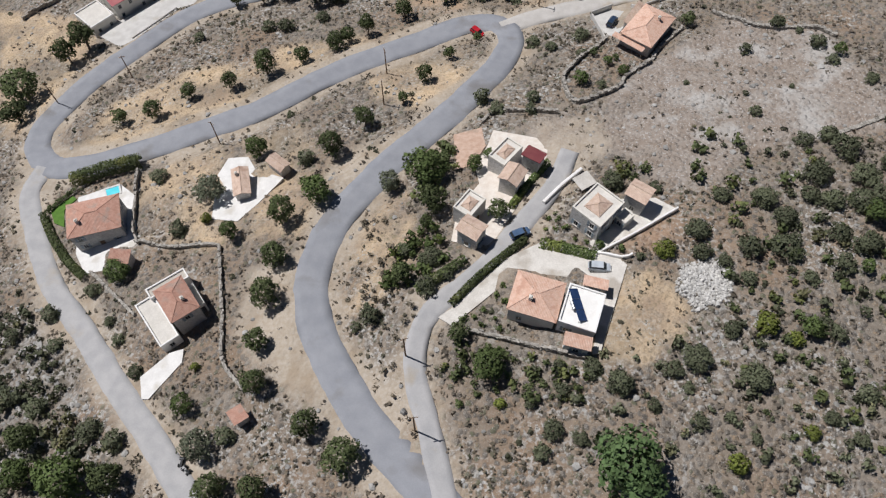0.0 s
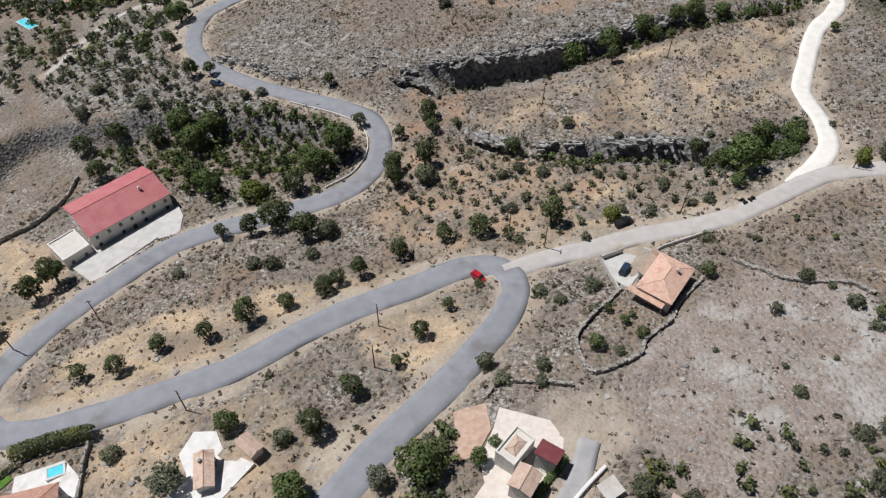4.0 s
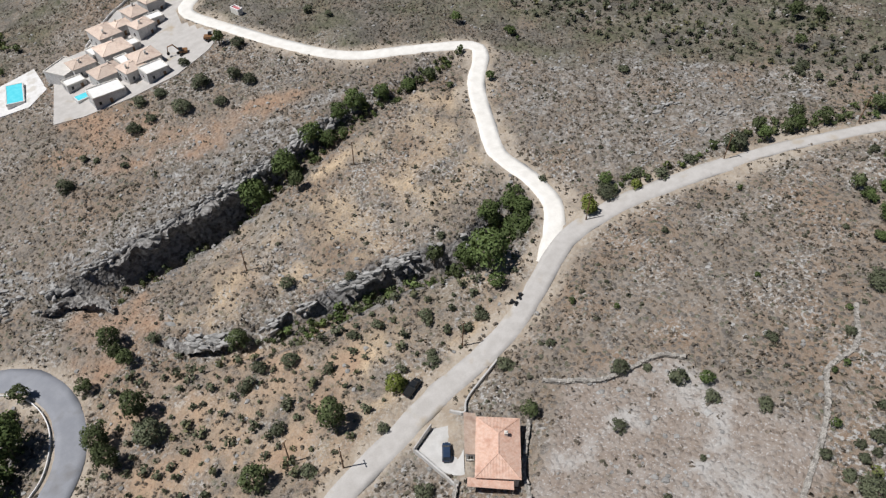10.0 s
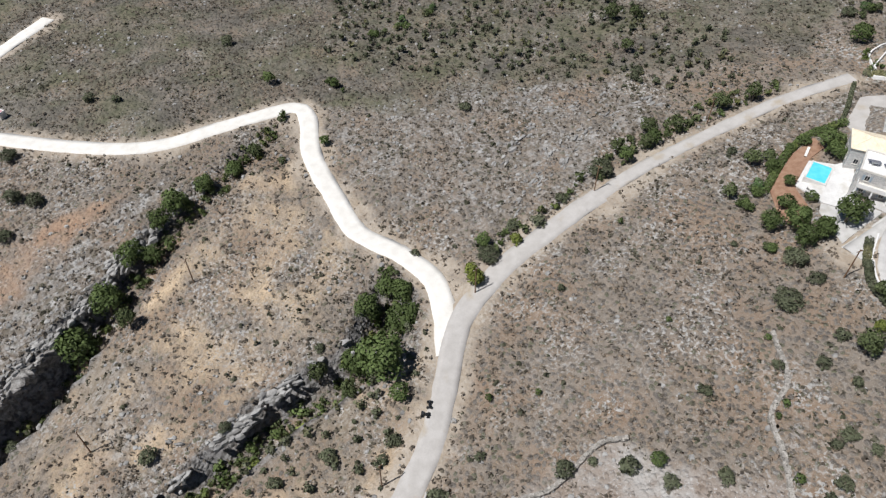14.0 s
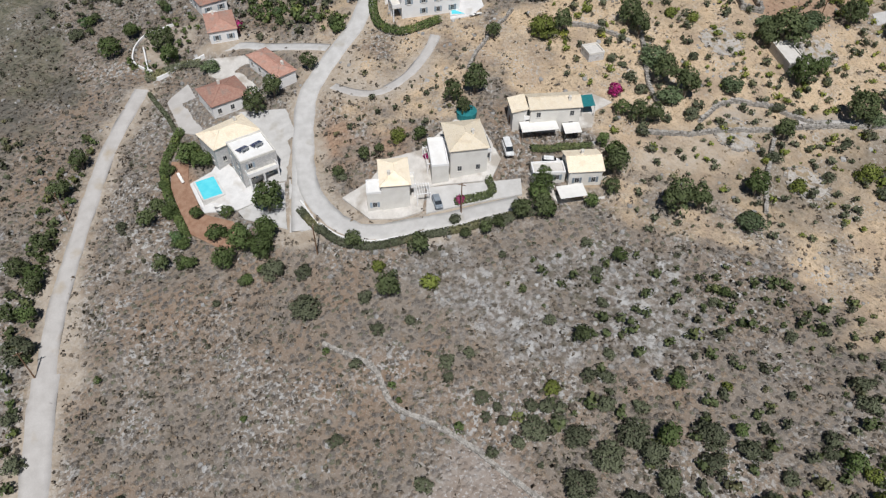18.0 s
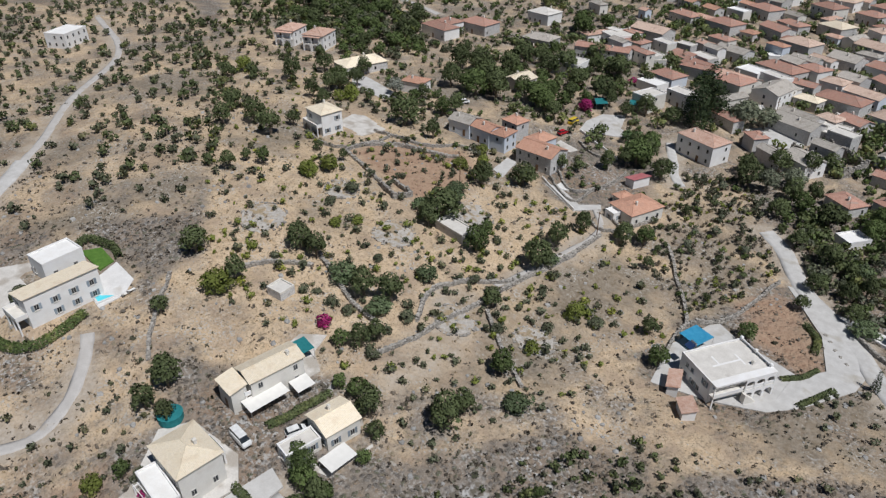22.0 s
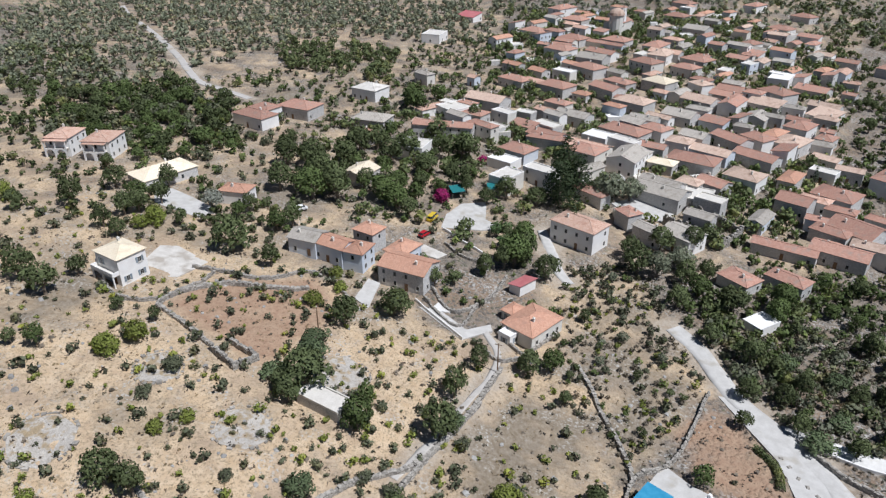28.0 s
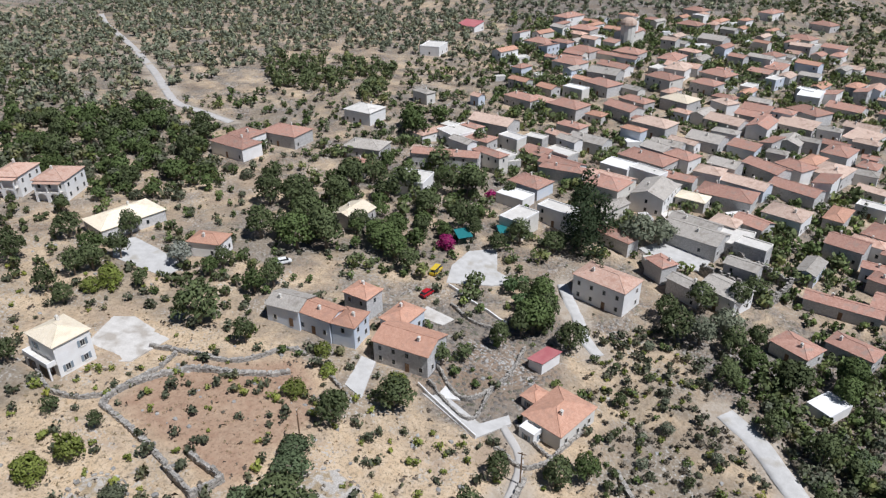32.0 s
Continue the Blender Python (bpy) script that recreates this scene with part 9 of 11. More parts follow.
# ---- trees over the far slopes and the village ----
def scattered(polygon, n, seed, gap=1.5, apart=3.0):
    r = np.random.RandomState(seed)
    lo, hi = np.min(polygon, 0), np.max(polygon, 0)
    x, y = r.uniform(lo[0], hi[0], n * 5), r.uniform(lo[1], hi[1], n * 5)
    ok = inside(x, y, polygon) > 0.6
    x, y = x[ok], y[ok]
    ok = clear_of(x, y, gap)
    x, y = x[ok], y[ok]
    keep = []
    for k in range(len(x)):
        if len(keep) < n and all(math.hypot(x[k] - x[j], y[k] - y[j]) > apart for j in keep):
            keep.append(k)
    return x[keep], y[keep], ground(x[keep], y[keep])


def wood(polygon, n, kinds, low, high, seed):
    """Trees one by one, scattered over a plan polygon."""
    r = random.Random(seed)
    for a, b, c in zip(*scattered(polygon, n, seed)):
        plant(r.choice(kinds), a, b, c, low + (high - low) * r.random() ** 1.5, r.randrange(1000), True)


def spread(name, label, kind, polygon, n, low, high, seed, leaves=90, apart=3.0):
    x, y, z = scattered(polygon, n, seed, 1.5, apart)
    grove(name, label, kind, x, y, z, np.random.RandomState(seed + 500).uniform(low, high, len(x)), seed, leaves)


spread("olive_grove", "grey-green olive trees spread over the far slope", "v", [(640, -380), (520, -200), (430, -130), (355, -132), (320, -139), (310, -162), (312, -185), (295, -240), (306, -268), (243, -299), (220, -298), (202, -321), (222, -394), (251, -424), (350, -421)], 1900, 3.4, 6.4, 53, 46)
spread("far_olive_grove", "grey-green olive trees beyond the village", "v", [(350, -421), (251, -424), (222, -394), (130, -470), (60, -560), (90, -760), (420, -700), (640, -500), (584, -338)], 1500, 3.8, 7.0, 57, 40)
spread("far_trees", "green trees and olives behind the last houses", "o", [(24, -539), (60, -560), (60, -760), (-180, -760), (-200, -520), (-64, -440), (-33, -414), (6, -406)], 900, 3.5, 7.0, 58, 44)
spread("far_olives", "grey-green olive trees behind the last houses", "v", [(130, -470), (76, -500), (20, -430), (-64, -440), (-200, -520), (-180, -760), (90, -760)], 700, 3.6, 6.6, 144, 44)
wood([(345, -129), (293, -83), (272, -95), (257, -81), (235, -96), (230, -121), (250, -127), (269, -152), (290, -158), (306, -157), (315, -135)], 85, "oggb", 4.5, 9, 59)
spread("orchard", "dense orchard of green trees below the olive grove", "g", [(345, -129), (293, -83), (272, -95), (257, -81), (235, -96), (230, -121), (250, -127), (269, -152), (290, -158), (306, -157), (315, -135)], 110, 3.6, 7.5, 136, 130)
spread("grey_orchard", "grey-green trees of the orchard below the olive grove", "b", [(345, -129), (293, -83), (272, -95), (257, -81), (235, -96), (230, -121), (250, -127), (269, -152), (290, -158), (306, -157), (315, -135)], 70, 4.0, 8.0, 137, 130)
spread("hollow_trees", "dense dark-green trees at the edge of the olive grove", "o", [(425, -184), (398, -209), (345, -165), (298, -118), (292, -88), (321, -78), (352, -105)], 120, 3.0, 6.4, 173, 70)
spread("thicket", "dense dark thicket of trees below the olive grove", "o", [(307, -255), (274, -205), (244, -214), (219, -211), (241, -269), (273, -270)], 90, 4.5, 8.5, 60, 130)
spread("valley_trees", "dense green trees along the valley floor", "g", [(-220, 289), (-197, 297), (-170, 327), (-127, 341), (-87, 335), (-132, 356), (-270, 367)], 260, 4, 8, 56, 140)
spread("valley_olives", "grey-green trees on the far side of the valley", "b", [(-230, 432), (-160, 250), (-185, 215), (-330, 230), (-380, 420)], 260, 3, 7, 66, 80)
spread("valley_wood", "dense dark trees on the valley side beyond the bend", "o", [(-230, 440), (-300, 300), (-200, 240), (-152, 236), (-152, 262), (-140, 295), (-110, 312), (-70, 320), (-44, 332), (-62, 400)], 420, 2.5, 6.5, 115, 50)
spread("ridge_bushes", "grey-green bushes in dry grass behind the villas", "b", [(505, 158), (379, 22), (297, 41), (268, 72), (240, 95), (282, 158), (300, 220), (420, 240)], 330, 1.4, 4.2, 116, 45)
spread("ridge_trees", "dark trees in dry grass behind the villas", "o", [(505, 158), (379, 22), (297, 41), (268, 72), (262, 110), (282, 158), (300, 220), (420, 240)], 130, 2.5, 5.5, 117, 60)
spread("bushes", "dark-green bushes growing closely over the slope", "o", [(33, 100), (36, 62), (40, 40), (61, 22), (85, 30), (92, 60), (80, 101), (55, 94)], 105, 1.2, 3.6, 67, 60)
spread("grey_bushes", "grey-green bushes growing closely over the slope", "b", [(33, 100), (36, 62), (40, 40), (61, 22), (85, 30), (92, 60), (80, 101), (55, 94)], 90, 1.0, 3.0, 77, 60)
for name, label, kind, polygon, n, low, high, seed in (
    ("ridge_gardens", "lush green garden shrubs round the ridge villas", "g", [(322, 165), (300, 147), (288, 133), (281, 120), (284, 104), (272, 99), (262, 92), (240, 86), (236, 72), (243, 66), (270, 66), (298, 80), (312, 104), (326, 130), (334, 152)], 130, 2.0, 5.0, 176),
    ("ridge_hedges", "dark-green bushes round the ridge villas", "o", [(322, 165), (300, 147), (288, 133), (281, 120), (284, 104), (272, 99), (262, 92), (240, 86), (236, 72), (243, 66), (270, 66), (298, 80), (312, 104), (326, 130), (334, 152)], 110, 2.4, 5.6, 177),
    ("gravel_shrubs", "green shrubs round the gravel garden", "g", [(226, 150), (224, 136), (216, 134), (204, 136), (199, 152), (210, 157)], 40, 1.2, 3.0, 178),
    ("path_greens", "green bushes between the red-roofed houses and the lane", "g", [(222, 124), (206, 118), (198, 108), (191, 102), (196, 97), (208, 106), (224, 112)], 60, 1.4, 4.2, 179),
    ("plateau_herbs", "yellow-green bushes on the dry straw plateau", "y", [(205, -15), (165, -38), (118, -30), (88, 0), (95, 35), (150, 62), (188, 42)], 120, 1.2, 2.8, 181),
    ("plateau_brush", "grey-green bushes on the dry straw plateau", "b", [(205, -15), (165, -38), (118, -30), (88, 0), (95, 35), (150, 62), (188, 42)], 90, 1.2, 3.0, 182),
    ("bend_thicket", "lush green thicket inside the bend of the road", "g", [(-57, 184), (-58, 196), (-70, 202), (-95, 205), (-130, 204), (-150, 198), (-150, 184), (-120, 180), (-85, 174), (-64, 176)], 150, 1.5, 4.0, 183),
    ("bend_shrubs", "dark-green bushes inside the bend of the road", "o", [(-57, 184), (-58, 196), (-70, 202), (-95, 205), (-130, 204), (-150, 198), (-150, 184), (-120, 180), (-85, 174), (-64, 176)], 60, 1.4, 3.4, 184),
    ("valley_thicket", "dense dark-green trees on the valley floor", "o", [(-250, 296), (-200, 292), (-165, 300), (-140, 306), (-100, 322), (-60, 345), (-110, 384), (-230, 384), (-300, 345)], 420, 3.2, 7.5, 158),
    ("shoulder_trees", "green trees along the dusty shoulder of the road", "g", [(-162, 280), (-160, 262), (-155, 250), (-146, 240), (-150, 238), (-160, 250), (-168, 275)], 14, 3.0, 5.5, 159),
    ("valley_brush", "grey-green brush among the ledges of the valley side", "b", [(-196, 240), (-184, 285), (-157, 275), (-152, 252), (-142, 240), (-120, 220), (-92, 212), (-88, 204), (-130, 206), (-165, 208), (-188, 222)], 260, 1.0, 3.4, 160),
    ("cottage_shrubs", "green garden shrubs below the stone cottages", "g", [(-20, 53), (-12, 55), (-8, 61), (-10.5, 66), (-14, 71), (-19, 64)], 34, 1.5, 3.6, 161),
    ("cottage_trees", "dark-green garden trees beside the stone cottages", "o", [(-20, 90), (-14, 93), (-10, 81), (-12, 72), (-19, 76)], 16, 2.5, 4.6, 162),
    ("villa_shrubs", "green garden shrubs along the villa", "g", [(-5, 47.5), (-3.5, 54), (2, 58), (3.4, 52), (3.4, 46), (0, 45.8)], 26, 1.0, 2.4, 163),
    ("wall_shrubs", "dark-green bushes below the garden wall", "o", [(-5, 44), (5, 43.4), (17, 41.8), (17, 35), (0, 34), (-8, 39)], 40, 1.2, 3.4, 164),
    ("drive_shrubs", "green shrubs between the drive and the stone house", "g", [(7, 67), (8.5, 75), (12.5, 71), (14, 67), (23, 65), (22, 62.5), (12, 64)], 26, 1.0, 2.6, 165),
    ("yard_shrubs", "dark bushes behind the stone house", "o", [(18, 81), (22, 87), (28, 87), (25, 80.5)], 12, 1.6, 3.2, 166),
    ("verge_brush", "grey-green brush beside the valley road", "b", [(-112, 42), (-95, 46), (-78, 31), (-66, 16), (-95, 8), (-118, 26)], 150, 1.0, 3.4, 167),
    ("verge_herbs", "dry yellow-brown brush along the road bank", "d", [(-30, 70), (-25, 62), (-24, 50), (-13, 34), (-10, 40), (-13, 50), (-19, 60), (-22, 70)], 60, 0.8, 2.0, 168),
):
    spread(name, label, kind, polygon, n, low, high, seed, 70, 1.6)
spread("bank_thicket", "dense dark-green bushes over the steep bank beside the road", "o", BANK, 50, 2.0, 5.0, 121, 80)
spread("bank_olives", "silvery olive bushes on the steep bank", "v", BANK, 70, 1.8, 4.4, 180, 80, 2.0)
spread("bank_scrub", "grey-green brush between the bushes of the steep bank", "b", BANK, 120, 1.6, 4.0, 122, 60)
spread("bank_shrubs", "green bushes between the dark bushes of the steep bank", "g", BANK, 50, 1.6, 3.6, 127, 60)
spread("slope_brush", "dry grey-brown brush on the slope above the white house", "d", SLOPE, 190, 0.8, 2.0, 138, 46, 1.4)
spread("bank_brush", "dry grey-brown brush between the bushes of the bank", "d", BANK, 200, 1.0, 2.8, 139, 50, 1.5)
spread("bank_herbs", "low grey-green herbs over the steep bank", "b", BANK, 260, 0.9, 2.2, 140, 40, 1.3)
spread("slope_herbs", "low yellow-green herbs over the slope above the white house", "y", SLOPE, 90, 0.8, 2.2, 141, 40, 1.5)
spread("slope_thicket", "grey-green thicket on the slope above the white house", "b", SLOPE, 45, 1.4, 3.2, 123, 70)
spread("slope_shrubs", "green bushes on the slope above the white house", "g", SLOPE, 18, 1.6, 3.2, 124, 70)
spread("valley_thicket", "dense dark trees between the far valley houses", "o", [(-150, 440), (-120, 412), (-99, 396), (-84, 384), (-92, 350), (-104, 325), (-118, 312), (-135, 340), (-150, 380)], 200, 4.0, 7.5, 125, 50)
spread("corner_thicket", "dark bushes on walled plots below the road", "o", [(32.2, -37.6), (20.0, -45.4), (27.1, -4.1), (33.5, -1.2), (36.4, -19.3)], 130, 1.8, 4.2, 128, 60)
spread("verge_bushes", "grey-green bushes in dry grass beside the driveway", "b", [(59.7, 8.8), (50.4, -8.6), (42.0, -23.7), (38.4, -13.6), (35.3, -1.2)], 45, 1.0, 2.6, 129, 60)
spread("court_trees", "green garden trees in the courts of the village edge", "g", [(66.2, -186.9), (10.4, -224.0), (31.5, -94.7), (48.2, -84.7), (66.8, -119.6)], 130, 1.6, 4.2, 131, 45)
spread("court_bushes", "dark bushes in the courts of the village edge", "o", [(66.2, -186.9), (10.4, -224.0), (31.5, -94.7), (48.2, -84.7), (66.8, -119.6)], 110, 1.4, 3.6, 132, 45)
spread("summit_bushes", "grey-green bushes over the far stony hilltop", "b", [(183.0, 351.2), (198.0, 262.7), (205.7, 186.5), (173.8, 175.3), (139.2, 228.4), (109.4, 279.4)], 500, 1.2, 3.4, 133, 36)
spread("slope_bushes", "low grey-green bushes on rocky ground", "b", [(13, 44), (18, 18), (61, 18), (63, 49), (36, 52)], 55, 1.0, 3.2, 68, 60)
spread("roadside_bushes", "grey-green bushes below the side road", "b", [(-100, 34), (-81, 0), (-48, 8), (-64, 24)], 45, 1.2, 4.0, 69, 70)
spread("valley_bushes", "green bushes and small trees in the valley below the road", "g", [(-134, 212), (-116, 168), (-75, 158), (-60, 169), (-60, 185), (-80, 205)], 190, 1.5, 5.0, 70, 80)
spread("hill_bushes", "dark bushes on stony ground below the lane", "o", [(112, 87), (102, 92), (86, 80), (70, 30), (94, 40)], 50, 1.0, 3.0, 71, 60)
spread("brush", "dense grey-green brush on the bank below the village", "b", [(111, -79), (101, -63), (90, -68), (65, -102), (73, -106), (88, -100), (102, -88)], 70, 1.5, 3.8, 72, 80)
spread("bank_trees", "dense dark trees on the bank beside the village road", "o", [(81, -84), (69, -66), (54, -54), (52, -55), (43, -110), (65, -95)], 60, 2.5, 6.0, 73, 110)
spread("bank_bushes", "green bushes between the trees on the bank", "g", [(81, -84), (69, -66), (54, -54), (52, -55), (43, -110), (65, -95)], 45, 2.0, 4.5, 78, 90)
spread("dry_bushes", "sparse yellow-green bushes in dry grass", "y", [(264, -25), (228, -62), (168, -41), (114, -39), (94, -26), (83, -6), (99, 22), (168, 59)], 170, 0.8, 2.2, 74, 40)
spread("field_bushes", "sparse grey-green bushes in dry grass", "b", [(264, -25), (228, -62), (168, -41), (114, -39), (94, -26), (83, -6), (99, 22), (168, 59)], 200, 1.0, 3.4, 75, 60)
spread("far_field_bushes", "grey-green bushes on the dry slope below the orchard", "o", [(350, -125), (293, -80), (257, -78), (228, -79), (200, -75), (175, -50), (230, -45), (262, -20), (330, -50)], 170, 1.5, 4.5, 76, 60)
spread("upper_bushes", "green and grey bushes around the hillside villas", "b", [(330, 160), (278, 77), (223, 78), (190, 114), (192, 121), (240, 134), (233, 169), (233, 178), (290, 190)], 260, 1.0, 3.6, 82, 60)
spread("upper_trees", "small dark trees around the hillside villas", "o", [(330, 160), (278, 77), (223, 78), (205, 100), (205, 116), (240, 134), (240, 170), (290, 190)], 110, 2.0, 4.6, 83, 80)
spread("lane_bushes", "dry bushes on the bank above the lane", "b", [(176, 99), (163, 114), (146, 110), (143, 100), (149, 82), (165, 72)], 45, 0.8, 2.4, 84, 50)
spread("straw_bushes", "grey-green bushes among the old field walls", "b", [(146, 36), (106, 62), (90, 18), (129, -24), (150, 0)], 130, 0.8, 2.8, 85, 60)
spread("terrace_bushes", "grey-green bushes on dry terraces above the village", "b", [(310, -160), (230, -125), (215, -150), (172, -225), (205, -330), (243, -299), (219, -211), (274, -205), (301, -171)], 260, 1.4, 4.2, 111, 50)
spread("terrace_trees", "green trees on dry terraces above the village", "g", [(310, -160), (230, -125), (215, -150), (172, -225), (205, -330), (243, -299), (219, -211), (274, -205), (301, -171)], 130, 2.0, 5.5, 112, 60)
spread("east_gardens", "green gardens and trees below the village houses", "g", [(52, -92), (40, -112), (22, -108), (-10, -112), (-40, -90), (-30, -60), (5, -62), (20, -80), (40, -86)], 150, 1.8, 5.0, 142, 60, 2.2)
spread("east_brush", "grey-green brush below the village houses", "b", [(52, -92), (40, -112), (22, -108), (-10, -112), (-40, -90), (-30, -40), (5, -45), (20, -80), (40, -86)], 200, 1.0, 3.2, 143, 50, 1.8)
spread("east_trees", "dark-green trees beside the village", "o", [(30, -160), (0, -380), (-60, -430), (-110, -300), (-90, -200), (-20, -120), (30, -110)], 300, 2.5, 6.0, 113, 50)
spread("east_bushes", "green bushes beside the village", "g", [(30, -160), (0, -380), (-60, -430), (-110, -300), (-90, -200), (-20, -120), (30, -110)], 250, 1.6, 4.2, 114, 40)
VILLAGE_PLAN = [(215, -150), (172, -225), (205, -330), (200, -420), (76, -497), (0, -380), (30, -160), (67, -120), (108, -118), (140, -125), (160, -160)]
spread("garden_bushes", "green garden bushes and small trees between the village houses", "g", VILLAGE_PLAN, 800, 2.2, 5.6, 101, 60)
spread("garden_trees", "dark-green garden trees between the village houses", "o", VILLAGE_PLAN, 800, 2.4, 6.2, 102, 60)
spread("yard_bushes", "green bushes round the houses at the village edge", "g", [(268, -90), (186, -139), (126, -129), (105, -46), (139, -44), (174, -36), (195, -43), (223, -52)], 130, 1.2, 3.6, 103, 60)
spread("yard_scrub", "grey-green bushes round the houses at the village edge", "b", [(268, -90), (186, -139), (126, -129), (105, -46), (139, -44), (174, -36), (195, -43), (223, -52)], 130, 1.0, 3.4, 104, 60)
spread("plateau_bushes", "grey-green bushes scattered over the dry plateau", "b", [(447, -39), (369, -94), (240, -20), (195, 40), (223, 72), (280, 60), (400, 40)], 520, 1.2, 4.2, 105, 50)
spread("plateau_trees", "small dark trees scattered over the dry plateau", "o", [(447, -39), (369, -94), (240, -20), (205, 20), (235, 60), (300, 60), (400, 40)], 230, 2.5, 5.0, 106, 70)
spread("village_trees", "dark-green trees standing between the village houses", "o", [(241, -123), (230, -160), (172, -225), (226, -437), (76, -497), (0, -380), (37, -146), (67, -114), (108, -113), (131, -81), (184, -82)], 240, 3.5, 7.5, 62, 110)
wood([(200, -150), (172, -225), (200, -400), (76, -480), (10, -370), (37, -180)], 16, "c", 2.4, 3.6, 61)
wood([(227, -123), (214, -104), (186, -98), (177, -87), (155, -104), (152, -126), (158, -157), (192, -150), (212, -132)], 46, "oogg", 4, 8.5, 63)
wood([(138, -96), (128, -70), (118, -73), (124, -97)], 14, "oG", 4, 7.5, 64)
wood([(13, -282), (-20, -319), (-2, -192), (9, -216)], 30, "oo", 4, 7, 65)


# ---- limestone cliffs along the ravine ----
def cliff(line, low, high, seed, thick=1.6):
    """Broken limestone ledges: tilted blocks heaped along a line, low to high over the ground."""
    r = np.random.RandomState(seed)
    p = spline(line, 0.7)
    course = np.repeat(np.arctan2(*np.gradient(p, axis=0).T[::-1]), 3)
    p = np.repeat(p, 3, axis=0)
    p = p + r.normal(size=p.shape) * (0.45, 0.9) * thick / 1.6
    z = hillside(p[:, 0], p[:, 1])
    v, f = [], []
    for (a, b), c, way in zip(p, z, course):
        if r.uniform() < 0.25 or waves(np.array([a]), np.array([b]), 9, seed)[0] < -0.15:
            continue
        level = low + (high - low) * r.uniform(0.0, 0.8)
        h, w = r.uniform(0.3, 1.1) * (high - low) * 0.5, r.uniform(0.3, 1.0) ** 1.5 * 1.9
        d, lean = min(w, 0.7) * r.uniform(0.5, 0.95), r.normal(size=2) * 0.25
        for top, taper in ((0, 1.0), (0.55, 0.95), (1, 0.55)):
            for k in range(5):
                q, tilt = 1.2566 * k + 0.3, way + 0.35 * math.sin(9 * a)
                e1, e2 = w * taper * math.cos(q) * r.uniform(0.6, 1.2), d * taper * math.sin(q) * r.uniform(0.6, 1.2)
                k1, k2 = e1 * math.cos(tilt) - e2 * math.sin(tilt), e1 * math.sin(tilt) + e2 * math.cos(tilt)
                v.append((a + k1 + lean[0] * top, b + k2 + lean[1] * top, c + level + (h * top - 0.6 * (top == 0)) * r.uniform(0.85, 1.15)))
        n = len(v) - 15
        f += [(n + 5 * t + k, n + 5 * t + (k + 1) % 5, n + 5 * t + 5 + (k + 1) % 5, n + 5 * t + 5 + k) for t in (0, 1) for k in range(5)] + [tuple(n + 10 + k for k in range(5))]
    tagged(new("limestone_cliff", mesh_of("limestone_cliff", v, f, M_ROCK)), "broken grey limestone ledges along the ravine rim", "cliff", kind="stuff")


def crag(line, depth, reach, seed):
    """A limestone wall along a line, its rim jutting out over the low ground to the line's right-hand side."""
    r = np.random.RandomState(seed)
    p = spline(line, 0.7)
    n = len(p)
    d = np.gradient(p, axis=0)
    for _ in range(3):
        d[1:-1] = (d[:-2] + d[1:-1] + d[2:]) / 3
    d /= np.linalg.norm(d, axis=1)[:, None]
    out = np.c_[d[:, 1], -d[:, 0]]
    z = hillside(p[:, 0], p[:, 1])
    end = np.clip(np.minimum(np.arange(n), np.arange(n)[::-1]) / 8, 0.05, 1) ** 0.7
    swell = np.clip(0.75 + 0.7 * waves(p[:, 0], p[:, 1], 11, seed) + 0.45 * waves(p[:, 0], p[:, 1], 3.5, seed + 1), -0.2, 2.2)
    dip = np.clip(0.4 + 0.8 * waves(p[:, 0], p[:, 1], 14, seed + 2), 0, 1) * 1.4
    rows = []
    for off, down in ((-1.6, -1.0), (-0.8, -0.35), (-0.2, -0.12), (0.45, -0.05), (0.85, -0.25), (1.0, -0.06 * depth), (0.8, -0.12 * depth), (0.95, -0.17 * depth), (0.5, -0.25 * depth), (0.05, -0.40 * depth), (-0.35, -0.60 * depth), (-0.3, -0.8 * depth), (0.2, -1.1 * depth)):
        o = np.where(off > 0, off * reach * swell, off) * end + r.normal(size=n) * 0.3
        h = down * (end if down > 0 else np.maximum(end, 0.25)) + r.normal(size=n) * 0.2 - dip * (down > -0.2 * depth)
        rows.append(np.c_[p + out * o[:, None], z + h])
    v = np.stack(rows, 1)
    m = v.shape[1]
    i = np.arange(n * m).reshape(n, m)
    f = np.stack([i[:-1, :-1], i[1:, :-1], i[1:, 1:], i[:-1, 1:]], -1).reshape(-1, 4)
    f = np.r_[f[:, [0, 3, 2]], f[:, [0, 2, 1]]]
    tagged(new("limestone_cliff", quick_mesh("limestone_cliff", v.reshape(-1, 3), f, M_CRAG, False)), "grey limestone cliff with an overhanging rim along the ravine", "cliff", kind="structure")


M_CRAG = material("weathered_limestone", (0.13, 0.12, 0.11), (0.32, 0.305, 0.285), 0.7, 0.95, 0.4, 2.6, 0.12, third=(0.42, 0.41, 0.385), third_scale=0.35, third_at=0.58)
crag([(-41, 231.3), (-36, 232), (-30, 232.4), (-26, 233)], 9, 1.7, 81)
crag([(-28, 232.6), (-23, 233.6), (-17, 235.2), (-13, 235.6)], 13, 2.2, 174)
crag([(-15, 235), (-10, 236.3), (-4, 238.4), (1, 239.2), (8, 242)], 12, 2.0, 175)
crag([(-52, 222), (-46, 224), (-42, 222), (-38, 219), (-35, 214)], 4.0, 1.0, 92)
crag([(-47, 240.5), (-43, 240.5), (-36, 238.8), (-28, 236.2), (-22, 236)], 2.2, 0.8, 82)
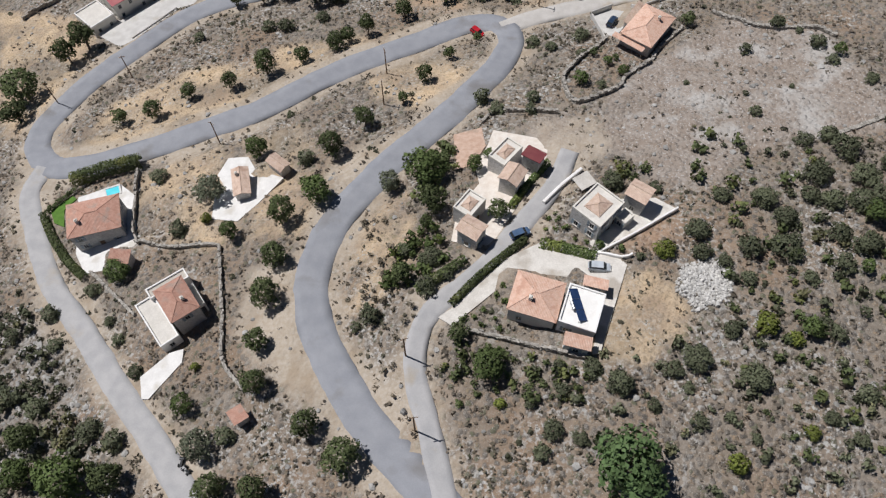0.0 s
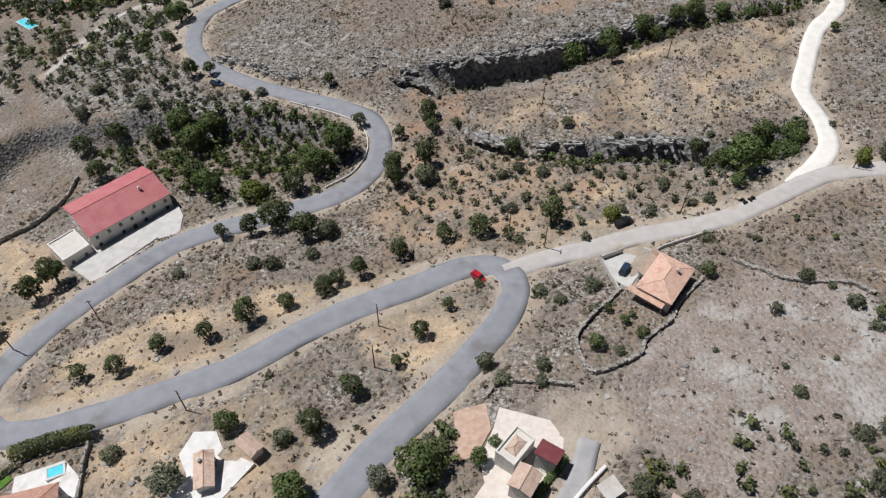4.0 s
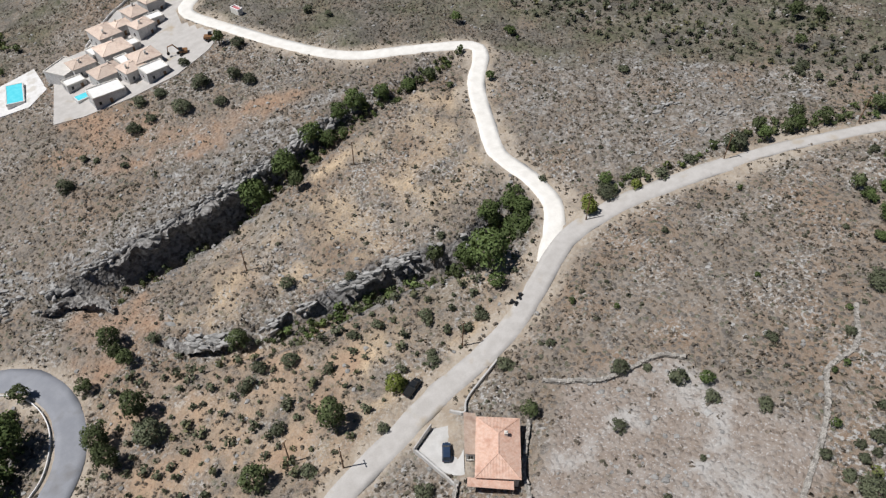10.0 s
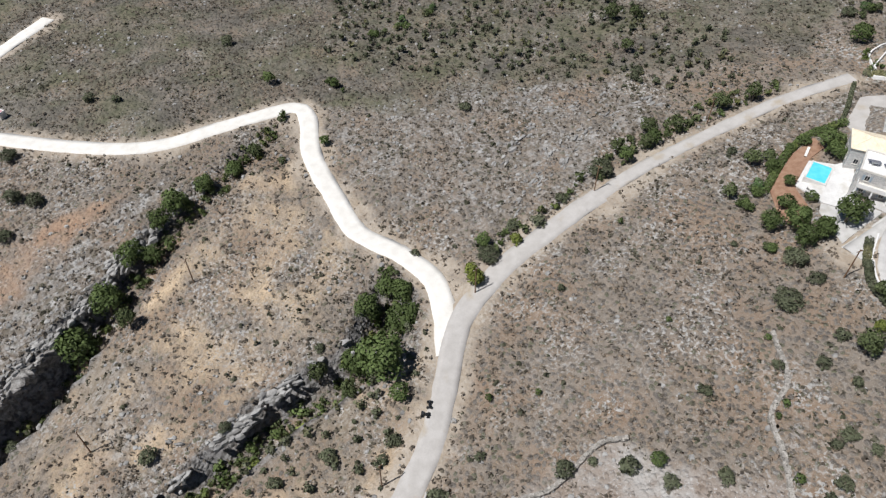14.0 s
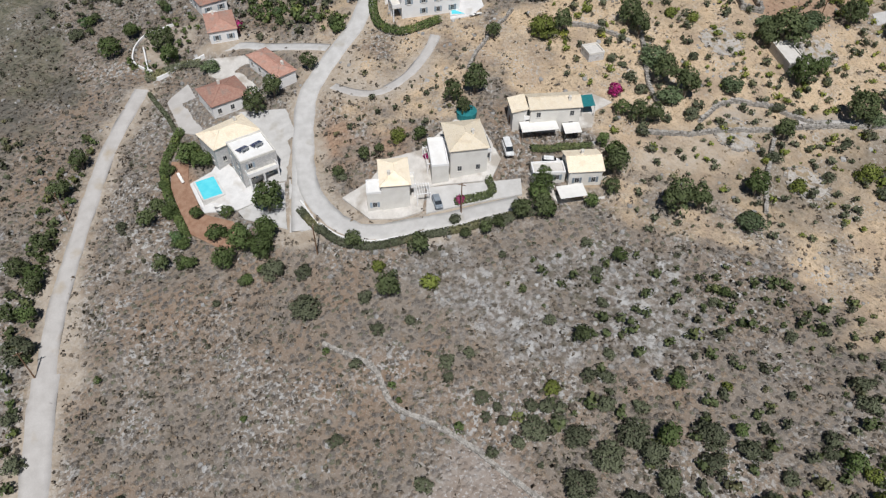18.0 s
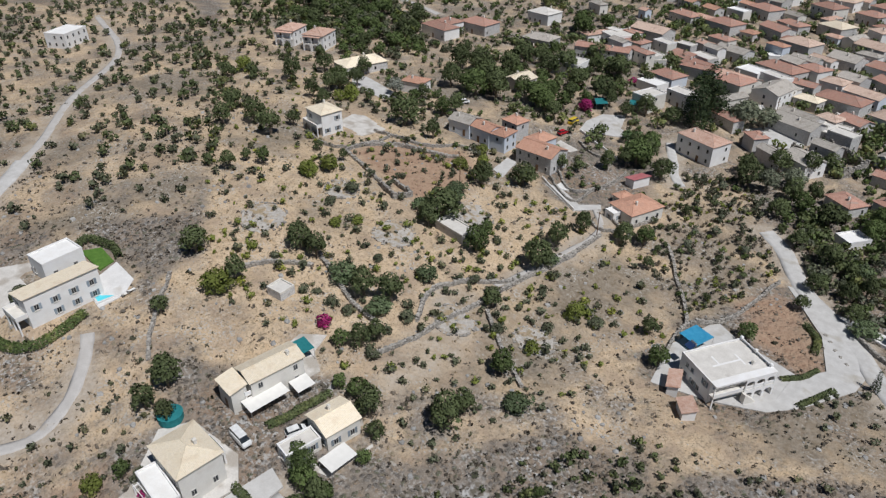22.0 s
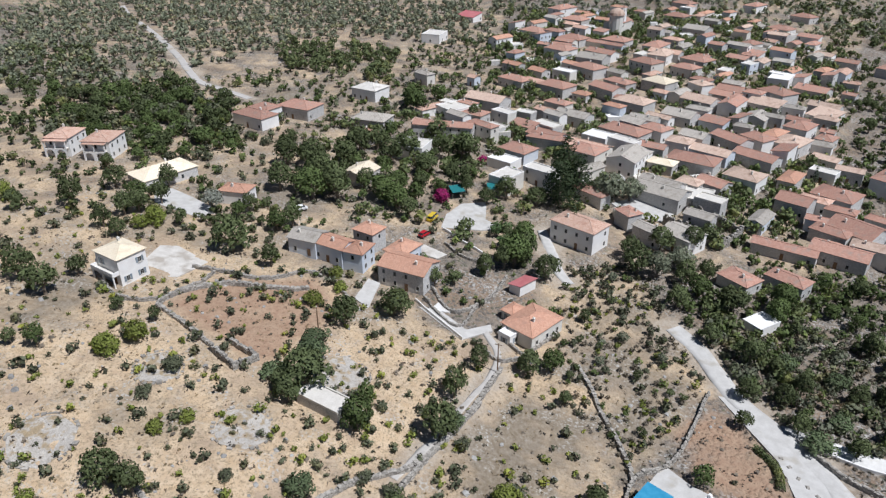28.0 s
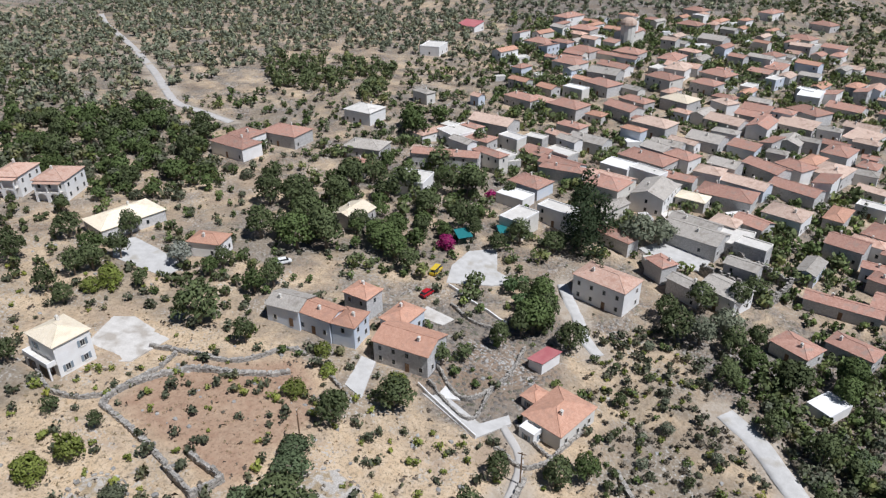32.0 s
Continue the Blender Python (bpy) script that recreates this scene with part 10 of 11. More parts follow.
cliff([(9, 242.5), (22, 246.5), (37, 252.5), (54, 257)], -1.6, 0.2, 83, 2.4)
cliff([(11, 200), (17, 196.8), (23, 193.6), (32, 192.2)], -1.4, 0.3, 84, 2.2)
crag([(-17.5, 209), (-22.5, 207), (-24, 200), (-22, 195.5), (-14, 191.5), (-10, 190.2)][::-1], 3.0, 0.9, 85)
cliff([(-40, 232.5), (-28, 233.8), (-17, 236), (-4, 239), (6, 242), (20, 246), (37, 253.5)], -0.7, 0.3, 98, 2.4)
cliff([(50, 189.4), (36, 192), (25, 191.6), (12, 191.6), (-6, 190.5), (-18, 194), (-23, 203)], -0.6, 0.3, 99, 1.8)
cliff([(-120, 240), (-94, 229), (-76, 227), (-59, 227), (-46, 228)], -0.8, 0.5, 87, 2.6)
cliff([(-110, 246), (-90, 238), (-70, 233), (-58, 232)], -0.8, 0.4, 89, 3.0)
cliff([(-60, 240), (-45, 234), (-36, 236)], -0.6, 0.4, 90, 2.6)
cliff([(-128, 213), (-109, 212), (-85, 210), (-72, 208)], -1.5, 0.0, 88, 2.4)
cliff([(-168, 216), (-158, 224), (-148, 222), (-134, 214)], -0.9, 0.5, 151, 3.2)
cliff([(-182, 240), (-170, 236), (-160, 236), (-150, 232)], -0.9, 0.5, 152, 3.0)
cliff([(-160, 211), (-146, 214), (-120, 213.5), (-96, 211)], -0.9, 0.5, 153, 2.8)
cliff([(-180, 270), (-172, 258), (-165, 248)], -0.6, 0.4, 154, 2.6)
cliff([(-124, 238), (-112, 234.5), (-100, 230.5), (-86, 225)], -0.5, 1.4, 155, 1.6)
cliff([(-104, 36), (-94, 34), (-86, 26), (-80, 16)], -0.6, 0.4, 156, 3.0)
cliff([(-98, 44), (-90, 40), (-80, 28)], -0.5, 0.4, 157, 2.4)
cliff([(100, 190), (118, 192), (140, 193), (158, 188)], -0.5, 0.4, 93, 4.0)
cliff([(110, 203), (128, 208), (146, 204)], -0.5, 0.3, 94, 4.0)
spread("ravine_thicket", "dark bushes in the deep bed of the ravine", "o", [(-34, 229), (-24, 231), (-12, 233.5), (2, 237), (4, 232), (-10, 229), (-24, 226.5), (-34, 224)], 60, 2.2, 4.2, 95, 80)
spread("verge_thicket", "dark-green bushes along the upper edge of the dusty track", "o", [(86, 187), (98, 186), (113, 183.5), (128, 184), (140, 183), (152, 180.5), (166, 176.5), (185, 168.5), (182, 163), (164, 169), (150, 174), (134, 177.5), (110, 180), (88, 181)], 85, 1.6, 3.6, 96, 70)
spread("verge_shrubs", "green bushes along the upper edge of the dusty track", "g", [(86, 187), (98, 186), (113, 183.5), (128, 184), (140, 183), (152, 180.5), (166, 176.5), (185, 168.5), (182, 163), (164, 169), (150, 174), (134, 177.5), (110, 180), (88, 181)], 60, 1.2, 2.8, 97, 60)
spread("ravine_trees", "green trees in the bed of the ravine", "g", [(4, 233), (4, 240), (30, 248), (60, 258), (86, 266), (84, 260), (56, 250), (30, 242)], 85, 1.8, 4.4, 79, 90)
spread("ravine_brush", "dark-green brush along the bed of the ravine", "o", [(0, 234), (2, 240.5), (30, 248.5), (60, 258), (86, 265), (84, 260.5), (56, 251), (30, 243)], 200, 1.0, 2.4, 171, 60, 1.2)
spread("gully_brush", "dark-green brush along the bed of the gully", "o", [(72, 199), (64, 195), (50, 188.5), (30, 191), (-4, 189.5), (-4, 184.5), (30, 184.5), (50, 181), (66, 187)], 190, 1.0, 2.6, 172, 60, 1.2)
spread("gully_trees", "green trees and brambles in the bed of the gully", "g", [(72, 200), (64, 196), (50, 189), (30, 191), (0, 189), (0, 183), (30, 184), (50, 180), (66, 187)], 60, 2.0, 4.6, 80, 90)
spread("slope_green", "green bushes along the foot of the slope", "b", [(-40, 196), (-10, 192), (30, 183), (62, 183), (56, 170), (20, 156), (-5, 146), (-30, 150), (-48, 172)], 230, 1.0, 3.4, 81, 60)
# ---- ruins ----
stone_wall("d", 3.6, 0.6, [(87, -125), (82, -122)])
stone_wall("d", 3.8, 0.6, [(82, -122), (69, -115)])
stone_wall("d", 3.4, 0.6, [(69, -115), (66, -120.5), (63.5, -125.5)])
stone_wall("d", 3.6, 0.6, [(63.5, -125.5), (72, -131), (80, -137)])
stone_wall("d", 1.9, 0.6, [(169.6, -4.1), (162.2, -0.8)])
stone_wall("d", 1.7, 0.6, [(162.2, -0.8), (160.5, -6.2)])
stone_wall("d", 1.8, 0.6, [(160.5, -6.2), (167.9, -8.3)])


# ---- small houses between the larger ones of the village ----
def infill(polygon, n, seed):
    """Long narrow houses in rows along the lanes, walls of stone as a rule."""
    r = random.Random(seed)
    taken = [(p[0], p[1], p[2], p[3]) for p in PADS]
    for a, b, c in zip(*scattered(polygon, n, seed, 2.0)):
        w, d = r.uniform(8, 14), r.uniform(5.4, 7.4)
        near = min(math.hypot(a - p, b - q) - 0.85 * math.sqrt(hx * hy) - 0.42 * math.sqrt(w * d) for p, q, hx, hy in taken)
        if near < 0.6:
            continue
        taken.append((a, b, w / 2, d / 2))
        kind, colour = r.choice((("gable", "red"), ("gable", "orange"), ("hip", "red"), ("hip", "orange"), ("gable", "salmon"), ("mono", "red"), ("gable", "tan"), ("gable", "grey"), ("gable", "grey"), ("hip", "salmon"), ("flat", "pale")))
        house(a, b, r.choice((150, 154, 158, 152, 60, 64, 68)), w, d, r.choice((3.4, 3.8, 4.6, 5.6, 6.0)), kind, colour, r.choice(("stone", "stone", "white", "cream", "white", "blue")), base=c, blind=0.62, flue=False)


def sheds(polygon, n, seed):
    """Low flat-roofed outbuildings and yards between the houses."""
    r = random.Random(seed)
    for a, b, c in zip(*scattered(polygon, n, seed, 2.0)):
        w = r.uniform(4.5, 8.5)
        house(a, b, r.choice((20, 25, 32, 110, 118, 125)), w, w * r.uniform(0.55, 0.9), r.uniform(2.3, 3.0), "flat", r.choice(("white", "pale", "pale", "grey")), r.choice(("white", "stone", "white")), "outbuilding", "low whitewashed outbuilding with a flat roof", windows=False, base=c)


infill([(215, -150), (172, -225), (205, -330), (200, -420), (76, -497), (0, -380), (30, -160), (67, -120), (108, -118), (140, -125), (160, -160)], 155, 91)
sheds(VILLAGE_PLAN, 34, 92)


# ---- special buildings and machines ----
def arcade(x, y, turn, w, h, arches, z):
    """A white loggia: a floor of arches, a slab, an open upper floor with square posts and a rail."""
    top = new("loggia")
    top.matrix_world = pose(x, y, z, 0, 0, turn)
    n, wide = 8, w / arches
    for k in range(arches):
        front = Shape()
        c, r = -w / 2 + wide * (k + 0.5), wide * 0.36
        outer = [(c - wide / 2, -0.3), (c - wide / 2, 3.0), (c + wide / 2, 3.0), (c + wide / 2, -0.3)]
        curve = [(c - r, -0.3)] + [(c - r * math.cos(math.pi * i / n), 1.5 + r * math.sin(math.pi * i / n)) for i in range(n + 1)] + [(c + r, -0.3)]
        half = len(curve) // 2
        for y0 in (0.0, 0.35):
            ring = [(a, y0, b) for a, b in outer] + [(a, y0, b) for a, b in curve]
            left = [0, 1] + [4 + i for i in range(half, -1, -1)]
            right = [1, 2, 3] + [4 + i for i in range(len(curve) - 1, half - 1, -1)]
            front.add(ring, [tuple(left if y0 else reversed(left)), tuple(right if y0 else reversed(right))])
        tube = [(a, y0, b) for y0 in (0.0, 0.35) for a, b in curve]
        q = len(curve)
        front.add(tube, [(i, i + 1, q + i + 1, q + i) for i in range(q - 1)])
        bm = bmesh.new()
        bm.from_mesh(front.mesh("arch", WALLS["white"]))
        bmesh.ops.remove_doubles(bm, verts=bm.verts, dist=0.001)
        me = bpy.data.meshes.new("arch")
        bm.to_mesh(me)
        bm.free()
        me.materials.append(WALLS["white"])
        part_of("arch", me, top)
    part_of("floor", Shape().box(-w / 2, 0.0, 3.002, w / 2, 2.6, 3.2).mesh("floor", M_TRIM), top)
    for k in range(arches + 1):
        u = -w / 2 + 0.2 + k * (w - 0.4) / arches
        part_of("post", Shape().box(u - 0.18, 0.02, 3.2, u + 0.18, 0.36, h - 0.15).mesh("post", WALLS["white"]), top)
    rail = Shape().box(-w / 2 + 0.38, 0.1, 4.0, w / 2 - 0.38, 0.16, 4.08)
    for k in range(int(w / 0.4)):
        u = -w / 2 + 0.4 + k * 0.4
        rail.box(u, 0.11, 3.2, u + 0.04, 0.15, 4.0)
    part_of("railing", rail.mesh("railing", M_METAL), top)
    part_of("roof", Shape().box(-w / 2 - 0.2, -0.25, h - 0.15, w / 2 + 0.2, 2.6, h, 0.06).mesh("roof", ROOFS["salmon"]), top)
    tagged(top, "white arcaded loggia before a two-storey house", "loggia")


def pergola(x, y, turn, w, d, high=2.5, beams=6):
    top = new("pergola")
    top.matrix_world = pose(x, y, ground_at(x, y), 0, 0, turn)
    for a in (-1, 1):
        for b in (-1, 1):
            part_of("post", Shape().box(a * (w / 2 - 0.15) - 0.12, b * (d / 2 - 0.15) - 0.12, -0.5, a * (w / 2 - 0.15) + 0.12, b * (d / 2 - 0.15) + 0.12, high).mesh("post", WALLS["white"]), top)
        part_of("rail", Shape().box(a * (w / 2 - 0.15) - 0.08, -d / 2, high, a * (w / 2 - 0.15) + 0.08, d / 2, high + 0.18).mesh("rail", WALLS["white"]), top)
    for k in range(beams):
        v = -d / 2 + 0.2 + k * (d - 0.4) / (beams - 1)
        part_of("beam", Shape().box(-w / 2 - 0.2, v - 0.05, high + 0.18, w / 2 + 0.2, v + 0.05, high + 0.32).mesh("beam", WALLS["white"]), top)
    tagged(top, "white timber pergola over a terrace", "pergola")


def lounger(x, y, turn):
    top = new("sun_lounger")
    top.matrix_world = pose(x, y, ground_at(x, y) + 0.25, 0, 0, turn)
    part_of("frame", Shape().box(-0.95, -0.32, 0.22, 0.95, 0.32, 0.30).mesh("frame", M_METAL), top)
    part_of("mattress", Shape().box(-0.95, -0.3, 0.302, 0.3, 0.3, 0.38, 0.03).add([(0.3, -0.3, 0.302), (0.95, -0.3, 0.66), (0.95, 0.3, 0.66), (0.3, 0.3, 0.302), (0.28, -0.3, 0.38), (0.92, -0.3, 0.74), (0.92, 0.3, 0.74), (0.28, 0.3, 0.38)], [(3, 2, 1, 0), (0, 1, 5, 4), (1, 2, 6, 5), (2, 3, 7, 6), (3, 0, 4, 7), (4, 5, 6, 7)]).mesh("mattress", M_AWNING), top, "off-white mattress")
    for a in (-0.85, 0.85):
        for b in (-0.27, 0.27):
            part_of("leg", Shape().box(a - 0.03, b - 0.03, -0.25, a + 0.03, b + 0.03, 0.22).mesh("leg", M_METAL), top)
    tagged(top, "white sun lounger beside the pool", "lounger", "loungers by the pool")


def parasol(x, y, radius=1.5):
    top = new("parasol")
    top.matrix_world = pose(x, y, ground_at(x, y) + 0.2, 0, 0, 20)
    part_of("pole", Shape().tube((0, 0, -0.3), (0, 0, 2.5), 0.035, 0.03, 6).mesh("pole", M_METAL), top)
    rim = [(radius * math.cos(0.785 * k), radius * math.sin(0.785 * k), 2.05) for k in range(8)]
    up = [(a, b, c - 0.06) for a, b, c in rim]
    part_of("canopy", mesh_of("canopy", rim + up + [(0, 0, 2.6), (0, 0, 2.5)], [(k, (k + 1) % 8, 16) for k in range(8)] + [(8 + (k + 1) % 8, 8 + k, 17) for k in range(8)] + [((k + 1) % 8, k, 8 + k, 8 + (k + 1) % 8) for k in range(8)], M_AWNING), top)
    part_of("base", Shape().tube((0, 0, -0.2), (0, 0, 0.06), 0.3, 0.26, 10).mesh("base", M_CONCRETE), top)
    tagged(top, "off-white garden parasol on a terrace", "parasol")


def excavator(x, y, turn, swing):
    top = new("excavator")
    top.matrix_world = pose(x, y, ground_at(x, y) + 0.05, 0, 0, turn)
    rust = PAINTS["rust"]
    for s in (-1, 1):
        track = Shape()
        side = [(-1.7, 0.35), (-1.35, 0.0), (1.35, 0.0), (1.7, 0.35), (1.35, 0.72), (-1.35, 0.72)]
        lo, hi = s * 1.05 - 0.25, s * 1.05 + 0.25
        track.add([(a, lo, b) for a, b in side] + [(a, hi, b) for a, b in side], [tuple(range(6)), tuple(reversed(range(6, 12)))] + [((k + 1) % 6, k, 6 + k, 6 + (k + 1) % 6) for k in range(6)])
        part_of("track", track.mesh("track", M_TYRE), top)
    part_of("turntable", Shape().tube((0, 0, 0.6), (0, 0, 0.9), 0.7, 0.7, 12).mesh("turntable", M_TYRE), top)
    at = pose(0, 0, 0, 0, 0, swing)
    part_of("body", Shape().box(-1.8, -1.1, 0.9, 0.9, 1.1, 1.7, 0.12).mesh("body", rust), top, "dusty rust-brown engine housing", at)
    part_of("cab", Shape().box(-0.3, 0.15, 1.7, 0.95, 1.05, 2.7, 0.1).mesh("cab", M_GLASS), top, "dark glazed cab", at)
    part_of("boom", Shape().tube((0.8, -0.3, 1.4), (2.6, -0.3, 3.6), 0.24, 0.2, 6).tube((2.6, -0.3, 3.6), (4.4, -0.3, 3.0), 0.2, 0.16, 6).mesh("boom", rust), top, "", at)
    part_of("arm", Shape().tube((4.4, -0.3, 3.0), (4.7, -0.3, 0.9), 0.16, 0.12, 6).mesh("arm", rust), top, "", at)
    part_of("bucket", Shape().add(*loft([[(4.3, -0.8, 0.9), (5.1, -0.8, 0.9), (4.9, -0.8, 0.25), (4.2, -0.8, 0.3)], [(4.3, 0.2, 0.9), (5.1, 0.2, 0.9), (4.9, 0.2, 0.25), (4.2, 0.2, 0.3)]])).mesh("bucket", M_TYRE), top, "dark steel bucket", at)
    tagged(top, "dusty tracked excavator with its boom folded", "excavator")


def water_tank(x, y, radius, high):
    top = new("water_tank")
    top.matrix_world = pose(x, y, ground_at(x, y), 0, 0, 0)
    part_of("drum", Shape().tube((0, 0, -0.4), (0, 0, high), radius, radius, 20).mesh("drum", M_TEAL), top)
    part_of("lid", Shape().tube((0, 0, high), (0, 0, high + 0.35), radius + 0.06, radius * 0.2, 20).mesh("lid", M_TEAL), top)
    tagged(top, "round dark-green water tank beside a villa", "tank")


def church_tower(x, y, turn):
    top = new("church_dome")
    top.matrix_world = pose(x, y, ground_at(x, y), 0, 0, turn)
    drum = Shape().tube((0, 0, -1), (0, 0, 12.5), 4.2, 4.2, 12)
    part_of("drum", drum.mesh("drum", WALLS["cream"]), top)
    dome, n = Shape(), 12
    rings = [(4.9 * math.cos(a), 12.5 + 4.0 * math.sin(a)) for a in (0, 0.35, 0.7, 1.05, 1.35)]
    v = [(r * math.cos(6.2832 * k / n), r * math.sin(6.2832 * k / n), z) for r, z in rings for k in range(n)] + [(0, 0, 16.6)]
    f = [(j * n + k, j * n + (k + 1) % n, (j + 1) * n + (k + 1) % n, (j + 1) * n + k) for j in range(4) for k in range(n)] + [(4 * n + k, 4 * n + (k + 1) % n, 5 * n) for k in range(n)]
    part_of("dome", dome.add(v, f).mesh("dome", ROOFS["tan"]), top)
    tower = Shape().box(-10.5, -1.6, -1, -7.5, 1.4, 13.0)
    for a in (-10.4, -7.9):
        for b in (-1.5, 1.0):
            tower.box(a, b, 13.0, a + 0.35, b + 0.35, 15.2)
    tower.box(-10.6, -1.7, 15.2, -7.4, 1.5, 15.6, 0.1)
    part_of("belfry", tower.mesh("belfry", WALLS["white"]), top)
    part_of("belfry_cap", Shape().add([(-10.4, -1.5, 15.6), (-7.6, -1.5, 15.6), (-7.6, 1.3, 15.6), (-10.4, 1.3, 15.6), (-9, -0.1, 17.2)], [(0, 1, 4), (1, 2, 4), (2, 3, 4), (3, 0, 4), (3, 2, 1, 0)]).mesh("belfry_cap", ROOFS["red"]), top)
    tagged(top, "pale church dome with a square white belfry", "church")


excavator(3, 310, 20, 150)
excavator(13, 312, 200, 140)
water_tank(148.1, 81.1, 2.3, 1.2)
church_tower(137, -372, 70)
for x, y, turn in ((144, 138.5, 100), (145.2, 138.8, 100), (146.4, 139.1, 100), (158, 146, 14), (159.5, 146.4, 14), (181, 66, 90), (181.2, 67.2, 90)):
    lounger(x, y, turn)
parasol(216.5, 131, 1.6)
parasol(126.5, 62, 1.5)
pergola(137.5, 92.5, 172, 6.0, 4.2)
pergola(129.5, 97.6, 170, 3.4, 3.0)
for key, side, out, z, length in (("i1", 0, 1.8, 3.2, 8.4), ("i1", 3, 1.6, 3.2, 6.4), ("h1", 2, 1.4, 3.0, 4.0), ("h2", 2, 1.5, 3.2, 5.0), ("h3", 1, 1.2, 3.0, 4.5), ("f_flat", 3, 2.0, 3.2, 7.0), ("top", 1, 2.4, 3.0, 6.0), ("top", 0, 1.6, 3.0, 9.0), ("b_villa", 0, 1.3, 3.0, 5.0), ("e", 0, 1.2, 1.0, 6.0)):
    balcony(key, side, out, z, length)
c, s = math.cos(radians(106)), math.sin(radians(106))
for x, y in ((269.6, -83.1), (282.2, -79.4)):
    arcade(x + 7.2 * c, y + 7.2 * s, 196, 7.6, 6.0, 2, ground_at(x, y))


# ---- the front of the white house: loggia of arches, recessed balcony, outside stair ----
def arch_panel(wide, z0, spring, z1, thick):
    """A wall panel with a round-headed opening through it."""
    n, r = 10, wide * 0.38
    outer = [(-wide / 2, z0), (-wide / 2, z1), (wide / 2, z1), (wide / 2, z0)]
    curve = [(-r, z0)] + [(-r * math.cos(math.pi * i / n), spring + r * 0.62 * math.sin(math.pi * i / n)) for i in range(n + 1)] + [(r, z0)]
    half = len(curve) // 2
    s = Shape()
    for y0 in (0.0, thick):
        ring = [(a, y0, b) for a, b in outer] + [(a, y0, b) for a, b in curve]
        left = [0, 1] + [4 + i for i in range(half, -1, -1)]
        right = [1, 2, 3] + [4 + i for i in range(len(curve) - 1, half - 1, -1)]
        s.add(ring, [tuple(left if y0 else reversed(left)), tuple(right if y0 else reversed(right))])
    q = len(curve)
    s.add([(a, y0, b) for y0 in (0.0, thick) for a, b in curve], [(i, i + 1, q + i + 1, q + i) for i in range(q - 1)])
    s.add([(-wide / 2, 0, z1), (wide / 2, 0, z1), (wide / 2, thick, z1), (-wide / 2, thick, z1)], [(0, 1, 2, 3)])
    return s.mesh("arch", WALLS["white"])


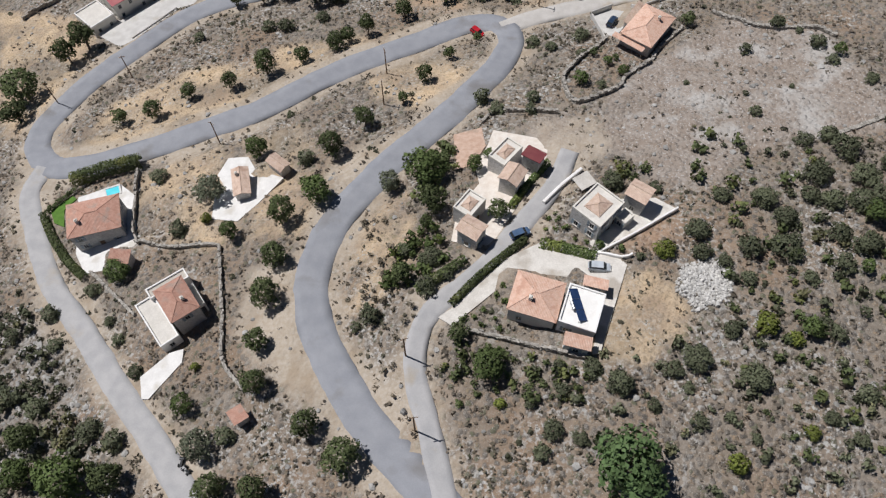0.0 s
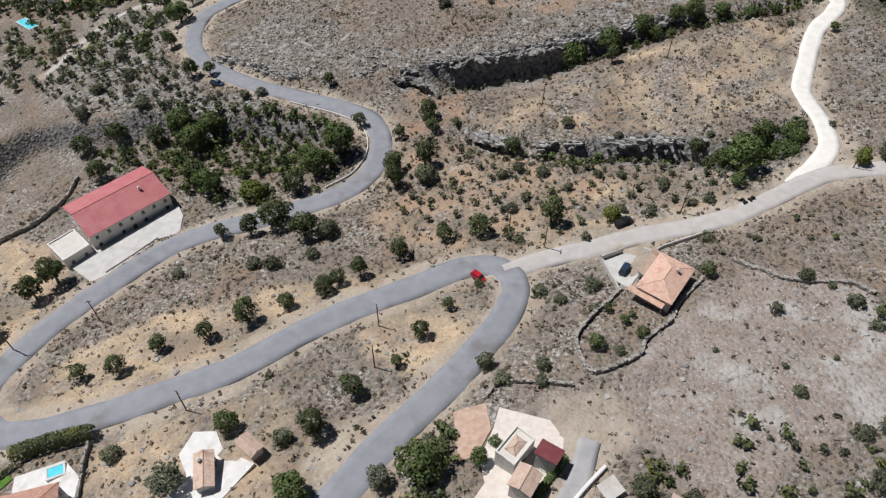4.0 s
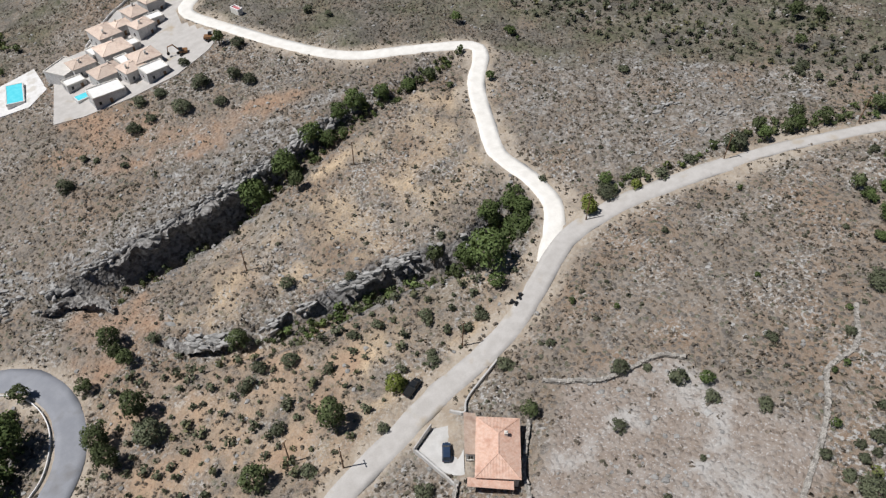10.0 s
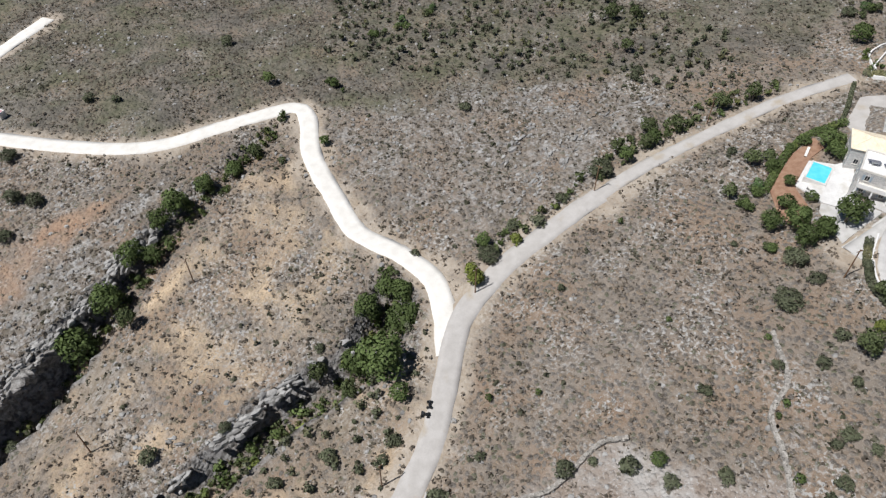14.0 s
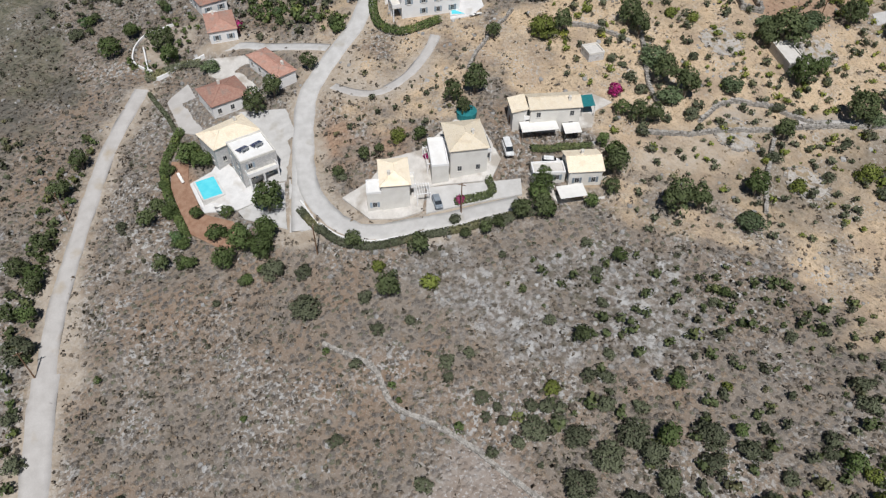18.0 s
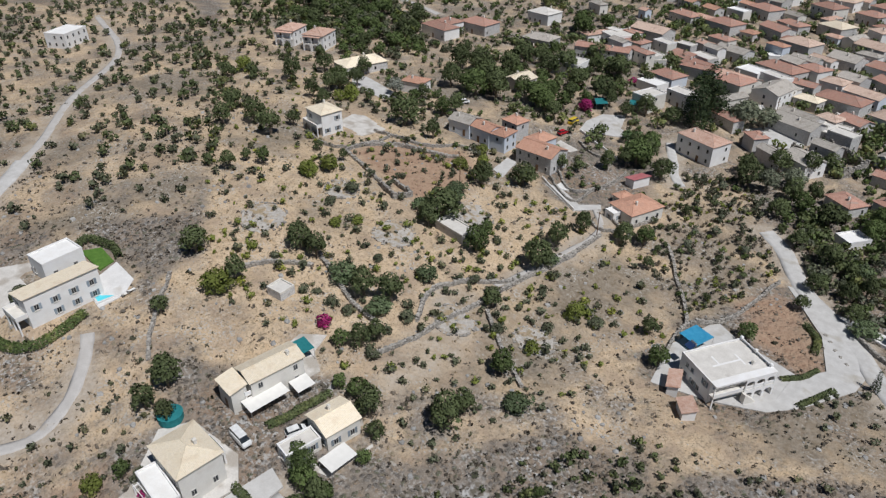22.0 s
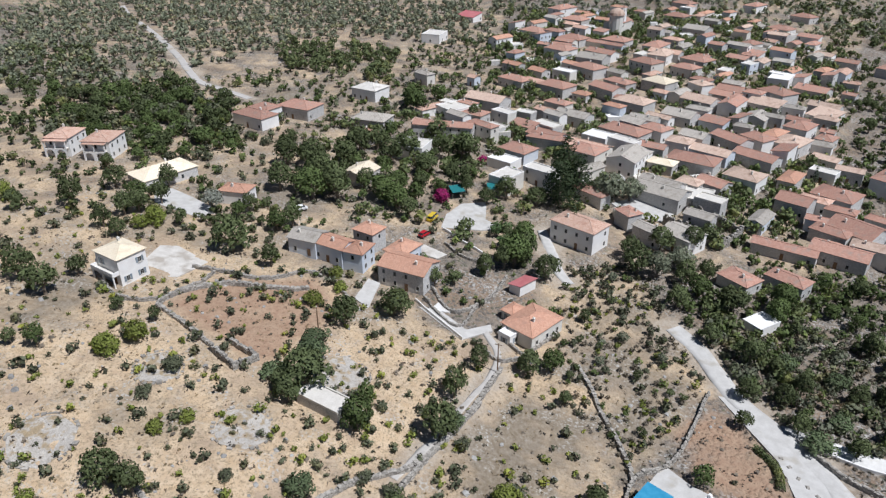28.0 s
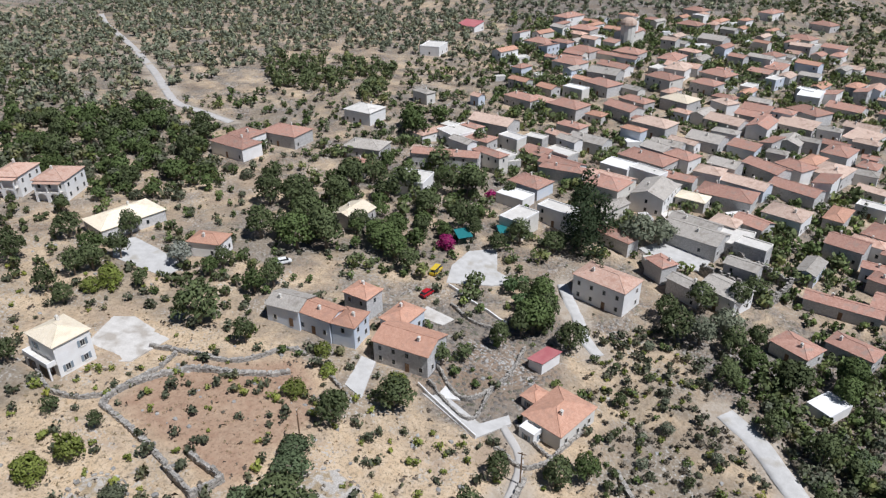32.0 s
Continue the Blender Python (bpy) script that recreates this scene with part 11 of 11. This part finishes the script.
def white_front():
    x, y, turn, w, d, h = VILLAS["white"][:6]
    ob = HOUSES["white"]
    a, b, out = w / 2, d / 2, 1.6
    white = WALLS["white"]
    part_of("porch_roof", Shape().box(-a, b + 0.05, h - 0.40, a, b + out, h + 0.06, 0.04).mesh("porch_roof", white), ob)
    low, high = arch_panel(2.5, -1.5, 1.35, 2.7, 0.3), arch_panel(2.5, 0.0, 1.5, h - 3.302, 0.3)
    for k in range(3):
        u = -a + 1.27 + k * 2.5
        part_of("arch", low, ob, "", pose(u, b + out - 0.3, 0))
        part_of("arch", high, ob, "", pose(u, b + out - 0.3, 2.9))
        part_of("balustrade", Shape().box(u - 0.9, b + out - 0.22, 2.9, u + 0.9, b + out - 0.1, 3.75, 0.02).mesh("balustrade", white), ob)
    part_of("end_wall", Shape().box(-a, b + 0.01, -1.5, -a + 0.25, b + out - 0.31, h - 0.405).mesh("end_wall", white), ob)
    part_of("balcony", Shape().box(-a + 0.02, b + 0.01, 2.70, a, b + out - 0.02, 2.898).mesh("balcony", M_TRIM), ob)
    part_of("balcony_rail", Shape().box(0.4, b + out - 0.14, 2.902, a, b + out - 0.02, 3.8, 0.02).mesh("balcony_rail", white), ob)
    part_of("porch_post", Shape().box(a - 0.3, b + out - 0.32, -1.5, a, b + out - 0.16, h - 0.41).mesh("porch_post", white), ob)
    for k in range(9):
        u = 0.6 - k * 0.34
        part_of("step", Shape().box(u - 0.34, b + out + 0.02, -1.5, u, b + out + 1.15, 2.7 - k * 0.3).mesh("step", M_TRIM), ob)
    for u, v in ((-a + 0.35, -b + 0.35), (-a + 0.35, 0.0), (-a + 0.35, b - 0.2)):
        part_of("parapet_block", Shape().box(u - 0.3, v - 0.3, h + 0.052, u + 0.3, v + 0.3, h + 0.75, 0.05).mesh("parapet_block", white), ob)
    for u, z, wide, tall in ((-3.9, 1.1, 0.9, 2.1), (-2.6, 1.5, 0.5, 0.9), (-1.0, 1.5, 0.5, 0.9), (1.6, 1.5, 1.0, 1.3), (-2.6, 4.3, 0.9, 1.1), (-0.9, 4.3, 0.9, 1.1)):
        add_window(ob, a, u, z, 90, wide, tall, False, True)
    part_of("parapet_wall", Shape().box(-a + 0.22, -b + 0.66, h + 0.052, -a + 0.48, b - 0.52, h + 0.4, 0.03).mesh("parapet_wall", white), ob)
    part_of("chimney", FLUE, ob, "", pose(-a + 3.2, b - 2.2, h - 0.3))
    part_of("roof_patch", Shape().box(-a + 4.5, -1.2, h - 0.299, -a + 4.9, 2.4, h - 0.286).box(-a + 4.9, 0.5, h - 0.299, a - 3.5, 0.95, h - 0.287).box(a - 5.4, -2.0, h - 0.299, a - 5.0, 0.5, h - 0.285).mesh("roof_patch", white), ob, "white sealing strips over roof cracks")


house(116.6, -44.6, 65, 4.4, 3.6, 3.3, "flat", "white", "white", "porch", "white arched porch before the red-roofed house", detailed=True, flue=False)
house(118.2, -53.4, 65, 5.2, 4.4, 3.2, "hip", "orange", "cream", "annex", "small red-tiled annex of the house above the road", detailed=True, flue=False)
white_front()
solar_heater(79.0, 0.6, villa_top("white"), 150, 2.0, 1.5)
house(78.6, 9.9, 104, 6.0, 2.9, 2.9, "mono", "salmon", "white", "outbuilding", "low whitewashed outbuilding with a salmon-tiled roof", windows=False, flue=False)
house(73.9, 15.4, 125, 4.6, 3.4, 2.4, "mono", "salmon", "white", "outbuilding", "low whitewashed outbuilding with a salmon-tiled roof", windows=False, flue=False)
for k, (x, y) in enumerate(((55.0, -1.6), (53.0, -5.0), (51.6, -8.0), (50.1, -10.2))):
    plant("b", x, y, ground_at(x, y), 1.5 + 0.3 * (k == 2), 410 + k)
for k, (x, y) in enumerate(((56.2, -31.5), (54.8, -29.5), (53.3, -26.8), (51.8, -25.0), (50.2, -23.2))):
    rock = new("boulder", Shape().box(-0.45, -0.35, -0.3, 0.45, 0.35, 0.5, 0.16).mesh("boulder", M_DRYSTONE))
    rock.matrix_world = pose(x, y, ground_at(x, y), 5, 4, 33 * k)
    tagged(rock, "rough grey boulder set along the driveway edge", "boulder", group="boulders along the driveway")
